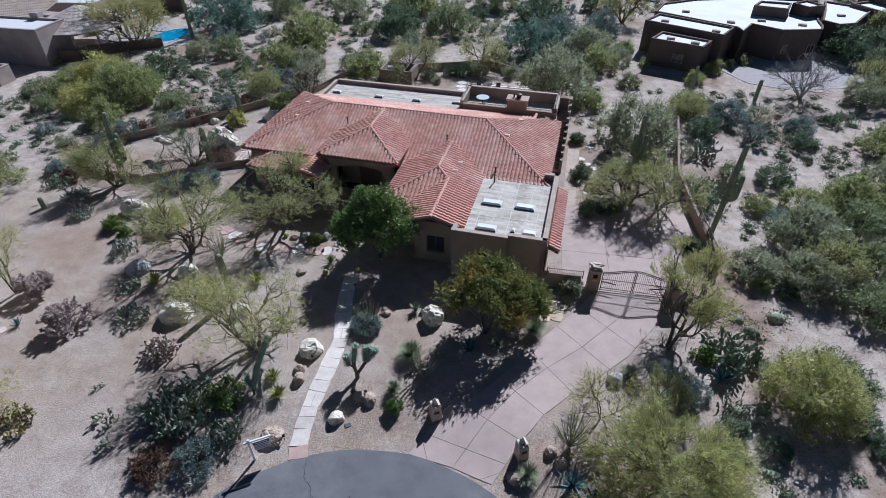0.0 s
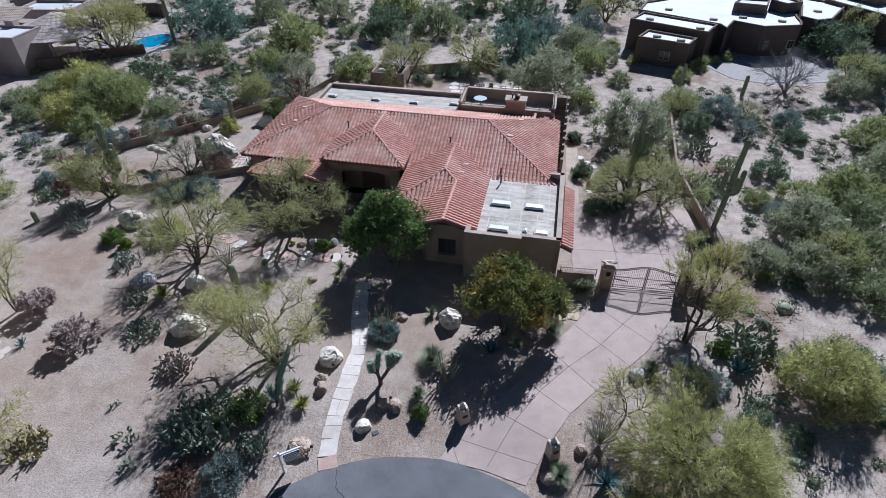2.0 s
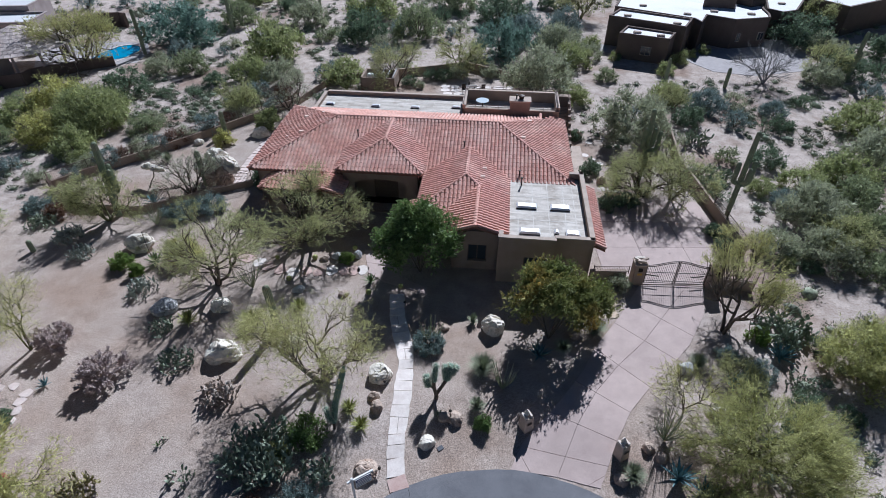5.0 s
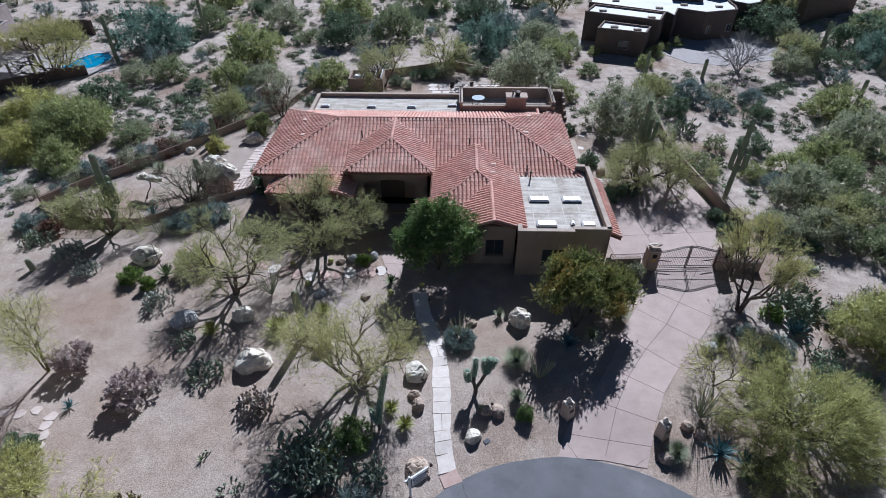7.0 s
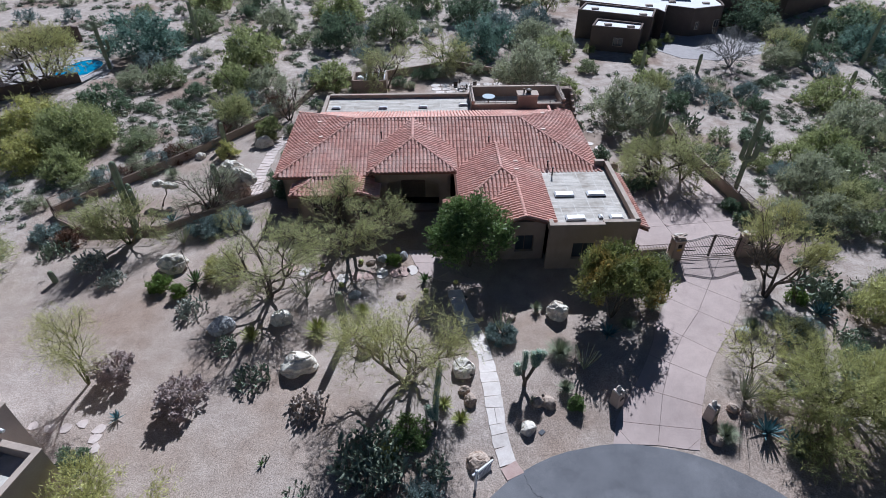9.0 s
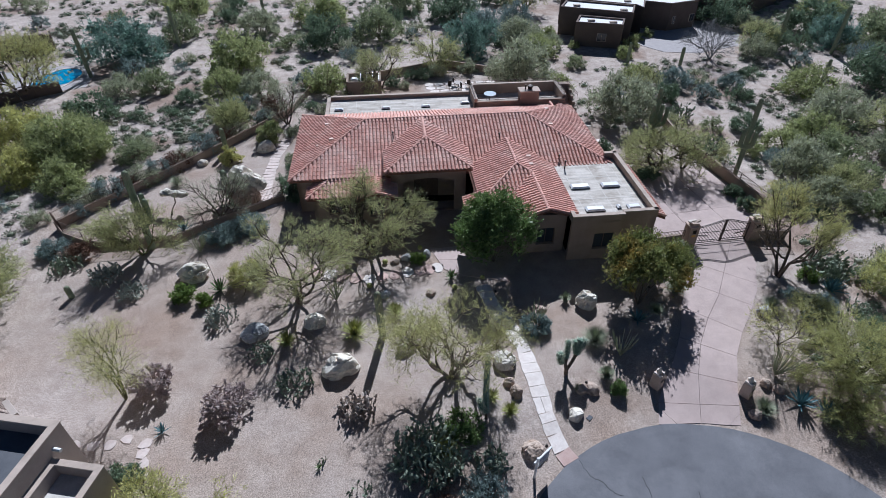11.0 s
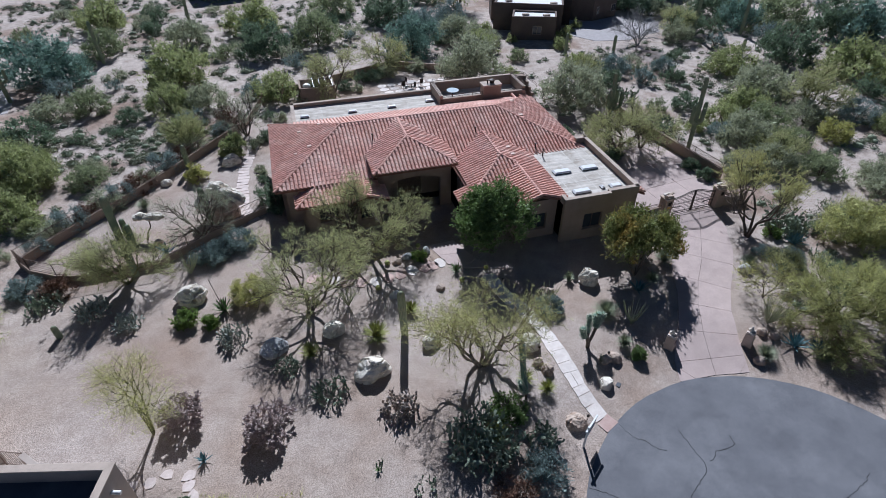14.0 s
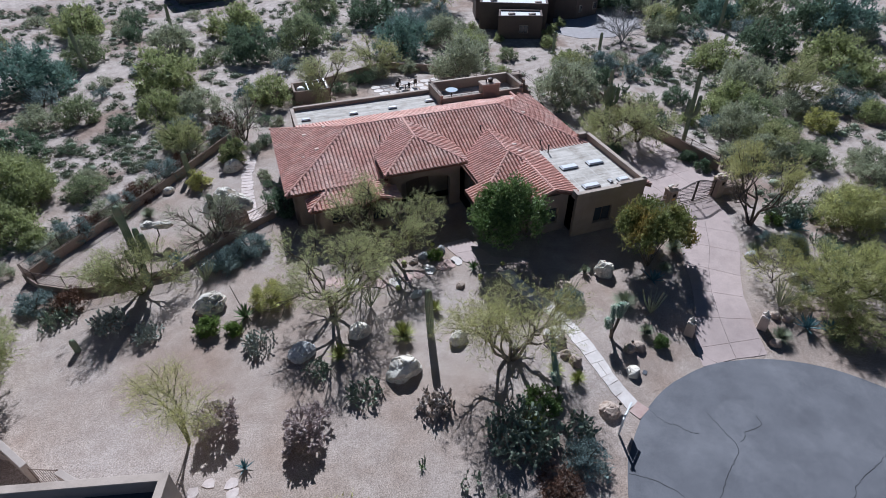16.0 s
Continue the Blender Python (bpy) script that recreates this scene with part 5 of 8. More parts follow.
put(make_bush("courtyard_shrub", 53, 0.95, 0.8, L_DARK, 2400, 0.1, 0.05, "rounded dark shrub at the edge of the parking court", lumps=12), 17.95, 29.6)
put(make_bush("lantana_bush", 45, 0.9, 0.7, L_BRIGHT, 2000, 0.1, 0.05, "bright green bush near the gate", lumps=10), 15.3, 21.3)
put(make_bush("climbing_shrub", 46, 1.5, 1.0, L_GREY, 3000, 0.1, 0.04, "pale twining shrub over the low wall by the gate", lumps=14), 8.6, 27.0)
put(make_bush("entry_shrub", 47, 0.7, 0.5, L_BRIGHT, 1400, 0.1, 0.05, "bright green shrub at the porch edge", lumps=8), -9.6, 32.6)

# ----- desert trees and shrubs round the garden
PALO = [make_tree("palo_verde", 60 + i, 4.4, 3.0, 5 + i, 3, L_PALO, BARK_GREEN, 7500, 0.22, 0.026, 0.40, "wild yellow-green palo verde on desert sand", lean=0.8) for i in range(3)]
OLIVE = [make_bush("creosote_bush", 70 + i, 3.0, 2.5, (L_OLIVE, L_LIME, L_GREY, L_LIME)[i], 4600, 0.18, 0.031, ("tall olive-green creosote bush on desert sand", "tall yellow-green creosote bush on desert sand", "tall grey-green creosote bush on desert sand", "tall yellow-olive creosote bush on desert sand")[i], lumps=24 + 2 * i, upward=1.1) for i in range(4)]
DARK = [make_bush("ironwood_tree", 80 + i, 3.4, 2.6, L_DARK, 4500, 0.155, 0.040, "dense dark green ironwood on desert sand", "tree", lumps=28) for i in range(3)]
GREY = [make_bush("mesquite", 90 + i, 3.6, 2.7, L_GREY, 6000, 0.2, 0.026, "dense dome-shaped grey-green mesquite on desert sand", "tree", lumps=30, upward=0.6, clear=0.5, stray=0.18) for i in range(3)]
TEAL = [make_bush("desert_saltbush", 97, 3.4, 2.7, L_TEAL, 8000, 0.16, 0.032, "large teal-green desert tree on sand", "tree", lumps=26)]
scatter(TEAL, [(-32.6, 86.5, 1.95), (11.4, 73.2, 1.5), (69.9, 43.7, 1.9), (60.5, 58.0, 1.3)], 100)
BLUE = [make_bush("desert_saltbush", 95 + i, 3.0, 2.5, L_BLUE, 7500, 0.15, 0.03, "blue-grey saltbush on desert sand", lumps=20) for i in range(2)]
put(make_tree("palo_verde", 63, 6.2, 5.4, 7, 3, L_GOLDEN, BARK, 24000, 0.3, 0.026, 0.6, "wide flat-topped yellow-green palo verde by the pool", lean=0.9, base_r=0.16, patchy=0.25, low=0.48), -42.7, 77.0, slant=(0.4, 0.0))
scatter(PALO, [(5.1, 69, 1.02), (27.7, 88.1, 1.32), (25.7, 53.7, 0.65), (48.9, 60, 0.87), (60, 76.7, 0.92), (26.2, 28, 0.72), (-20.8, 60.5, 0.7), (40, 33.6, 1.08), (11.9, 18.3, 0.42)], 100)
OLIVE_WEST = [(-45.2, 65.4, 0.7), (-43.6, 60.6, 0.9), (-46.6, 61.0, 0.75), (-35.2, 53.0, 0.85), (-28.5, 73.4, 0.9), (-20.7, 69, 1.0), (-29.4, 58.3, 0.55), (-20.6, 61.9, 0.75), (-43.2, 56.2, 0.6), (-18.7, 76.7, 1.72), (-14.8, 91.8, 1.26), (-51.2, 83, 0.5), (-25.1, 93.2, 1.14), (-24.2, 105.9, 1.7), (-17.1, 68.2, 0.95), (-34.0, 50.8, 0.45), (-29.7, 56.6, 0.72)]
OLIVE_MID = [(19.4, 68.4, 1.1), (16.2, 64.0, 0.8), (26.6, 56.2, 0.85), (22.0, 63.0, 0.6), (15.8, 57.0, 0.8), (22.6, 70.6, 0.7), (24.4, 74.8, 0.6), (1.3, 83, 1.5), (-9.4, 67, 1.2), (26.6, 32.0, 1.1), (-4.9, 94.5, 1.75), (8.8, 96.4, 1.5), (28.8, 36.0, 0.9), (21.6, 29.0, 0.7), (21.4, 27.4, 0.3), (27.2, 24.6, 0.8), (25.4, 36.8, 0.5), (24.6, 27.6, 0.95), (27.4, 29.6, 0.9), (28.4, 25.8, 0.6)]
OLIVE_EAST = [(30.0, 63.8, 0.55), (55.0, 69.0, 0.9), (33.4, 36.9, 1.1), (30.2, 29.1, 0.72), (42.1, 45.4, 1.26), (39, 39.4, 1.3), (55, 36.8, 1.75), (65.4, 54.4, 1.75), (53.4, 30.9, 1.1), (30.5, 21.3, 0.84), (42.7, 26.3, 0.74), (31.3, 33.1, 0.98), (70, 67.8, 1.52), (36.5, 32.0, 0.9)]
scatter(OLIVE, OLIVE_WEST + OLIVE_MID + OLIVE_EAST, 100)
scatter(DARK, [(-34.5, 67.4, 1.0), (-24.9, 68.6, 0.5), (-37.0, 59.0, 0.8), (-6.6, 83, 1.37), (25.8, 50, 0.65), (28.8, 40.9, 0.65), (25.7, 95, 1.08), (-18.5, 100.5, 0.63), (52.9, 44.9, 1.5), (69.9, 47.7, 1.75), (15, 88.3, 1.58), (-17.1, 106.3, 0.85), (63.6, 63.6, 1.65), (51.6, 60.4, 1.1), (53.7, 71.8, 1.62), (16.6, 15.2, 0.3), (14.9, 16.2, 0.35), (21.7, 16.5, 0.35), (22.2, 15.0, 0.35), (22.4, 19.0, 0.6), (13.6, 14.8, 0.4), (18.6, 20.0, 0.3), (22.9, 26.6, 0.3)], 100)
scatter(GREY, [(-32, 73.2, 0.78), (12.4, 60, 1.5), (19.6, 74.3, 1.19), (18.3, 48.2, 1.33), (27.8, 33.5, 0.6), (28.2, 20.2, 0.62), (46.5, 57.5, 0.8)], 100)
scatter(BLUE, [(29.7, 53.3, 0.88), (41.9, 29.5, 0.82), (16.5, 80.2, 1.2), (22.8, 82.6, 1.1), (35.8, 50.5, 0.6), (20.4, 78.0, 0.8), (13.0, 18.3, 0.38), (13.9, 18.7, 0.34), (12.6, 20.2, 0.3), (26.4, 34.4, 0.6)], 100)
put(make_bush("creosote_bush", 48, 4.3, 3.9, L_LIME, 19000, 0.24, 0.026, "great dense yellow-green creosote thicket on desert sand", lumps=60, upward=1.0), -35.5, 59.3)
put(make_bush("creosote_bush", 66, 4.2, 3.3, L_YELLOW, 12000, 0.24, 0.024, "tall yellow-green creosote thicket on desert sand", lumps=44, upward=1.0), -39.6, 62.6)
put(make_bush("creosote_bush", 67, 3.0, 2.5, L_YELLOW, 8000, 0.24, 0.022, "golden-green creosote thicket on desert sand", lumps=34, upward=1.0), -39.0, 56.0)
put(make_bush("palo_verde", 65, 3.9, 2.35, L_BROOM, 14000, 0.26, 0.018, "round green palo verde on desert sand by the driveway", "tree", lumps=34, upward=1.1, clear=0.3, stray=0.35), 19.2, 17.6)
HEDGE = [make_bush("hedge_shrub", 50 + i, 1.5, 1.25, (L_GREY, L_BLUE, L_RUST)[i], 3000, 0.13, 0.022, ("grey shrub growing through the back fence", "blue-grey shrub along the back wall", "dry brownish shrub along the back wall")[i], lumps=13) for i in range(3)]
scatter(HEDGE, [(-32.6, 49.2, 1.1), (-31.2, 50.0, 1.1), (-29.9, 51.0, 0.9), (-28.6, 51.8, 1.2), (-27.4, 52.6, 1.0), (-26.0, 53.4, 1.1), (-25.2, 54.4, 0.9), (-23.6, 55.8, 1.2), (-21.8, 57.2, 0.8), (-20.2, 58.2, 1.0), (-17.2, 60.6, 0.9), (-16.0, 62.4, 1.2), (-36.4, 47.6, 0.8), (-33.6, 47.6, 0.8)], 55)
SHADY = [make_bush("courtyard_shrub", 56, 1.6, 1.3, L_LIME, 2500, 0.14, 0.03, "yellow-green shrub against the brown house", lumps=12)]
scatter(SHADY, [(33.4, 67.3, 1.0), (36.3, 69.4, 0.7), (39.0, 70.3, 0.7), (-50.6, 71.0, 0.9), (26.0, 69.6, 0.7)], 56)
BACKYARD = [make_bush("courtyard_shrub", 57 + i, 1.3, 1.0, (L_DARK, L_GREY)[i], 2400, 0.12, 0.03, ("dark green shrub in the back garden", "grey-green shrub in the back garden")[i], lumps=12) for i in range(2)]
scatter(BACKYARD, [(-1.9, 65.4, 1.0), (-0.7, 64.1, 0.7), (2.5, 66.4, 1.2), (4.3, 66.6, 1.3), (1.0, 66.8, 0.9), (-16.1, 50.3, 0.55), (-16.3, 49.2, 0.45), (-16.0, 51.3, 0.5), (-16.6, 45.5, 1.3), (-14.9, 56.4, 0.7), (-13.7, 57.2, 0.8), (-11.2, 60.6, 0.8), (-12.0, 62.0, 0.7), (8.4, 66.2, 1.2), (11.5, 62.6, 1.0), (-7.2, 65.0, 0.9), (-5.4, 66.0, 1.0)], 57)
put(make_tree("mesquite", 59, 4.2, 2.7, 4, 3, L_GREY, BARK, 3200, 0.2, 0.014, 0.3, "sparse grey-brown mesquite at the back wall", lean=0.6, base_r=0.09), -15.2, 59.0)
put(make_tree("palo_verde", 64, 5.0, 3.2, 4, 3, L_PALO, BARK, 7000, 0.26, 0.02, 0.36, "green palo verde behind the flat roof", lean=0.5, base_r=0.1), -3.3, 64.9)
put(make_bush("flowering_shrub", 98, 2.0, 1.5, L_YELLOW, 3500, 0.2, 0.05, "yellow-leaved small tree in the desert", "tree", lumps=14), 35.4, 28.2)
put(make_tree("bare_mesquite", 99, 4.6, 3.9, 6, 4, L_GREY, BARK_PALE, 0, 0.2, 0.02, 0.3, "leafless grey mesquite beside the paved court", lean=0.7), 40.4, 59.2)


def wild_shrubs():
    """More creosote, saltbush and small mesquite over the open desert, clear of garden, houses and one another."""
    rng = random.Random(404)
    small = [make_bush("creosote_bush", 130 + i, 1.7, 1.4, (L_OLIVE, L_GREY, L_BLUE, L_DARK)[i], 900, 0.17, 0.036, ("olive creosote shrub on desert sand", "grey-green bursage shrub on desert sand", "blue-grey saltbush shrub on desert sand", "dark green jojoba shrub on desert sand")[i], lumps=13) for i in range(4)]
    taken = [(o.matrix_basis.translation.x, o.matrix_basis.translation.y) for o in scene.objects if o.parent is None and o.get("category") in ("tree", "shrub")]
    spots = []
    blocked = [YARD, [(24, 60), (53, 58), (62, 92), (24, 92)], [(-66, 58), (-50, 60), (-34, 74), (-34, 90), (-66, 92)]]
    tries = 0
    while len(spots) < 140 and tries < 9000:
        tries += 1
        x, y = rng.uniform(-70, 85), rng.uniform(8, 122)
        if any(inside(x, y, b) for b in blocked) or any((x - a) ** 2 + (y - b) ** 2 < 5.5 for a, b in taken):
            continue
        if 0.45 + 1.1 * noise.noise(Vector((x * 0.07, y * 0.07, 11.0))) < rng.random() * 0.9:
            continue
        taken.append((x, y))
        spots.append((round(x, 1), round(y, 1), rng.uniform(0.7, 1.5)))
    scatter(small, spots, 300)


wild_shrubs()


# ---- cacti and rosette plants ----
def saguaro(x, y, height, radius, arms, label, lean=(0.0, 0.0)):
    """A ribbed column with upturned arms; arms: (height, turn, reach, rise, radius)."""
    t = empty("saguaro", Matrix.Translation((x, y, lift(x, y))))
    tagged(t, label, "cactus")

    def column(path, r, name):
        pts = [Vector(p) for p in path]
        rad = [r * 0.9] + [r] * (len(pts) - 2) + [r * 0.92]
        d = (pts[-1] - pts[-2]).normalized()
        for k in (0.35, 0.65, 0.9, 1.0):
            pts.append(Vector(path[-1]) + d * r * k)
            rad.append(r * 0.92 * math.sqrt(max(1 - k * k, 0.01)))
        s = Soup()
        s.tube(pts, rad, 28, 0.13)
        link_data(name, s.mesh(name), SAGUARO, t)

    n = 8
    column([(lean[0] * (i / n), lean[1] * (i / n), height * i / n) for i in range(n + 1)], radius, "trunk")
    for h, turn, reach, rise, r in arms:
        c, s_ = math.cos(radians(turn)), math.sin(radians(turn))
        ox, oy = lean[0] * h / height, lean[1] * h / height
        path = [(ox, oy, h)]
        for k in range(1, 6):
            a = k / 5 * math.pi / 2
            path.append((ox + c * reach * math.sin(a), oy + s_ * reach * math.sin(a), h + reach * 0.6 * (1 - math.cos(a))))
        path += [(ox + c * reach, oy + s_ * reach, h + reach * 0.6 + rise * k / 3) for k in range(1, 4)]
        column(path, r, "arm")
    return t


saguaro(-13.95, 26.5, 3.4, 0.24, [], "single-column saguaro on open gravel", (-0.1, 0.0))
saguaro(-27.7, 41.0, 5.9, 0.25, [(1.9, 30, 0.55, 2.0, 0.2), (2.1, -30, 0.8, 1.5, 0.19), (1.9, 170, 0.5, 0.8, 0.15)], "tall saguaro with three upturned arms", (-0.05, 0.9))
saguaro(-21.6, 44.9, 2.9, 0.25, [], "grey-green saguaro among courtyard rocks", (-0.2, 0.4))
saguaro(20.65, 33.8, 6.9, 0.2, [(2.9, 165, 0.52, 1.35, 0.19), (2.8, -15, 0.62, 1.55, 0.19), (3.1, -75, 0.5, 0.9, 0.17)], "tall saguaro with upturned arms beside the boundary wall", (0.6, 0.6))
saguaro(15.9, 39.9, 6.4, 0.2, [(3.2, 190, 0.42, 1.5, 0.18), (3.3, -10, 0.42, 1.3, 0.18), (3.0, -25, 0.85, 1.2, 0.17), (3.1, 110, 0.4, 1.1, 0.16)], "many-armed saguaro behind the parking court", (0.1, 0.4))
saguaro(-21.6, 54.9, 2.2, 0.24, [], "short saguaro against the back wall")
saguaro(-36.2, 81.0, 5.6, 0.24, [(2.2, 10, 0.7, 0.9, 0.16)], "leaning saguaro near the pool", (-0.10, 0.20))
saguaro(-25.9, 89.5, 5.2, 0.23, [(2.6, 30, 0.5, 0.7, 0.14)], "slender tall saguaro on desert sand", (-0.12, 0.12))
saguaro(50.5, 58.0, 5.6, 0.24, [(2.4, 10, 0.5, 0.7, 0.15)], "leaning one-armed saguaro on desert sand", (0.20, 0.20))
saguaro(29.0, 61.5, 2.6, 0.22, [], "short single saguaro on desert sand")
saguaro(35.0, 58.5, 2.2, 0.22, [], "short single saguaro on desert sand")
saguaro(47.0, 47.5, 2.8, 0.22, [], "short single saguaro on desert sand")
saguaro(18.0, 89.0, 5.5, 0.22, [], "slender tall saguaro on desert sand")
saguaro(-13.2, 98.0, 4.5, 0.22, [(2.0, 100, 0.5, 0.8, 0.15)], "saguaro with one arm on desert sand")
saguaro(57.5, 55.0, 6.0, 0.24, [(2.4, 40, 0.6, 1.0, 0.16)], "leaning one-armed saguaro on desert sand", (0.16, 0.12))
saguaro(-32.55, 37.1, 0.8, 0.19, [], "small barrel-shaped young saguaro on gravel", (-0.05, 0.05))
saguaro(-16.9, 57.6, 1.5, 0.2, [], "short saguaro against the back wall")


def pad_mesh(name, material):
    """One flat oval pad, 1 high, as a low-poly lens standing on its base."""
    n = 9
    vs = [(0.31 * math.sin(2 * math.pi * k / n), 0, 0.5 - 0.5 * math.cos(2 * math.pi * k / n)) for k in range(n)]
    vs += [(0, 0.09, 0.55), (0, -0.09, 0.55)]
    me = raw(name, vs, [(k, (k + 1) % n, n) for k in range(n)] + [((k + 1) % n, k, n + 1) for k in range(n)])
    me.materials.append(material)
    return me


PAD_ME = {m.name: pad_mesh("pad", m) for m in (PAD_GREEN, PAD_GREY, PAD_PURPLE, PAD_YELLOW)}


def prickly_pear(x, y, radius, height, pads, material, label, seed, pad=0.26):
    """A clump of pads grown pad upon pad; up to 300 are parts, the rest is joined."""
    rng = random.Random(seed)
    t = empty("prickly_pear", Matrix.Translation((x, y, lift(x, y))))
    tagged(t, label, "cactus")
    me = PAD_ME[material.name]
    rest = Soup()
    tops = []

    def root():
        a, r = rng.uniform(0, 6.28), radius * math.sqrt(rng.random()) * 0.85
        return (Matrix.Translation((math.cos(a) * r, math.sin(a) * r, -0.03)) @ Matrix.Rotation(rng.uniform(0, 6.28), 4, "Z") @ Matrix.Rotation(rng.uniform(-0.6, 0.6), 4, "X"), 0)

    tops = [root() for k in range(max(4, pads // 5))]
    made = 0
    while made < pads:
        if not tops:
            tops.append(root())
        m, lev = tops.pop(rng.randrange(len(tops)))
        k = pad * rng.uniform(0.8, 1.25)
        mk = m @ Matrix.Diagonal((k, k, k * 1.1, 1))
        if made < 300:
            o = new("pad", me)
            o.parent = t
            o.matrix_basis = mk
        else:
            rest.add([mk @ v.co for v in me.vertices], [tuple(f.vertices) for f in me.polygons])
        made += 1
        for j in range(2):
            tip = m @ Matrix.Translation((rng.uniform(-0.3, 0.3) * k, 0, k * 1.0)) @ Matrix.Rotation(rng.uniform(-0.6, 0.6), 4, "Y") @ Matrix.Rotation(rng.uniform(-0.6, 0.6), 4, "X") @ Matrix.Rotation(rng.uniform(-1.5, 1.5), 4, "Z")
            p = tip.translation
            edge = math.hypot(p.x, p.y) / radius
            if edge < 1 and 0.03 < p.z < height * math.sqrt(1 - edge * edge * 0.8):
                tops.append((tip, lev + 1))
    if rest.v:
        ob = link_data("pad_mass", rest.mesh("pad_mass"), material, t)
        tagged(ob, kind="stuff")
    return t


prickly_pear(-14.10, 17.52, 2.05, 1.7, 1150, PAD_GREEN, "large dense green prickly pear thicket by the street", 1, 0.24)
prickly_pear(-11.23, 16.19, 1.0, 0.9, 190, PAD_GREEN, "upright green prickly pear beside the silver shrub", 2, 0.24)
prickly_pear(-16.8, 21.6, 1.2, 0.9, 330, PAD_PURPLE, "low silvery purple prickly pear on gravel", 4, 0.2)
prickly_pear(-19.6, 24.5, 1.15, 0.75, 360, PAD_GREEN, "low dark green prickly pear on gravel", 5, 0.17)
prickly_pear(-21.2, 27.4, 0.9, 0.65, 260, PAD_GREEN, "small dark prickly pear beside a boulder", 6, 0.17)
prickly_pear(-30.6, 38.4, 1.3, 1.05, 520, PAD_GREY, "grey-green prickly pear in tree shade", 7, 0.17)
prickly_pear(-28.8, 36.0, 1.0, 0.85, 420, PAD_GREY, "grey-green prickly pear in tree shade", 8, 0.16)
prickly_pear(-33.3, 40.7, 1.3, 0.65, 380, PAD_GREEN, "low spreading prickly pear below the fence", 9, 0.18)
prickly_pear(-23.3, 31.4, 1.15, 0.8, 400, PAD_GREY, "dark prickly pear clump beside bushes", 10, 0.17)
prickly_pear(16.9, 21.2, 1.85, 2.0, 640, PAD_GREEN, "tall green prickly pear beside the gate fence", 11, 0.27)
prickly_pear(15.8, 17.4, 1.3, 0.9, 220, PAD_GREEN, "prickly pear under trees by the driveway", 12, 0.17)
prickly_pear(22.0, 28.0, 1.2, 1.3, 200, PAD_GREEN, "prickly pear in brush beyond the fence", 13, 0.2)
prickly_pear(24.4, 45.6, 1.4, 1.6, 150, PAD_GREEN, "prickly pear beyond the boundary wall", 14, 0.34)
prickly_pear(23.0, 39.6, 1.2, 1.2, 130, PAD_GREEN, "prickly pear beyond the boundary wall", 15, 0.3)
prickly_pear(-17.0, 15.4, 0.5, 0.5, 45, PAD_GREEN, "young prickly pear on gravel", 16, 0.17)
prickly_pear(-17.7, 16.9, 0.7, 0.55, 70, PAD_GREEN, "young prickly pear on gravel", 17, 0.18)
prickly_pear(-22.5, 16.8, 1.2, 0.95, 420, PAD_YELLOW, "yellowish prickly pear clump on open gravel", 18, 0.16)
prickly_pear(-19.0, 19.3, 0.25, 0.25, 8, PAD_GREEN, "tiny prickly pear on gravel", 19, 0.16)


def staghorn(x, y, radius, height, label, seed):
    """A branching cholla of short cylindrical joints."""
    rng = np.random.default_rng(seed)
    t = empty("staghorn_cholla", Matrix.Translation((x, y, lift(x, y))))
    tagged(t, label, "cactus")
    runs, tips = limbs(rng, height, radius, 9, 3, 0.9, 0.05, 0.6, 0.16)
    s = Soup()
    for pth, rad in runs:
        s.tube(pth, [min(max(r * 0.85, 0.026), 0.07) for r in rad], 4)
    for base, d, end in tips:
        for k in range(3):
            q = end + (d * 0.6 + Vector(rng.normal(0, 0.6, 3)) + Vector((0, 0, 0.3))).normalized() * rng.uniform(0.1, 0.2)
            s.tube([end, q], [0.03, 0.022], 4)
    link_data("branching_stem", s.mesh("branching_stem"), CHOLLA_RED, t)


staghorn(-23.35, 23.8, 1.5, 1.75, "leafless reddish staghorn cholla on gravel", 31)
staghorn(-26.95, 26.95, 1.15, 1.5, "leafless reddish staghorn cholla on gravel", 32)


def fuzzy_cactus(x, y, stems, label, seed):
    """Thick cholla arms on bare stalks, bristling with pale spines. stems: lists of points."""
    rng = np.random.default_rng(seed)
    t = empty("cane_cholla", Matrix.Translation((x, y, lift(x, y))))
    tagged(t, label, "cactus")
    b, sp_p, sp_d = Soup(), [], []
    for path, r0, green in stems:
        pts = [Vector(p) for p in path]
        n = 10
        fine, rad = [], []
        for i in range(n + 1):
            k = i / n * (len(pts) - 1)
            j = min(int(k), len(pts) - 2)
            fine.append(pts[j].lerp(pts[j + 1], k - j))
            rad.append(r0 * (0.55 if not green else 1.0) * (1 if i < n else 0.4))
        s = Soup()
        s.tube(fine, rad, 10, 0.18 if green else 0.0)
        link_data("arm" if green else "stalk", s.mesh("arm"), CHOLLA_GREEN if green else BARK, t)
        if green:
            for a, c in zip(fine, fine[1:]):
                d = (c - a).normalized()
                for k in range(90):
                    o = Vector(rng.normal(size=3))
                    o = (o - d * o.dot(d)).normalized()
                    sp_p.append(a.lerp(c, rng.uniform()) + o * r0 * 0.95)
                    sp_d.append(o + d * 0.3)
    v, f = leaf_soup(sp_p, sp_d, 0.12, 0.018, rng)
    link_data("spine_coat", leaf_mesh("spine_coat", v, f), SPINE, t)


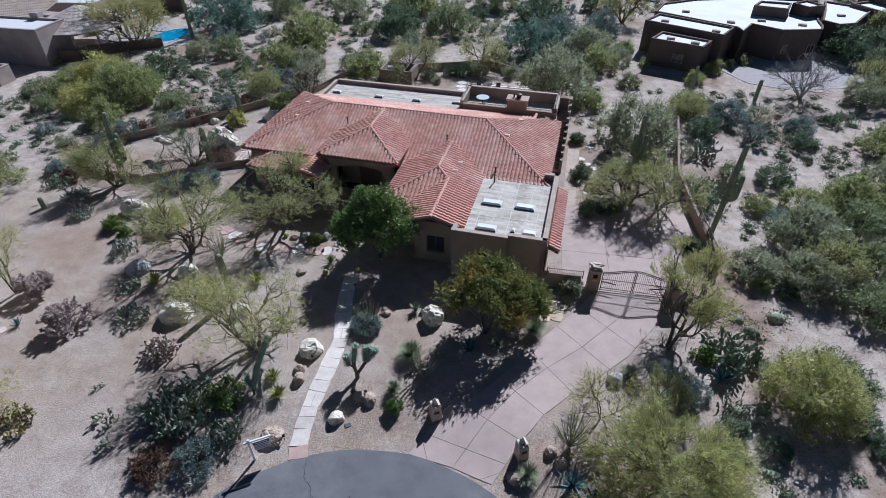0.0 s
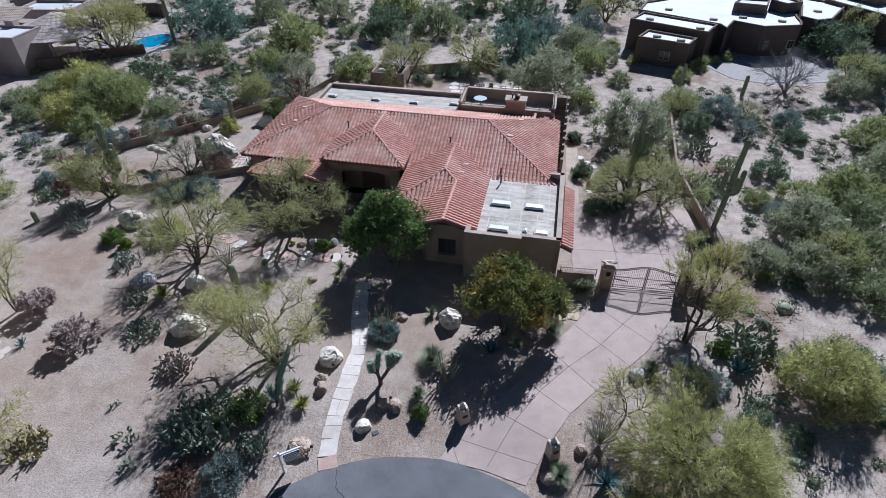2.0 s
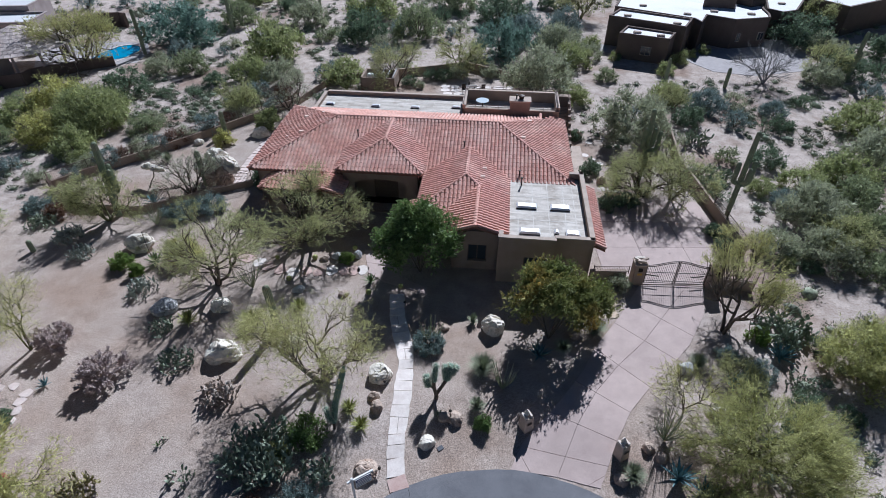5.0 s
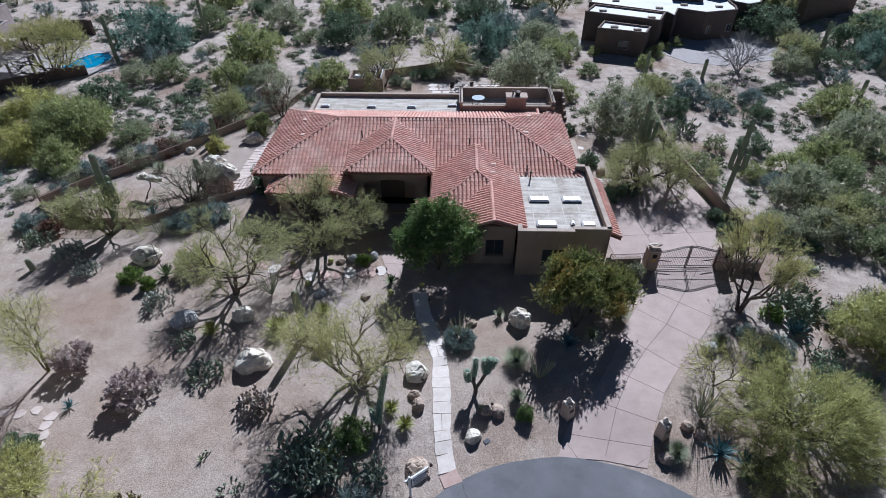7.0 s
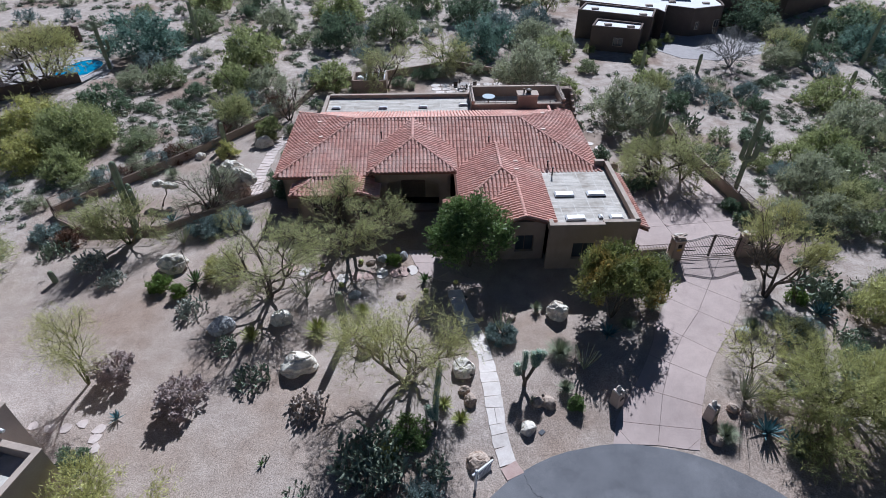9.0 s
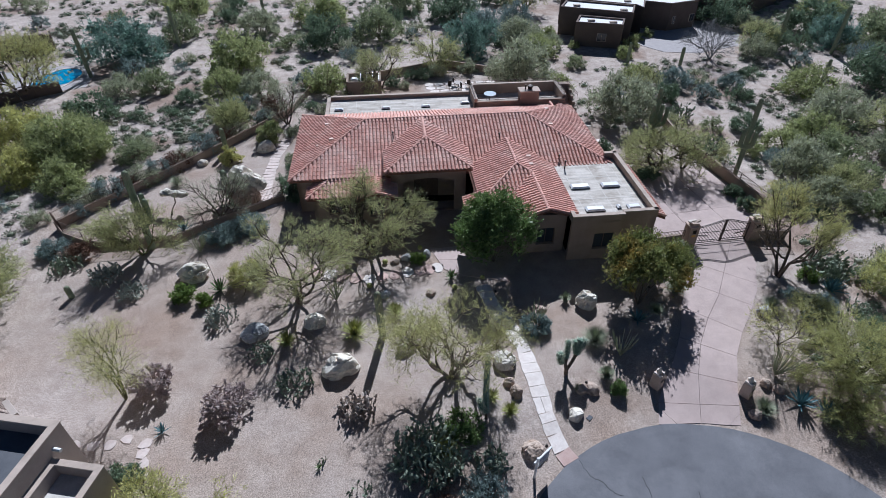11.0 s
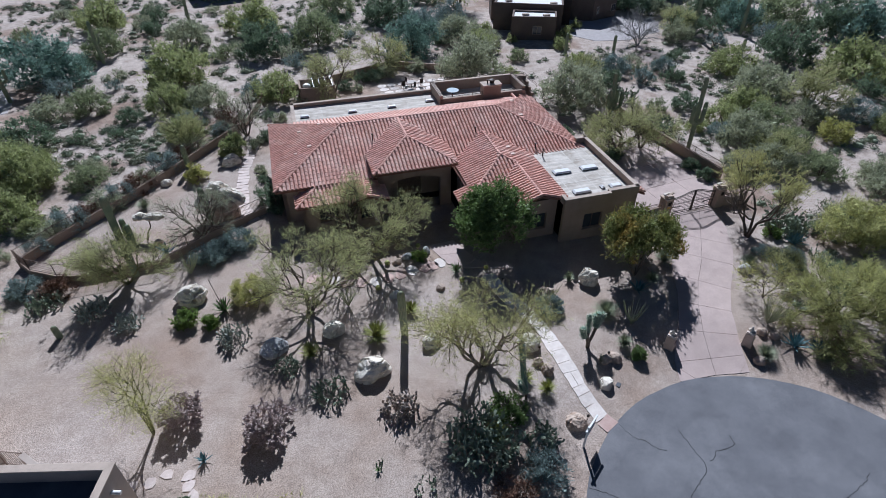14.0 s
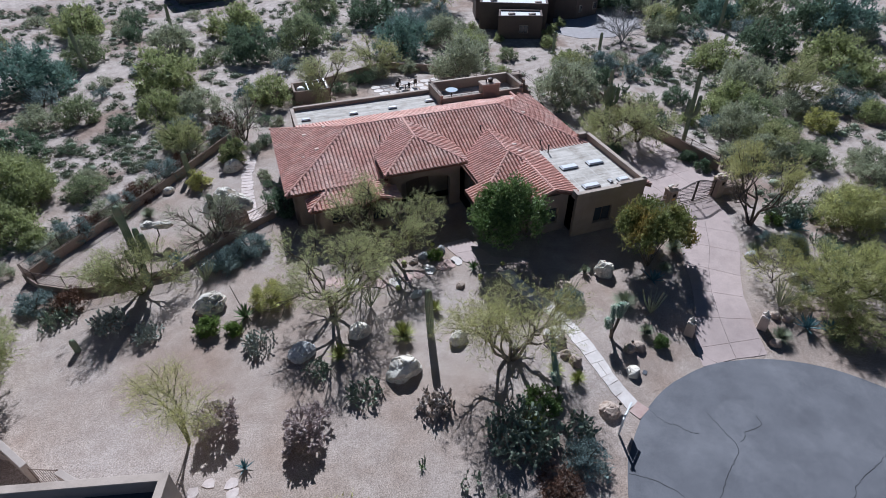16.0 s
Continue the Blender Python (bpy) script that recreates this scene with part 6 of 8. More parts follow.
fuzzy_cactus(-4.85, 19.85, [([(0, 0, 0), (0, 0.02, 0.35)], 0.22, False), ([(0, 0.02, 0.3), (-0.12, 0.08, 0.85), (-0.1, 0.12, 1.35)], 0.19, False), ([(-0.1, 0.12, 1.3), (-0.02, 0.25, 1.85), (0.06, 0.4, 2.4)], 0.14, True),
                            ([(0, 0.02, 0.3), (0.35, 0.1, 0.85), (0.6, 0.18, 1.3)], 0.18, False), ([(0.58, 0.18, 1.25), (0.75, 0.35, 1.75), (0.95, 0.45, 2.15)], 0.2, True), ([(0.58, 0.2, 1.3), (0.55, 0.4, 1.8), (0.62, 0.5, 2.1)], 0.16, True), ([(0.7, 0.25, 1.5), (1.02, 0.3, 1.75), (1.2, 0.36, 2.1)], 0.15, True),
                            ([(-0.12, 0.08, 0.85), (-0.38, 0.1, 1.05)], 0.14, False), ([(-0.38, 0.1, 1.0), (-0.5, 0.16, 1.4), (-0.46, 0.22, 1.8)], 0.17, True)],
             "branching cholla with pale-spined green arms by the path", 41)
fuzzy_cactus(-10.4, 18.7, [([(0, 0, 0), (0, 0.1, 0.5)], 0.14, False), ([(0, 0.1, 0.4), (0.2, 0.7, 1.3), (0.8, 1.9, 2.7)], 0.17, True), ([(0, 0.1, 0.5), (-0.25, 0.2, 0.9), (-0.3, 0.4, 1.4)], 0.13, True)],
             "upright cholla with pale-spined green arms", 42)

LEAF_ME = {}


def agave(x, y, size, material, label, seed, count=26):
    """A rosette of thick pointed leaves, each leaf a part."""
    rng = random.Random(seed)
    if material.name not in LEAF_ME:
        vs, fs = [], []
        n = 5
        for i in range(n + 1):
            k = i / n
            w = 0.085 * (1 - k) ** 0.6 * (0.75 + 0.9 * k * (1 - k) * 2)
            z = 0.28 * k * k * 0.4
            vs += [(-w, k, z + 0.02), (0, k, z - 0.015), (w, k, z + 0.02), (0, k, z + 0.012)]
        for i in range(n):
            a = 4 * i
            fs += [(a, a + 1, a + 5, a + 4), (a + 1, a + 2, a + 6, a + 5), (a + 2, a + 3, a + 7, a + 6), (a + 3, a, a + 4, a + 7)]
        me = raw("leaf", vs, fs)
        me.materials.append(material)
        LEAF_ME[material.name] = me
    t = empty("agave", Matrix.Translation((x, y, lift(x, y))))
    tagged(t, label, "agave")
    for k in range(count):
        el = 10 + 70 * (k / count) ** 0.9 + rng.uniform(-6, 6)
        o = new("leaf", LEAF_ME[material.name])
        o.parent = t
        sc = size * rng.uniform(0.85, 1.1)
        o.matrix_basis = Matrix.Translation((0, 0, 0.05)) @ Matrix.Rotation(k * 2.4 + rng.uniform(-0.2, 0.2), 4, "Z") @ Matrix.Rotation(radians(el), 4, "X") @ Matrix.Diagonal((sc, sc, sc, 1))


agave(-26.6, 23.9, 0.55, AGAVE_BLUE, "small blue agave rosette on gravel", 1, 20)
agave(-23.2, 34.3, 0.9, AGAVE_GREEN, "green agave rosette with a tall dry stalk beside it", 2, 26)
agave(6.2, 13.5, 0.95, AGAVE_BLUE, "blue agave clump at the driveway entrance", 3, 30)
agave(7.0, 12.6, 0.9, AGAVE_BLUE, "blue agave at the driveway entrance", 4, 28)
agave(-25.45, 42.6, 0.95, AGAVE_BLUE, "grey-green agave inside the courtyard fence", 5, 22)
agave(1.6, 21.9, 0.9, AGAVE_BLUE, "blue-green agave under the evergreen tree", 6, 26)
agave(-8.0, 30.0, 0.7, AGAVE_GREEN, "green agave by the front path", 8, 24)
agave(-19.3, 19.0, 0.35, AGAVE_GREEN, "tiny agave on open gravel", 9, 14)
agave(15.7, 19.7, 1.0, AGAVE_BLUE, "dark blue agave beside the prickly pear", 11, 34)
agave(21.5, 29.4, 1.0, AGAVE_BLUE, "grey-blue agave in brush beyond the boundary wall", 12, 26)
agave(11.8, 18.2, 0.8, AGAVE_BLUE, "blue agave under driveway trees", 10, 24)


def blades(name, x, y, radius, height, n, material, label, seed, width=0.022, upright=0.5, category="desert plant"):
    """A tuft of stiff narrow blades from one root."""
    rng = np.random.default_rng(seed)
    t = empty(name, Matrix.Translation((x, y, lift(x, y))))
    tagged(t, label, category)
    d = rng.normal(size=(n, 3))
    d[:, 2] = np.abs(d[:, 2]) + upright
    d /= np.linalg.norm(d, axis=1, keepdims=True)
    side = np.cross(d, [0, 0, 1.0])
    side /= np.maximum(np.linalg.norm(side, axis=1, keepdims=True), 1e-6)
    ln = rng.uniform(0.75, 1.05, (n, 1))
    tip = d * ln * np.array([radius, radius, height])
    mid = tip * 0.55 + np.array([0, 0, 0.06])
    base = rng.normal(size=(n, 3)) * np.array([0.04, 0.04, 0.02]) + np.array([0, 0, 0.06])
    w = width * rng.uniform(0.7, 1.2, (n, 1))
    v = np.stack([base - side * w, base + side * w, mid + side * w * 0.8, mid - side * w * 0.8, tip], 1).reshape(-1, 3)
    q = np.arange(n) * 5
    f = np.concatenate([np.stack([q, q + 1, q + 2], 1), np.stack([q, q + 2, q + 3], 1), np.stack([q + 3, q + 2, q + 4], 1)])
    tagged(link_data("blade_tuft", leaf_mesh("blade_tuft", v, f), material, t), kind="stuff")


blades("yucca", -15.6, 27.1, 1.19, 1.26, 260, BLADE_YELLOW, "yellow-green yucca tuft on gravel", 1, 0.034)
blades("yucca", -19.6, 27.8, 0.94, 1.16, 150, BLADE_YELLOW, "yellow-green yucca in tree shade", 2, 0.034)
blades("desert_spoon", -1.95, 21.35, 1.25, 1.2, 840, BLADE_GREY, "large grey-green desert spoon tuft", 3, 0.011)
blades("desert_spoon", 4.1, 14.0, 0.9, 0.95, 640, BLADE_GREY, "grey-green desert spoon beside the pillar", 4, 0.011)
blades("desert_spoon", 5.6, 23.3, 1.1, 1.25, 760, BLADE_GREY, "blue-grey desert spoon at the driveway edge", 5, 0.011)
blades("yucca", -9.05, 18.6, 0.75, 0.83, 120, BLADE_YELLOW, "small yellow-tipped yucca on gravel", 6, 0.034)
blades("yucca", -9.6, 19.8, 0.75, 0.77, 110, BLADE_YELLOW, "small yellow-tipped yucca on gravel", 7, 0.034)
blades("desert_spoon", -2.75, 18.9, 0.65, 0.85, 440, BLADE_GREY, "small grey-green grass tuft", 8, 0.016)
blades("yucca", -12.7, 28.0, 0.88, 0.99, 140, BLADE_YELLOW, "yellow-green yucca beside the saguaro", 9, 0.034)
blades("desert_spoon", 3.2, 22.2, 0.8, 0.8, 440, BLADE_GREY, "grey-green tuft in tree shade", 10, 0.011)
blades("yucca", -1.77, 25.2, 0.56, 0.9, 90, BLADE_GREY, "small yucca in the shade of the house", 11, 0.034)
blades("desert_spoon", 10.6, 19.9, 0.9, 0.9, 520, BLADE_GREY, "dark tuft beside the driveway curb", 12, 0.011)
blades("yucca", -4.9, 18.6, 0.4, 0.8, 80, BLADE_GREY, "thin grey tuft at the foot of the cholla", 13, 0.014)
blades("desert_spoon", -13.1, 17.7, 0.9, 0.9, 480, BLADE_YELLOW, "yellow-green tuft under the palo verde", 14, 0.011)
blades("desert_spoon", -23.4, 40.2, 0.9, 1.1, 240, BLADE_GREY, "sparse pale ocotillo-like tuft by the fence", 15, 0.012)
blades("desert_spoon", -26.0, 49.9, 0.95, 1.05, 420, BLADE_GREY, "grey-green desert spoon tuft inside the courtyard wall", 17, 0.016)
blades("yucca", -15.4, 55.6, 0.9, 1.3, 90, BLADE_GREY, "stiff grey-green yucca behind the courtyard boulder", 18, 0.03)
blades("desert_spoon", 6.7, 12.0, 0.8, 0.9, 480, BLADE_GREY, "grey-green tuft at the street edge", 16, 0.011)


def ocotillo(x, y, height, count, label, seed):
    """Long thin wands from one root."""
    rng = random.Random(seed)
    t = empty("ocotillo", Matrix.Translation((x, y, lift(x, y))))
    tagged(t, label, "desert plant")
    for k in range(count):
        s = Soup()
        a, r = rng.uniform(0, 6.28), rng.uniform(0.15, 0.5) * height
        e = Vector((math.cos(a) * r, math.sin(a) * r, height * rng.uniform(0.75, 1.05)))
        s.tube([Vector((0, 0, 0)), e * 0.5 + Vector((math.cos(a), math.sin(a), 0)) * 0.08, e], [0.022, 0.017, 0.008], 5)
        link_data("wand", s.mesh("wand"), L_GREY, t)


ocotillo(6.4, 15.5, 2.3, 34, "grey ocotillo wands beside the driveway", 1)
ocotillo(-1.1, 19.9, 1.7, 26, "thin ocotillo wands on gravel", 2)
ocotillo(-4.6, 24.0, 1.7, 22, "bare ocotillo wands behind the sage mound", 3)
ocotillo(-16.0, 30.6, 2.2, 26, "bare dark ocotillo in the front garden", 4)
ocotillo(-24.35, 39.3, 1.8, 26, "pale ocotillo beside the fence", 5)
ocotillo(-10.6, 22.4, 2.0, 16, "ocotillo wands beneath the palo verde", 6)


def dry_stalk():
    t = empty("agave_stalk", Matrix.Translation((-23.0, 33.7, 0)))
    tagged(t, "tall dry agave flower stalk leaning over gravel", "desert plant")
    s = Soup()
    s.tube([(0, 0, 0), (-0.3, 0.5, 1.2), (-0.5, 1.0, 2.6)], [0.03, 0.025, 0.02], 6)
    link_data("stalk", s.mesh("stalk"), BARK, t)


dry_stalk()


def barrel_cactus(x, y, r, label):
    t = empty("barrel_cactus", Matrix.Translation((x, y, lift(x, y))))
    tagged(t, label, "cactus", "golden barrels by the path")
    s = Soup()
    s.tube([(0, 0, 0), (0, 0, r * 0.5), (0, 0, r * 1.1), (0, 0, r * 1.5), (0, 0, r * 1.65)], [r * 0.7, r, r * 0.97, r * 0.6, r * 0.15], 20, 0.14)
    link_data("body", s.mesh("body"), BLADE_YELLOW, t)


for bx, by, br in ((-11.9, 33.2, 0.2), (-13.6, 31.1, 0.2), (-6.0, 29.2, 0.17), (-9.0, 33.9, 0.18), (-14.6, 33.6, 0.16), (-8.2, 28.9, 0.2)):
    barrel_cactus(bx, by, br, "small golden barrel cactus on gravel")


# ---- boulders ----
def boulder(x, y, sx, sy, sz, material, label, seed, z=None, hollow=0.0, turn=0.0, name="boulder"):
    bm = bmesh.new()
    bmesh.ops.create_icosphere(bm, subdivisions=5 if max(sx, sy) > 0.55 else 4, radius=1.0)
    o = Vector((seed * 7.3, seed * 3.1, seed * 1.7))
    rng = random.Random(seed)
    cuts = [(Vector((rng.gauss(0, 1), rng.gauss(0, 1), rng.gauss(0, 0.8))).normalized(), rng.uniform(0.72, 0.95)) for i in range(15)]
    for v in bm.verts:
        d = v.co.normalized()
        k = 1 + 0.2 * noise.noise(d * 1.3 + o)
        for nrm, lim in cuts:
            h = d.dot(nrm)
            if h * k > lim:
                k = lim / h + 0.08 * (k - lim / h)
        warp = d + 0.3 * Vector((noise.noise(d * 1.6 + o), noise.noise(d * 1.6 - o), noise.noise(d * 1.6 + o * 2)))
        k -= 0.14 * max(0.0, 1 - abs(noise.noise(warp * 1.25 + o)) / 0.09)
        k += 0.07 * noise.noise(Vector((warp.x * 3, warp.y * 3, warp.z * 5)) + o) + 0.02 * noise.noise(d * 11 + o)
        if hollow:
            k -= hollow * max(0.0, noise.noise(d * 1.9 - o) - 0.1) * 2.2
        v.co = Vector((d.x * sx * k, d.y * sy * k, max(d.z * sz * k, -0.3 * sz))) * 1.18
    ob = link_mesh(name, bm, material)
    ob.matrix_world = Matrix.Translation((x, y, (lift(x, y) if z is None else z) + 0.25 * sz)) @ Matrix.Rotation(radians(turn), 4, "Z")
    tagged(ob, label, "boulder")
    return ob


boulder(-16.9, 24.7, 0.95, 0.75, 0.78, BOULDER, "large cream boulder with furrowed face on gravel", 1)
boulder(-24.8, 36.5, 1.0, 0.75, 0.8, BOULDER, "cream boulder pierced by dark holes", 2, hollow=0.8)
boulder(-17.7, 28.9, 0.64, 0.52, 0.58, BOULDER, "pale rounded boulder in branch shade", 3)
boulder(-21.4, 29.3, 0.78, 0.64, 0.58, BOULDER_GREY, "blue-grey banded boulder on gravel", 4)
boulder(-7.8, 21.8, 0.65, 0.6, 0.55, BOULDER, "cream boulder beside the flagstone path", 5)
boulder(-8.25, 20.35, 0.32, 0.28, 0.3, BOULDER_BROWN, "brown weathered rock near the path", 6)
boulder(-8.15, 19.65, 0.32, 0.38, 0.34, BOULDER_BROWN, "brown weathered rock near the path", 7)
boulder(-0.66, 24.45, 0.66, 0.58, 0.8, BOULDER, "cream boulder with dark hollows at shadow edge", 8, hollow=0.3)
boulder(-5.7, 17.3, 0.42, 0.36, 0.36, BOULDER, "white rock on gravel beside the path", 9)
boulder(-4.6, 18.6, 0.34, 0.3, 0.3, BOULDER_BROWN, "brown rock at the foot of the cholla", 10)
boulder(-4.0, 18.4, 0.36, 0.42, 0.3, BOULDER_BROWN, "pale brown rock at the foot of the cholla", 11)
boulder(-12.9, 25.0, 0.6, 0.5, 0.5, BOULDER, "cream boulder under the palo verde", 12)
boulder(-8.9, 16.2, 0.6, 0.5, 0.36, BOULDER_BROWN, "low grey-brown rock beside the sign", 13)
boulder(3.5, 13.9, 0.36, 0.32, 0.34, BOULDER_BROWN, "pale rock beside the entrance pillar", 14)
boulder(4.3, 23.1, 0.36, 0.28, 0.22, BOULDER_BROWN, "brown rock in the gravel by the driveway", 15)
boulder(9.7, 19.6, 0.4, 0.4, 0.4, BOULDER_GREY, "grey rock at the driveway edge", 16)
boulder(5.4, 15.2, 0.3, 0.25, 0.28, BOULDER_BROWN, "dark brown rock beside ocotillo", 17)
boulder(5.8, 14.6, 0.28, 0.3, 0.28, BOULDER_BROWN, "dark brown rock beside ocotillo", 18)
boulder(-21.15, 45.2, 0.7, 0.55, 1.1, BOULDER_BROWN, "brown base rock under pale boulders in the courtyard", 19)
boulder(-20.05, 45.1, 0.72, 0.55, 1.1, BOULDER_BROWN, "brown base rock under pale boulders in the courtyard", 37)
boulder(-21.5, 45.7, 0.85, 0.7, 0.9, BOULDER, "cream fluted boulder heaped on brown rocks", 20, z=1.0, hollow=0.25)
boulder(-20.55, 46.1, 1.0, 0.8, 1.2, BOULDER, "largest cream boulder of the courtyard heap", 36, z=1.2, hollow=0.2)
boulder(-19.6, 45.6, 0.82, 0.7, 0.9, BOULDER, "cream fluted boulder heaped on brown rocks", 38, z=1.0, hollow=0.2)
boulder(-18.0, 53.9, 0.85, 0.6, 0.6, BOULDER, "cream boulder at the courtyard wall", 52)
boulder(-23.8, 53.0, 0.42, 0.34, 0.42, BOULDER, "small cream rock in the courtyard", 22)
boulder(-25.8, 44.2, 0.0 + 0.35, 0.3, 0.25, BOULDER_BROWN, "small dark rock in the courtyard", 23)
boulder(12.6, 40.2, 0.4, 0.35, 0.45, BOULDER_BROWN, "brown rock beside the side walkway", 24)
boulder(13.4, 48.6, 0.35, 0.35, 0.6, BOULDER_BROWN, "upright brown rock behind the house", 25)
boulder(-10.3, 33.1, 0.35, 0.3, 0.32, BOULDER_GREY, "grey rock near the porch", 26)
boulder(-11.2, 33.0, 0.35, 0.25, 0.22, BOULDER_BROWN, "reddish rock near the porch", 27)
boulder(-8.8, 33.0, 0.28, 0.28, 0.32, BOULDER_GREY, "dark upright rock near the porch", 28)
boulder(-12.9, 29.9, 0.4, 0.3, 0.25, BOULDER_GREY, "grey rock in dappled shade", 29)
boulder(-9.9, 29.0, 0.3, 0.28, 0.22, BOULDER_BROWN, "small brown rock on gravel", 30)
boulder(-3.6, 24.9, 0.25, 0.2, 0.2, BOULDER_BROWN, "small pale rock at shadow edge", 31)
boulder(-5.0, 25.0, 0.22, 0.2, 0.2, BOULDER_BROWN, "small pale rock at shadow edge", 32)
boulder(10.0, 16.6, 0.55, 0.3, 0.4, BOULDER, "pale rock among driveway shrubs", 33)
boulder(12.0, 16.9, 0.3, 0.3, 0.3, BOULDER, "pale rock among driveway shrubs", 34)


def rock_on_stand():
    """A hollow pale rock shown on a crooked stand in the courtyard."""
    t = empty("rock_sculpture", Matrix.Translation((-25.9, 45.9, 0)) @ Matrix.Rotation(radians(-30), 4, "Z"))
    tagged(t, "pale twin-capped hollow rock displayed on a crooked stand", "sculpture")
    s = Soup()
    s.tube([(-0.1, -0.9, 0), (-0.05, -0.6, 0.45), (0.2, -0.35, 0.9), (0.05, -0.05, 1.5)], [0.08, 0.045, 0.045, 0.06], 7)
    link_data("stand", s.mesh("stand"), BARK, t)
    for x, sx, k in ((-0.55, 0.62, 35), (0.55, 0.72, 39)):
        r = boulder(x, 0, sx, 0.4, 0.3, BOULDER, "", k, z=1.45, hollow=0.25, name="rock")
        del r["category"]
        r.parent = t


rock_on_stand()


# ---- walls, fences, gate ----
def low_wall(name, pts, z1, thick, material, label, cap=None):
    """A freestanding wall along a line of (x, y), each stretch a box butted to the next."""
    w = bmesh.new()
    for (x0, y0), (x1, y1) in zip(pts, pts[1:]):
        d = Vector((x1 - x0, y1 - y0))
        m = Matrix.Translation((x0, y0, 0)) @ Matrix.Rotation(math.atan2(d.y, d.x), 4, "Z")
        box(w, (-thick / 2 + 0.002, -thick / 2, -0.5), (d.length - thick / 2, thick / 2, z1), m, bevel=0.015)
    ob = link_mesh(name, w, material)
    tagged(ob, label, "wall", kind="structure")
    return ob


def fence(pts, z0, z1, label, spacing=0.11, post_gap=2.4):
    """A metal picket fence along (x, y) points: rails, posts and pickets as parts."""
    t = empty("fence")
    tagged(t, label, "fence")
    for (x0, y0), (x1, y1) in zip(pts, pts[1:]):
        a, b = Vector((x0, y0, 0)), Vector((x1, y1, 0))
        ln = (b - a).length
        s = Soup()
        for z in (z0 + 0.08, z1 - 0.05):
            s.tube([a + Vector((0, 0, z)), b + Vector((0, 0, z))], [0.022, 0.022], 4)
        link_data("rail", s.mesh("rail"), RUST_METAL, t)
        n = max(1, round(ln / post_gap))
        for i in range(n + 1):
            p = a.lerp(b, i / n)
            s = Soup()
            s.tube([p + Vector((0, 0, z0 - 0.1)), p + Vector((0, 0, z1 + 0.04))], [0.035, 0.035], 4)
            link_data("post", s.mesh("post"), RUST_METAL, t)
        s = Soup()
        k = round(ln / spacing)
        for i in range(1, k):
            p = a.lerp(b, i / k)
            s.tube([p + Vector((0, 0, z0 + 0.05)), p + Vector((0, 0, z1))], [0.011, 0.011], 4)
        tagged(link_data("picket_panel", s.mesh("picket_panel"), RUST_METAL, t), kind="stuff")
    return t


COURT = [(-17.6, 44.2), (-21.8, 43.0), (-26.0, 41.3), (-30.9, 42.4), (-32.4, 43.2), (-34.0, 44.8), (-34.6, 46.1)]
low_wall("courtyard_wall", COURT[:4], 0.55, 0.16, STUCCO, "low tan stucco wall under the courtyard fence")
low_wall("courtyard_wall", COURT[3:], 0.5, 0.16, STUCCO, "low tan stucco wall under the courtyard fence")
fence(COURT, 0.5, 1.55, "brown iron picket fence on the low courtyard wall")
BACK = [(-34.7, 46.2), (-32.2, 48.2), (-27.9, 51.0), (-22.6, 54.9), (-18.2, 58.4), (-14.5, 61.4), (-11.6, 66.4)]
low_wall("back_wall", BACK, 0.75, 0.16, STUCCO, "tan stucco wall behind the courtyard")
fence(BACK[:6], 0.72, 1.6, "brown iron fence on top of the back wall", 0.14)
low_wall("back_wall", [(-11.5, 66.8), (-2.0, 68.2), (6.0, 69.2), (14.0, 62.0)], 0.9, 0.25, STUCCO, "tan stucco wall behind the back garden")
low_wall("side_wall", [(19.0, 28.9), (19.4, 32.2), (19.8, 35.5), (20.5, 41.5), (24.2, 52.6)], 1.0, 0.2, STUCCO, "tan stucco boundary wall beside the parking court")
fence([(19.0, 28.9), (19.4, 32.2), (19.65, 34.4)], 0.95, 1.6, "thin brown iron fence topping the boundary wall")
fence([(15.42, 26.1), (17.5, 25.3)], 0.75, 1.65, "brown iron picket fence on the low wall beside the gate")
low_wall("gate_wall", [(15.42, 26.1), (17.6, 25.26)], 0.8, 0.25, STUCCO, "low stucco wall beside the driveway gate")
low_wall("gate_wall", [(6.9, 27.7), (9.3, 27.3)], 1.2, 0.25, STUCCO, "stucco wall between garage and gate pillar")
fence([(6.9, 27.5), (9.2, 27.1)], 1.2, 1.75, "short iron fence topping the gate wall")


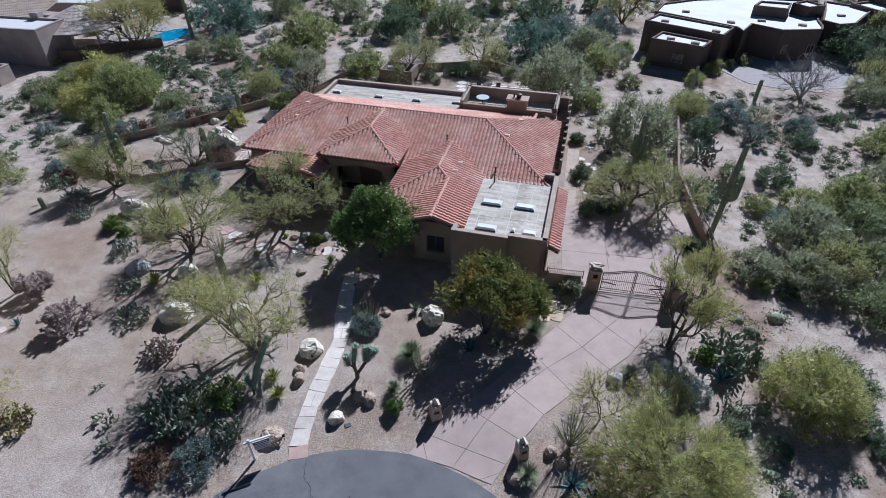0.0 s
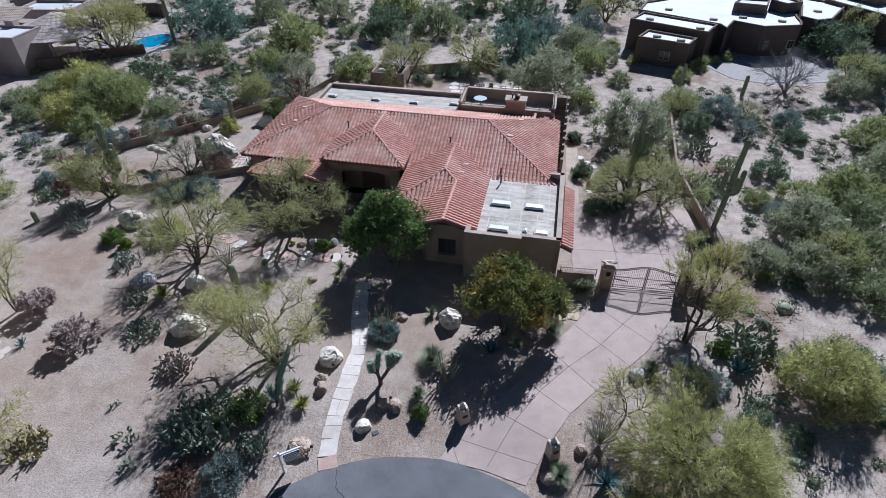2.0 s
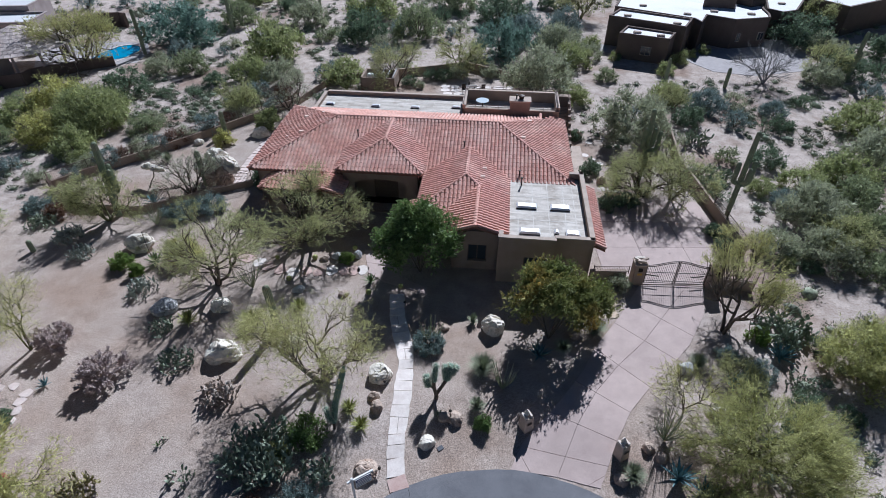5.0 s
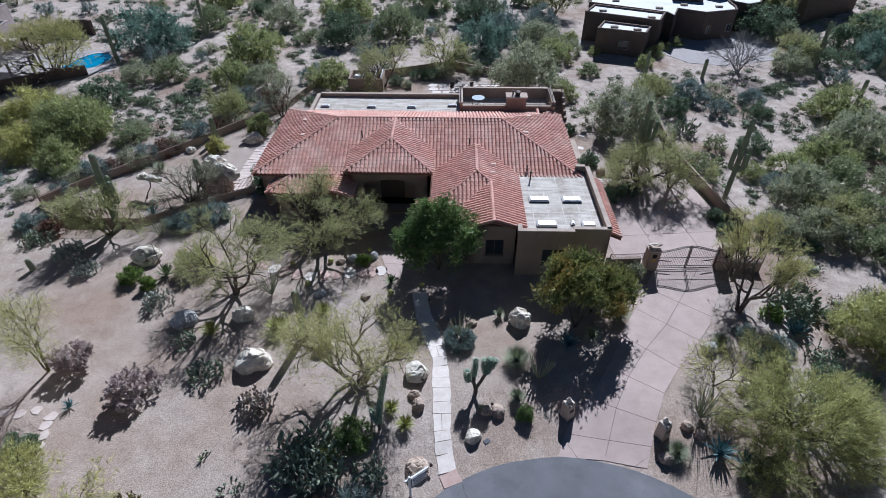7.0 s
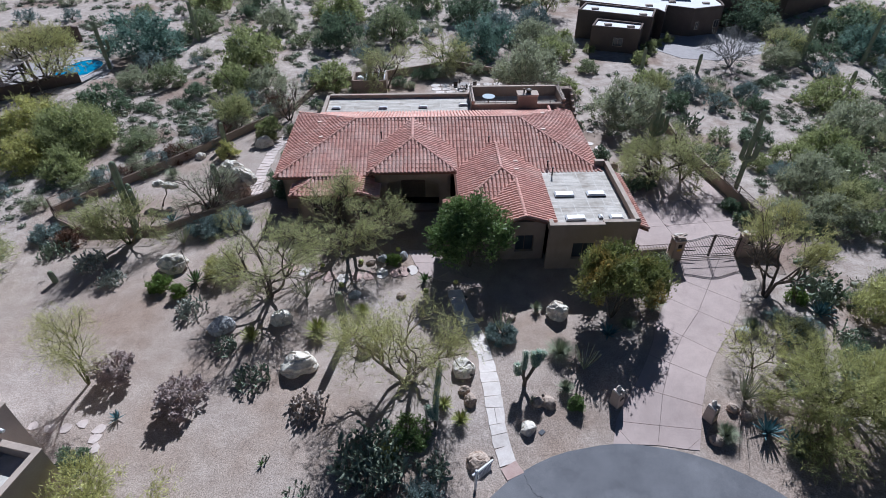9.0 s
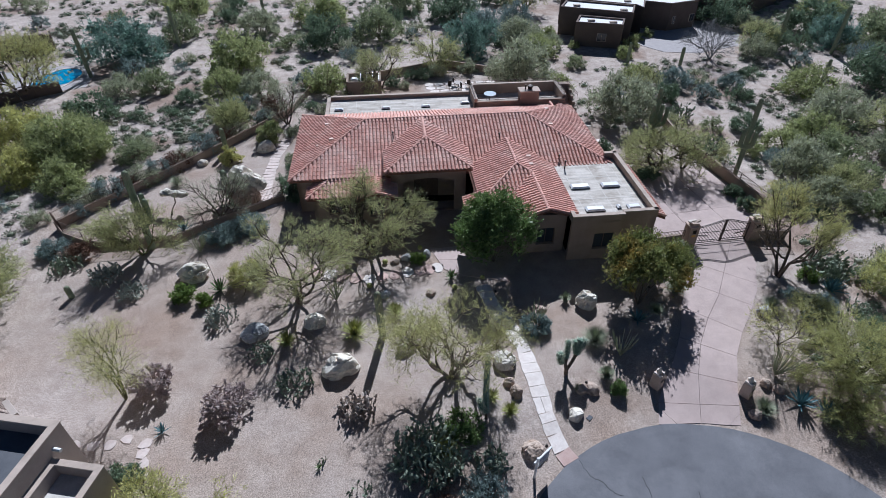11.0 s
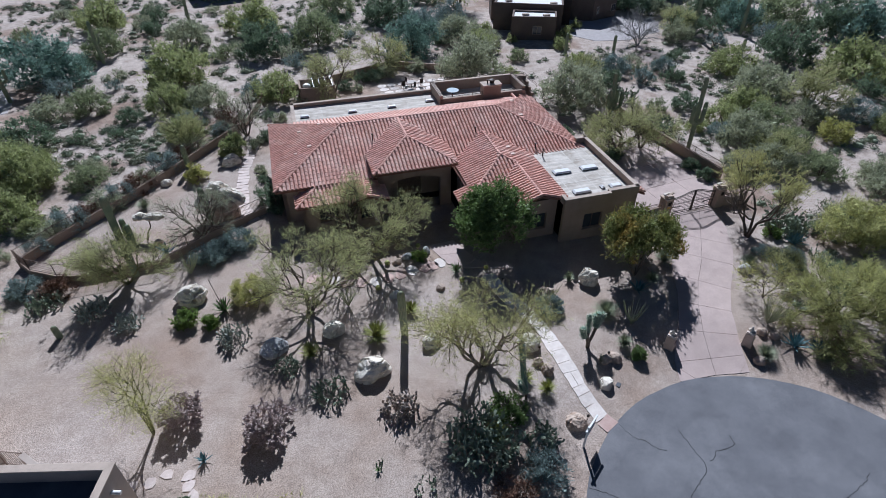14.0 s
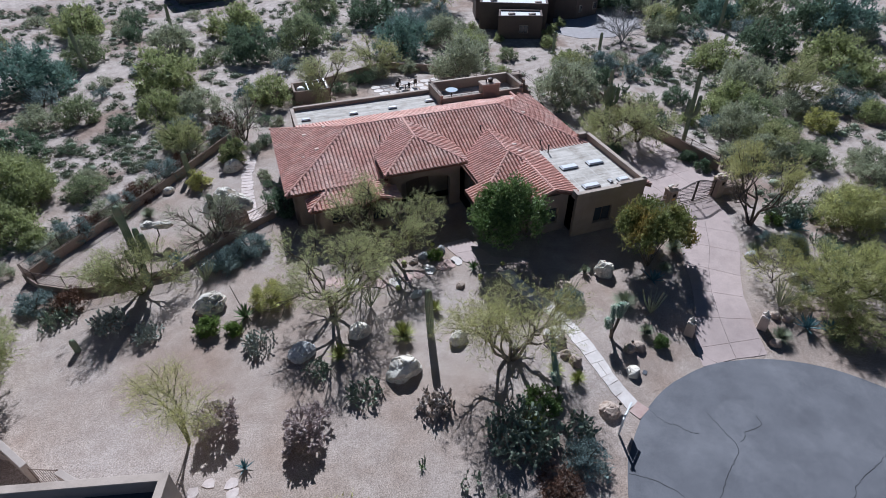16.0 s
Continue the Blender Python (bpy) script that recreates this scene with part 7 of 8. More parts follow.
def gate_pillar(x, y, plate):
    t = empty("gate_pillar", Matrix.Translation((x, y, lift(x, y))) @ Matrix.Rotation(radians(-10), 4, "Z"))
    tagged(t, "tan stucco gate pillar capped with piled rocks", "pillar", "gate pillars")
    b = bmesh.new()
    box(b, (-0.38, -0.38, 0), (0.38, 0.38, 1.75), bevel=0.03)
    part("shaft", b, STUCCO, t)
    b = bmesh.new()
    box(b, (-0.44, -0.44, 1.75), (0.44, 0.44, 1.86), bevel=0.03)
    part("cap", b, MASONRY, t)
    for k, (dx, dy, ang) in enumerate(((-0.22, 0, 0.5), (0.22, 0, -0.5), (0, 0.2, 0.0), (0.02, -0.2, 0.1))):
        b = bmesh.new()
        box(b, (-0.3, -0.1, -0.06), (0.3, 0.1, 0.06), Matrix.Translation((dx, dy, 2.02)) @ Matrix.Rotation(ang, 4, "Y"), bevel=0.03)
        part("cap_stone", b, (PALE_STONE, MASONRY)[k % 2], t)
    # near-black plate on the shaft; the recess's shade is put into its colour
    b = bmesh.new()
    box(b, (-0.14, -0.41, 1.25), (0.14, -0.385, 1.55))
    part("niche", b, VOID, t)
    if plate:
        b = bmesh.new()
        box(b, (-0.16, -0.405, 0.95), (0.16, -0.385, 1.12), bevel=0.004)
        p = part("plate", b, SIGN_YELLOW, t, "small yellow plate")


gate_pillar(10.05, 27.35, True)
gate_pillar(15.0, 26.25, False)


def drive_gate():
    """A double driveway gate: two leaves with arched tops, pickets, mid rail and arms."""
    a, b = Vector((10.5, 27.15, 0)), Vector((14.55, 26.3, 0))
    d = (b - a)
    t = empty("driveway_gate", Matrix.Translation(a + Vector((0, 0, 0.02))) @ Matrix.Rotation(math.atan2(d.y, d.x), 4, "Z"))
    tagged(t, "closed dark iron double driveway gate with arched top", "gate")
    W = d.length

    def top(x):
        return 1.62 + 0.42 * math.sin(math.pi * x / W) ** 2

    for x0, x1 in ((0.0, W / 2 - 0.02), (W / 2 + 0.02, W)):
        s = Soup()
        for x in (x0 + 0.03, x1 - 0.03):
            s.tube([(x, 0, 0.05), (x, 0, top(x))], [0.04, 0.04], 4)
        for h in (0.1, 0.28):
            s.tube([(x0, 0, h), (x1, 0, h)], [0.028, 0.028], 4)
        s.tube([(x0, 0, 1.02), (x1, 0, 1.02)], [0.025, 0.025], 4)
        for off in (0.0, -0.12):
            s.tube([(x0 + (x1 - x0) * k / 8, 0, top(x0 + (x1 - x0) * k / 8) + off) for k in range(9)], [0.03] * 9, 4)
        leaf = link_data("gate_leaf", s.mesh("gate_leaf"), DARK_METAL, t)
        n = 17
        for k in range(1, n):
            x = x0 + (x1 - x0) * k / n
            s = Soup()
            s.tube([(x, 0, 0.1), (x, 0, top(x) - 0.02)], [0.014, 0.014], 4)
            link_data("picket", s.mesh("picket"), DARK_METAL, leaf)
        s = Soup()
        sx = x0 + 0.1 if x0 < 1 else x1 - 0.1
        ex = x0 + 1.0 if x0 < 1 else x1 - 1.0
        s.tube([(sx, 0.22, 0.62), (ex, 0.06, 0.62)], [0.045, 0.035], 8)
        link_data("opener_arm", s.mesh("opener_arm"), DARK_METAL, t)


drive_gate()


def lamp_pillar(x, y, turn):
    """A battered entrance pillar with a pale statue seated on it."""
    t = empty("entrance_pillar", Matrix.Translation((x, y, lift(x, y))) @ Matrix.Rotation(radians(turn), 4, "Z"))
    tagged(t, "tan masonry entrance pillar with sloping plaque face", "pillar", "entrance pillars")
    b = bmesh.new()
    vs = box(b, (-0.29, -0.29, 0), (0.29, 0.29, 1.0))
    for v in vs:
        if v.co.z > 0.5:
            v.co.x *= 0.86
            v.co.y = v.co.y * 0.86 + 0.05
    bmesh.ops.bevel(b, geom=b.edges[:], offset=0.02, segments=1, affect="EDGES")
    part("shaft", b, MASONRY, t)
    b = bmesh.new()
    box(b, (-0.14, -0.3, 0.55), (0.14, -0.28, 0.7), Matrix.Rotation(-0.05, 4, "X"))
    part("plaque", b, DARK_METAL, t)
    for sx in (-0.17, 0.17):
        b = bmesh.new()
        box(b, (sx - 0.07, -0.16, 1.0), (sx + 0.07, 0.28, 1.13), bevel=0.02)
        part("cheek_stone", b, PALE_STONE, t)
    b = bmesh.new()
    bmesh.ops.create_icosphere(b, subdivisions=3, radius=1.0)
    for v in b.verts:
        d = v.co.copy()
        r = 0.09 + (0.04 if d.z < 0 else -0.02)
        v.co = Vector((d.x * r, d.y * r * 1.2 + 0.08, 1.24 + d.z * 0.25))
    st = part("statue", b, PALE_STONE, None, "small seated stone statue on the pillar", smooth=True)
    st.matrix_world = t.matrix_world.copy()
    tagged(st, category="statue")


lamp_pillar(-0.4, 17.4, 20)
lamp_pillar(3.92, 15.12, 20)


def yard_sign():
    """A white post-and-arm sign with a hanging board."""
    t = empty("yard_sign", Matrix.Translation((-9.45, 15.0, lift(-9.45, 15.0))) @ Matrix.Rotation(radians(22), 4, "Z"))
    tagged(t, "white post sign with a hanging printed board", "sign")
    b = bmesh.new()
    box(b, (-0.05, -0.05, 0), (0.05, 0.05, 1.75), bevel=0.008)
    part("post", b, WHITE_PAINT, t)
    b = bmesh.new()
    box(b, (-0.25, -0.045, 1.5), (-0.052, 0.045, 1.6), bevel=0.008)
    box(b, (0.052, -0.045, 1.5), (1.05, 0.045, 1.6), bevel=0.008)
    part("arm", b, WHITE_PAINT, t)
    b = bmesh.new()
    box(b, (0.16, -0.015, 0.78), (0.94, 0.015, 1.42))
    board = part("board", b, WHITE_PAINT, t)
    b = bmesh.new()
    box(b, (0.17, -0.022, 1.2), (0.93, -0.017, 1.4))
    part("heading_band", b, SIGN_BLUE, board)
    for k in range(3):
        b = bmesh.new()
        box(b, (0.2, -0.022, 0.84 + k * 0.115), (0.9 - 0.1 * (k % 2), -0.017, 0.90 + k * 0.115))
        part("print_bar", b, SIGN_GREY, board)
    b = bmesh.new()
    box(b, (0.24, -0.0265, 1.27), (0.86, -0.0225, 1.33))
    part("print_bar", b, WHITE_PAINT, board)


yard_sign()


def path_light(x, y):
    t = empty("path_light", Matrix.Translation((x, y, lift(x, y))))
    tagged(t, "small dark path light on a stake", "garden light", "path lights")
    s = Soup()
    s.tube([(0, 0, 0), (0, 0, 0.4)], [0.012, 0.012], 5)
    link_data("stake", s.mesh("stake"), DARK_METAL, t)
    s = Soup()
    s.tube([(0, 0, 0.36), (0, 0, 0.42), (0, 0, 0.46)], [0.09, 0.08, 0.02], 8)
    link_data("hood", s.mesh("hood"), DARK_METAL, t)


for lx, ly in ((-8.2, 16.1), (-7.6, 21.1), (-5.9, 27.3), (-4.25, 18.7), (4.0, 24.0)):
    path_light(lx, ly)


def ground_plate():
    b = bmesh.new()
    box(b, (-0.17, -0.12, 0), (0.17, 0.12, 0.03), bevel=0.01)
    ob = link_mesh("utility_cover", b, DARK_ROOF)
    ob.matrix_world = pose(-5.05, 16.95, lift(-5.05, 16.95) + 0.004, 0, 0, 25)
    tagged(ob, "dark utility box cover in the gravel", "cover")


ground_plate()


def equipment_yard():
    """A walled enclosure with an open slatted top behind the house."""
    t = empty("equipment_enclosure", Matrix.Translation((-5.3, 65.3, 0)) @ Matrix.Rotation(radians(-14.5), 4, "Z"))
    tagged(t, "square tan block enclosure with open beams on top", "enclosure")
    b = bmesh.new()
    wall_run(b, (-2.0, -1.5), (2.0, -1.5), 0, 1.5, 0.22)
    wall_run(b, (2.0, -1.5), (2.0, 1.5), 0, 1.5, 0.22)
    wall_run(b, (2.0, 1.5), (-2.0, 1.5), 0, 1.5, 0.22)
    wall_run(b, (-2.0, 1.5), (-2.0, -1.5), 0, 1.5, 0.22)
    part("wall", b, STUCCO, t)
    for k in range(4):
        b = bmesh.new()
        box(b, (-0.4 + k * 0.7, -1.48, 1.5), (-0.3 + k * 0.7, 1.48, 1.6))
        part("beam", b, STEEL, t)
    s = Soup()
    s.tube([(-1.1, 0, 0), (-1.1, 0, 1.3), (-1.1, 0, 1.45)], [0.45, 0.45, 0.3], 16)
    link_data("tank", s.mesh("tank"), WHITE_PAINT, t)


equipment_yard()


def patio():
    base = empty("patio")
    tagged(base, "pale irregular flagstone patio behind the house", "patio", kind="structure")
    rng = random.Random(21)
    for i in range(7):
        for j in range(5):
            x, y = 2.2 + i * 1.25 + rng.uniform(-0.1, 0.1), 59.5 + j * 1.1 - i * 0.28
            pts = [(x + 0.62 * math.cos(a) * rng.uniform(0.85, 1.1), y + 0.56 * math.sin(a) * rng.uniform(0.85, 1.1)) for a in [k * 1.0472 + 0.3 for k in range(6)]]
            slabs("flagstone", pts, [], FLAG, 0.04, 0.08, base)
    for k, (x, y) in enumerate(((4.2, 61.6), (5.2, 62.6), (6.4, 61.6), (5.0, 60.8))):
        c = empty("patio_chair", Matrix.Translation((x, y, 0.04)) @ Matrix.Rotation(k * 1.6, 4, "Z"))
        tagged(c, "dark metal patio chair on flagstones", "chair", "patio chairs")
        b = bmesh.new()
        box(b, (-0.24, -0.24, 0.42), (0.24, 0.24, 0.46), bevel=0.01)
        part("seat", b, DARK_METAL, c)
        b = bmesh.new()
        box(b, (-0.24, 0.22, 0.47), (0.24, 0.26, 0.98), bevel=0.01)
        part("backrest", b, DARK_METAL, c)
        for sx in (-0.21, 0.21):
            for sy in (-0.21, 0.21):
                s = Soup()
                s.tube([(sx, sy, 0), (sx, sy, 0.42)], [0.018, 0.018], 5)
                link_data("leg", s.mesh("leg"), DARK_METAL, c)
    tb = empty("patio_table", Matrix.Translation((5.2, 61.6, 0.04)))
    tagged(tb, "round dark patio table on flagstones", "table")
    s = Soup()
    s.tube([(0, 0, 0.7), (0, 0, 0.74)], [0.55, 0.55], 20)
    link_data("tabletop", s.mesh("tabletop"), DARK_METAL, tb)
    s = Soup()
    s.tube([(0, 0, 0), (0, 0, 0.7)], [0.06, 0.05], 8)
    link_data("pedestal", s.mesh("pedestal"), DARK_METAL, tb)


patio()


# ---- neighbouring houses ----
def inset(pts, d):
    """The outline moved inwards by d (points anticlockwise)."""
    out = []
    n = len(pts)
    for i in range(n):
        p, q, r = Vector(pts[i - 1]), Vector(pts[i]), Vector(pts[(i + 1) % n])
        e0, e1 = (q - p).normalized(), (r - q).normalized()
        n0, n1 = Vector((-e0.y, e0.x)), Vector((-e1.y, e1.x))
        k = (n0 + n1) / max(1 + n0.dot(n1), 0.4)
        out.append(tuple(q + k * d))
    return out


def wing(parent, pts, z, wall_mat, roof_mat, thick=0.24, drop=0.22):
    """A flat-roofed wing over any outline: parapet wall all round and the sunken roof."""
    inner = inset(pts, thick)
    n = len(pts)
    b = bmesh.new()
    lo, hi, hin, lin = ([b.verts.new((x, y, zz)) for x, y in ring] for ring, zz in ((pts, -0.3), (pts, z), (inner, z), (inner, z - drop - 0.1)))
    for i in range(n):
        j = (i + 1) % n
        for r0, r1 in ((lo, hi), (hi, hin), (hin, lin)):
            b.faces.new((r0[i], r0[j], r1[j], r1[i]))
    part("wall", b, wall_mat, parent)
    b = bmesh.new()
    prism(b, inner, z - drop - 0.3, z - drop)
    part("roof", b, roof_mat, parent)


def block(parent, m, w, d, z, wall_mat, roof_mat, cap_mat, drop=0.45, thick=0.32):
    """One flat-roofed block, w wide and d deep from its front left corner, with a coping ring on its parapet."""
    pts = [tuple((m @ Vector((x, y, 0))).xy) for x, y in ((0, 0), (w, 0), (w, d), (0, d))]
    wing(parent, pts, z - 0.07, wall_mat, roof_mat, thick, drop - 0.07)
    b = bmesh.new()
    rings = []
    for off, zz in ((-0.03, z - 0.066), (-0.03, z - 0.012), (-0.018, z), (thick - 0.018, z), (thick, z - 0.012), (thick, z - 0.066)):
        rings.append([b.verts.new((x, y, zz)) for x, y in inset(pts, off)])
    for r0, r1 in zip(rings, rings[1:] + rings[:1]):
        for i in range(4):
            b.faces.new((r0[i], r0[(i + 1) % 4], r1[(i + 1) % 4], r1[i]))
    part("coping", b, cap_mat, parent)


def at(x, y, turn):
    return Matrix.Translation((x, y, 0)) @ Matrix.Rotation(radians(turn), 4, "Z")


def brown_house():
    h = empty("neighbour_house")
    tagged(h, "dark brown stucco desert house with white flat roofs", "house")
    wings = (
        ([(26.2, 70.4), (31.5, 66.9), (33.5, 69.3), (28.5, 73.2)], 3.3),
        ([(26.9, 75.9), (34.8, 69.4), (37.5, 72.7), (29.8, 79.1)], 3.95),
        ([(37.9, 73.0), (38.0, 71.2), (40.5, 74.3), (43.2, 71.6), (48.4, 71.9), (49.4, 73.6), (50.2, 76.2), (53.2, 81.4), (55.6, 86.0), (46.4, 88.0), (37.7, 87.0), (32.1, 84.6), (29.6, 80.4)], 3.9),
        ([(50.6, 76.0), (51.8, 74.0), (54.3, 74.6), (60.9, 81.6), (56.3, 85.9), (53.6, 81.0)], 3.9),
        ([(42.4, 79.0), (46.2, 77.1), (48.2, 80.2), (44.4, 81.4)], 5.0),
        ([(48.1, 79.9), (49.2, 77.6), (51.9, 78.5), (50.8, 81.4)], 5.1),
    )
    for pts, z in wings:
        wing(h, pts, z, BROWN_STUCCO, WHITE_ROOF)
    for x, y, tw, w in ((28.7, 68.62, -33.5, 1.3), (43.9, 71.62, 3.3, 0.6), (47.2, 71.8, 3.3, 0.9)):
        win = empty("window", at(x, y, tw))
        win.parent = h
        b = bmesh.new()
        box(b, (0, -0.06, 0.9), (w, 0.05, 2.0), bevel=0.02)
        part("window_frame", b, COPING, win)
        b = bmesh.new()
        box(b, (0.07, -0.075, 0.97), (w / 2 - 0.03, -0.05, 1.93))
        part("pane", b, GLASS_DARK, win)
        b = bmesh.new()
        box(b, (w / 2 + 0.03, -0.075, 0.97), (w - 0.07, -0.05, 1.93))
        part("pane", b, GLASS_DARK, win)
    for k, (x, y, z) in enumerate(((28.8, 70.6, 3.08), (31.2, 68.8, 3.08), (29.6, 75.9, 3.73), (34.6, 71.4, 3.73), (34.0, 80.6, 3.68), (38.2, 75.5, 3.68), (42.6, 76.2, 3.68), (47.0, 74.2, 3.68), (54.6, 78.6, 3.68))):
        b = bmesh.new()
        box(b, (-0.5, -0.3, 0), (0.5, 0.3, 0.22), at(x, y, -20) @ Matrix.Translation((0, 0, z)), bevel=0.05)
        part("roof_unit", b, COPING, h)


brown_house()


def paved_court():
    base = empty("paved_court")
    tagged(base, "grey paved court before the brown house", "pavement", kind="structure")
    slabs("paving", [(35.0, 68.2), (36.5, 63.6), (41.0, 61.4), (48.0, 62.0), (52.5, 66.4), (53.0, 75.0), (49.0, 73.0), (38.0, 71.3)], [((36, 64.2), (52, 65.4)), ((42.5, 60), (43.2, 71))], PAVER, 0.04, 0.1, base)
    slabs("paving", [(22.6, 74.5), (26.4, 72.2), (26.8, 77.0), (25.0, 79.5)], [], PAVER, 0.04, 0.1, base)


paved_court()


def pale_house():
    """The neighbour with the round tiled roof and the pool."""
    h = empty("neighbour_house")
    tagged(h, "pale stucco house with a round shingled patio roof", "house")
    block(h, at(-61.0, 71.7, -10), 10.6, 5.0, 4.4, MAUVE_STUCCO, WHITE_ROOF, MAUVE_STUCCO, 0.25)
    block(h, at(-55.0, 63.6, -10), 2.4, 2.2, 1.8, MAUVE_STUCCO, WHITE_ROOF, MAUVE_STUCCO, 0.25)
    block(h, at(-59.5, 86.0, -4), 8.2, 5.5, 3.6, MAUVE_STUCCO, WHITE_ROOF, MAUVE_STUCCO, 0.3)
    block(h, at(-63.0, 92.0, -4), 9.5, 6.0, 4.3, MAUVE_STUCCO, WHITE_ROOF, MAUVE_STUCCO, 0.3)
    # round roof of radial shingle courses
    s = Soup()
    cx, cy, n = -49.4, 78.0, 52
    for ring in range(9):
        r0, r1 = 5.9 - ring * 0.64, 5.9 - (ring + 1) * 0.64
        z0, z1 = 3.1 + ring * 0.24, 3.1 + (ring + 1) * 0.24
        for k in range(n):
            a0, a1 = 2 * math.pi * (k + 0.04 + 0.5 * (ring % 2)) / n, 2 * math.pi * (k + 0.96 + 0.5 * (ring % 2)) / n
            q = [(cx + r * math.cos(a), cy + r * math.sin(a), z) for r, a, z in ((r0, a0, z0 + 0.025), (r0, a1, z0 + 0.025), (r1, a1, z1), (r1, a0, z1))]
            q += [(p[0], p[1], p[2] - 0.06) for p in q]
            s.add(q, [(0, 1, 2, 3), (4, 5, 1, 0), (5, 6, 2, 1), (7, 4, 0, 3)])
    link_data("round_roof", s.mesh("round_roof"), ROSE_SHINGLE, h, "pale shingled conical roof")
    for k in range(6):
        a = -1.9 + k * 0.55
        p = Soup()
        p.tube([(cx + 5.2 * math.cos(a), cy + 5.2 * math.sin(a), 0), (cx + 5.2 * math.cos(a), cy + 5.2 * math.sin(a), 3.0)], [0.16, 0.16], 8)
        link_data("post", p.mesh("post"), MAUVE_STUCCO, h)
    b = bmesh.new()
    box(b, (-0.6, -0.5, 0), (0.6, 0.5, 5.0), at(-53.6, 75.6, -10), bevel=0.03)
    part("chimney", b, MAUVE_STUCCO, h)
    tl = []
    roof_plane([(-64, 76.6, 3.7), (-54.2, 74.9, 3.7), (-53.2, 80.6, 5.1), (-63, 82.3, 5.1)], (0.985, -0.174), tl)
    tv, tf = tile_arrays()
    s = Soup()
    for m in tl:
        s.add([m @ Vector(v) for v in tv], tf)
    link_data("roof_cover", s.mesh("roof_cover"), COPING, h)
    d = bmesh.new()
    prism(d, [(-64, 76.6), (-54.2, 74.9), (-53.2, 80.6), (-63, 82.3)], 0.0, 3.68)
    part("roof_deck", d, MAUVE_STUCCO, h)


pale_house()
low_wall("pool_wall", [(-49.9, 71.6), (-47.6, 72.2), (-47.2, 73.6), (-44.0, 75.0), (-41.0, 76.3), (-38.6, 77.0)], 1.3, 0.3, BROWN_STUCCO, "brown stucco wall round the pool terrace")


low_wall("pool_wall", [(-48.4, 92.4), (-46.8, 93.3), (-44.9, 94.4), (-42.9, 94.5), (-41.8, 93.6)], 2.2, 0.4, BROWN_STUCCO, "tall curved brown wall beyond the pool")


def pool():
    t = empty("swimming_pool")
    tagged(t, "blue swimming pool set in pale decking", "pool", kind="structure")
    slabs("decking", [(-47.8, 74.0), (-44.0, 75.6), (-41.0, 76.9), (-36.4, 77.6), (-35.9, 82.0), (-37.2, 86.0), (-44.0, 87.5), (-51, 84)], [], PAVER, 0.03, 0.1, t)
    bm = bmesh.new()
    pts = []
    for k in range(28):
        a = 2 * math.pi * k / 28
        r = 1 + 0.22 * math.sin(2 * a + 0.6)
        pts.append((-40.1 + 2.7 * r * math.cos(a + 0.5), 81.5 + 3.3 * r * math.sin(a + 0.5)))
    prism(bm, pts, 0.0, 0.045)
    w = part("pool_water", bm, POOL, t, "clear blue pool water")
    bm = bmesh.new()
    n = len(pts)
    c = Vector((-40.1, 81.5))
    rings = []
    for z, k in ((0.02, 1.0), (0.11, 1.0), (0.11, 1.08), (0.02, 1.08)):
        rings.append([bm.verts.new((c.x + (x - c.x) * k, c.y + (y - c.y) * k, z)) for x, y in pts])
    for r0, r1 in zip(rings, rings[1:]):
        for i in range(n):
            bm.faces.new((r0[i], r0[(i + 1) % n], r1[(i + 1) % n], r1[i]))
    part("pool_coping", bm, FLAG, t)


pool()


def near_house():
    """The neighbour beneath the flight line: flat dark roofs within pale parapets."""
    h = empty("neighbour_house")
    tagged(h, "pale stucco house with dark sunken flat roofs", "house")
    t = -28.8
    m = at(-29.2, 21.95, t)
    block(h, m @ Matrix.Translation((-14.0, -11.0, 0)), 14.0, 11.0, 5.0, PALE_STUCCO, DARK_ROOF, COPING, 0.75)
    block(h, m @ Matrix.Translation((0.01, -9.5, 0)), 2.35, 8.4, 3.95, PALE_STUCCO, SEAM, COPING, 0.7, 0.28)
    s = Soup()
    s.tube([m @ Vector((0.0, -0.85, 4.25)), m @ Vector((0.35, -0.85, 4.22))], [0.09, 0.09], 10)
    link_data("roof_spout", s.mesh("roof_spout"), WHITE_PAINT, h)


near_house()
low_wall("entry_wall", [(-38.5, 33.5), (-36.2, 31.0), (-35.2, 28.8)], 1.4, 0.3, PALE_STUCCO, "low pale stucco wall at the neighbour's entry")
low_wall("entry_wall", [(-33.9, 27.6), (-33.2, 26.4)], 1.4, 0.3, PALE_STUCCO, "low pale stucco wall stub at the neighbour's entry")
fence([(-35.1, 28.7), (-34.0, 27.9)], 0.05, 1.3, "pale iron garden gate between stucco stubs", 0.12)


def bougainvillea():
    b = put(make_bush("bougainvillea", 120, 0.9, 0.5, FLOWER, 1400, 0.08, 0.05, "magenta bougainvillea against the neighbour wall", lumps=8), -26.4, 17.9)


bougainvillea()


def far_house(x, y, turn, w, d, z, roof, label):
    h = empty("far_house")
    tagged(h, label, "house")
    block(h, at(x, y, turn), w, d, z, BROWN_STUCCO, roof, BROWN_STUCCO, 0.25)
    block(h, at(x + 2, y + d * 0.6, turn), w * 0.5, d * 0.7, z + 0.8, BROWN_STUCCO, roof, BROWN_STUCCO, 0.25)


far_house(62.0, 74.0, 20, 16, 10, 4.2, WHITE_ROOF, "distant brown house with white flat roof")
far_house(-8.0, 116.0, 0, 10, 8, 4.0, WHITE_ROOF, "distant house with pale flat roof")


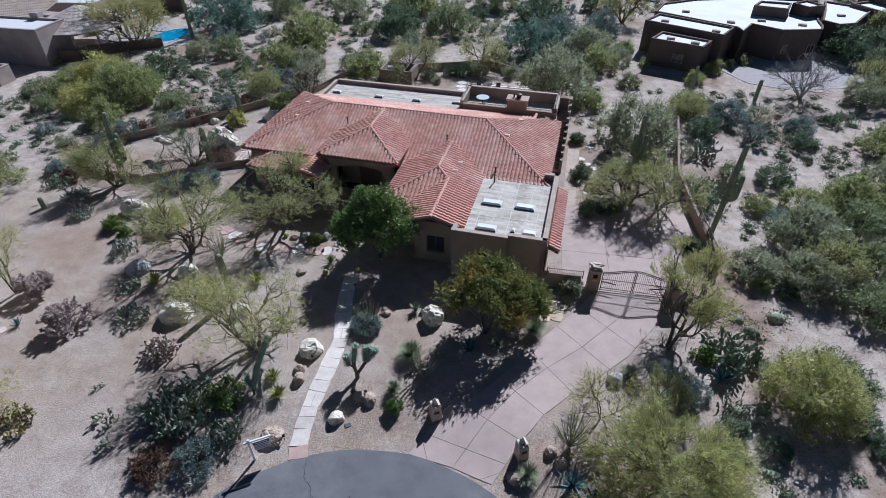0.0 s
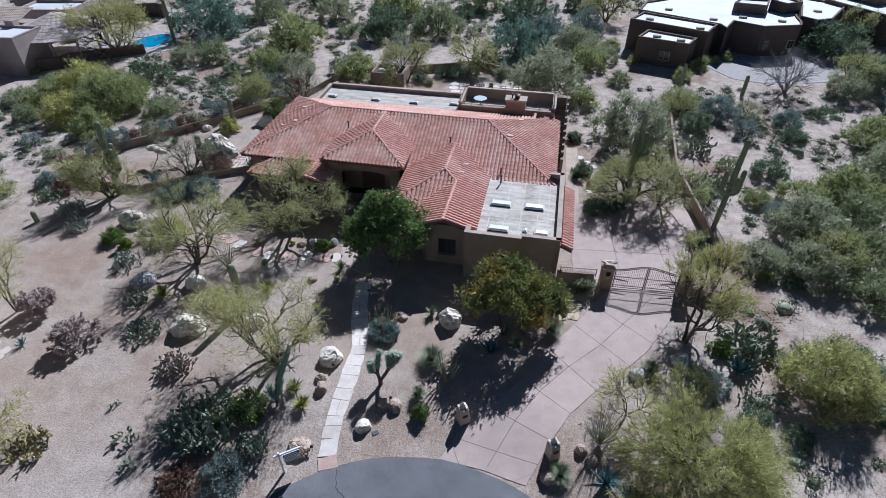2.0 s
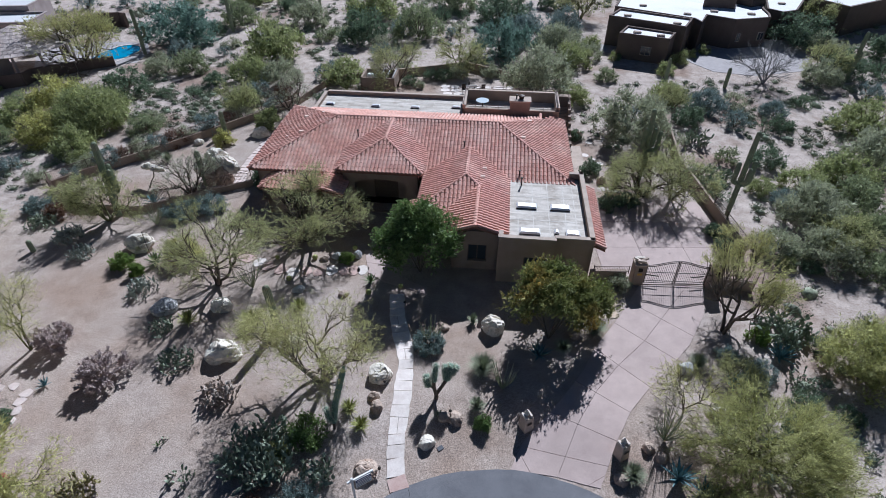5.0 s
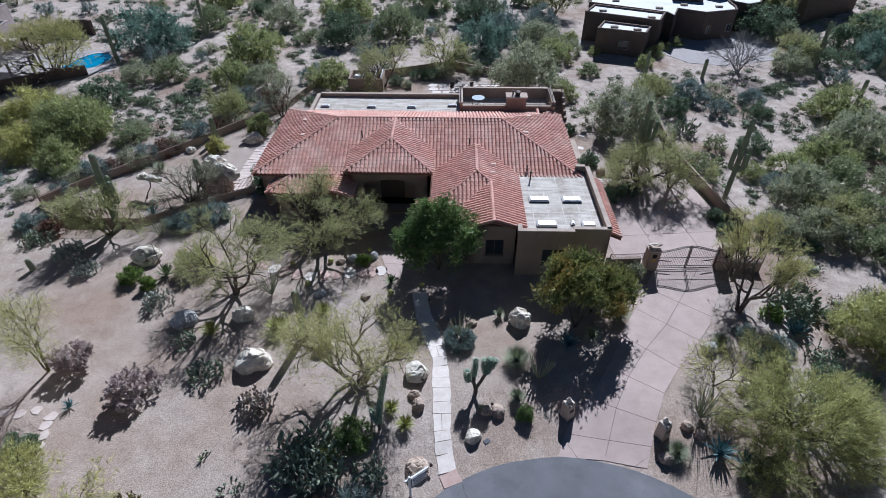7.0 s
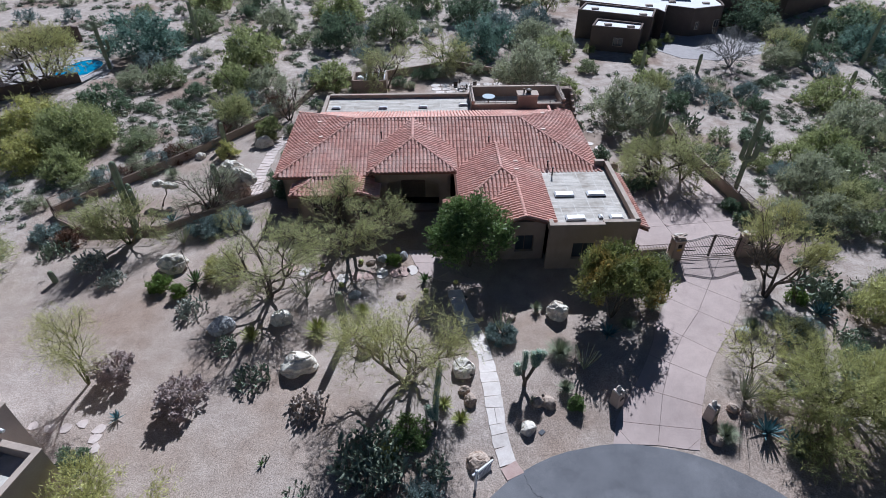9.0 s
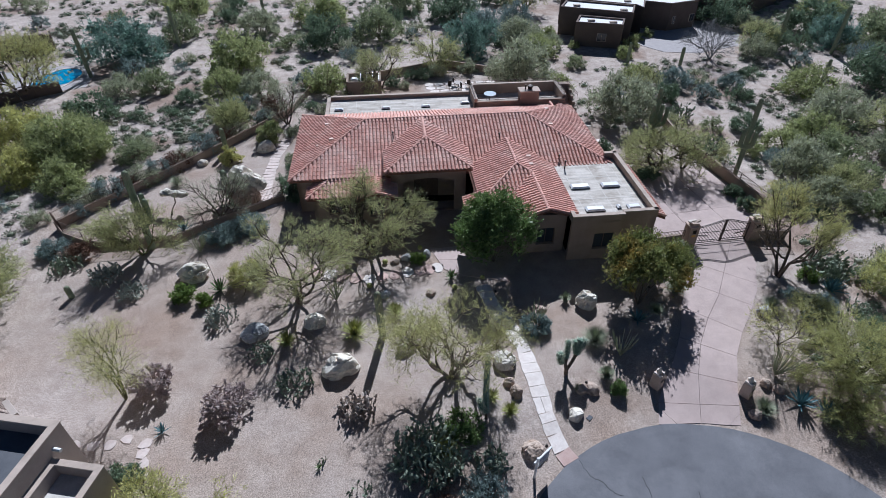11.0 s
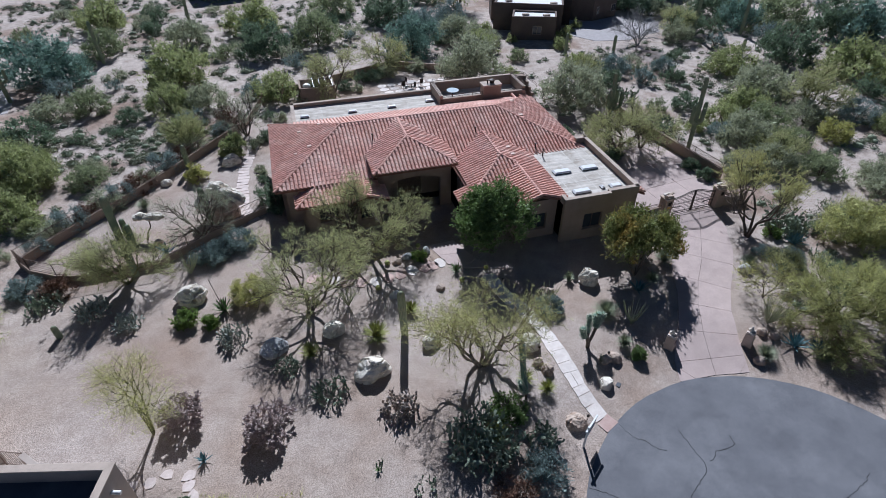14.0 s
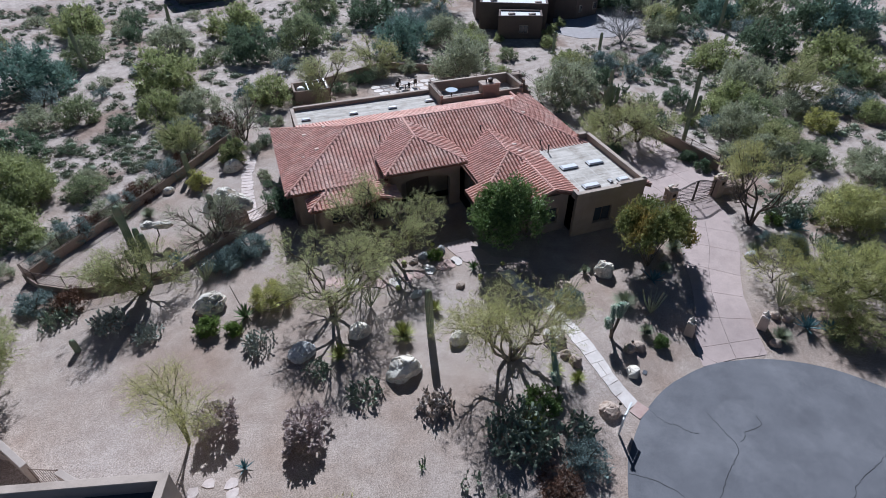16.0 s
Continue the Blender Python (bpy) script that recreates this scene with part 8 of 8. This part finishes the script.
# ---- low desert brush, far too many to count ----
def brush():
    """Compact grey-green mounds: a ragged twiggy heart and a coat of small upturned leaves."""
    rng = np.random.default_rng(77)
    bm = bmesh.new()
    bmesh.ops.create_icosphere(bm, subdivisions=1, radius=1.0)
    ball = np.array([v.co[:] for v in bm.verts])
    tri = np.array([[v.index for v in f.verts] for f in bm.faces])
    bm.free()
    hearts, faces, P, D = [], [], [], []
    keep = tries = total = 0
    blocked = [YARD, [(24, 62), (53, 58), (62, 92), (24, 92)], [(-66, 58), (-50, 60), (-34, 74), (-34, 90), (-66, 92)]]
    near = [(-31.6, 66.4), (-29.4, 64.6), (-32.2, 64.4), (-30.2, 61.6), (-28.2, 61.1), (-31.6, 61.5), (-26.8, 66.3), (-24.2, 62.6), (-24.4, 59.1), (-27.3, 67.7), (-26.1, 59.4), (-24.3, 64.6), (-26.2, 63.0)]
    near = [(x + rng.normal() * 0.9, y + rng.normal() * 0.9) for x, y in near for k in range(4)]
    while keep < 3500 and tries < 60000:
        tries += 1
        x, y = rng.uniform(-75, 85), rng.uniform(8, 128)
        if keep < len(near):
            x, y = near[keep]
        if any(inside(x, y, b) for b in blocked):
            continue
        dens = 0.5 + 1.1 * noise.noise(Vector((x * 0.06, y * 0.06, 5.0))) + 0.9 * noise.noise(Vector((x * 0.22, y * 0.22, 2.0)))
        if inside(x, y, [(31, 43), (52, 45), (51, 62), (36, 60.5), (28, 55)]):
            dens += 0.6
        if keep >= len(near) and rng.uniform() > dens:
            continue
        keep += 1
        r = rng.uniform(0.3, 0.75) * (1.35 if rng.uniform() < 0.2 else 0.95)
        o = np.array([x, y, lift(x, y)])
        flat = np.array([rng.uniform(0.9, 1.2), rng.uniform(0.85, 1.1), rng.uniform(0.65, 0.9)])

        def skin(q):
            lump = 1 + 0.22 * np.sin(q[:, :1] * 5 + x) * np.cos(q[:, 1:2] * 6 + y) + 0.12 * np.sin(q[:, 2:3] * 9 + x * 3 + q[:, :1] * 7)
            return q * r * lump * flat

        hv = skin(ball) * 0.6 * rng.uniform(0.85, 1.1, (len(ball), 1))
        hv[:, 2] = np.maximum(hv[:, 2], -0.05)
        hearts.append(hv + o)
        faces.append(tri + total)
        total += len(hv)
        n = int(55 + 120 * r)
        q = rng.normal(size=(n, 3))
        q /= np.linalg.norm(q, axis=1, keepdims=True)
        q[:, 2] = np.abs(q[:, 2])
        P.append(o + skin(q) * rng.uniform(0.6, 1.04, (n, 1)))
        D.append(q + rng.normal(size=(n, 3)) * 0.5 + np.array([0, 0, 0.4]))
    v, f = leaf_soup(np.concatenate(P), np.concatenate(D), 0.15, 0.075, rng)
    hearts = np.concatenate(hearts)
    mesh = leaf_mesh("desert_brush", np.concatenate([hearts, v]), np.concatenate(faces + [f + len(hearts)]))
    ob = link_data("desert_brush", mesh, L_BRUSH)
    tagged(ob, "low grey-green brittlebush scattered over desert sand", "brush", kind="stuff")


brush()
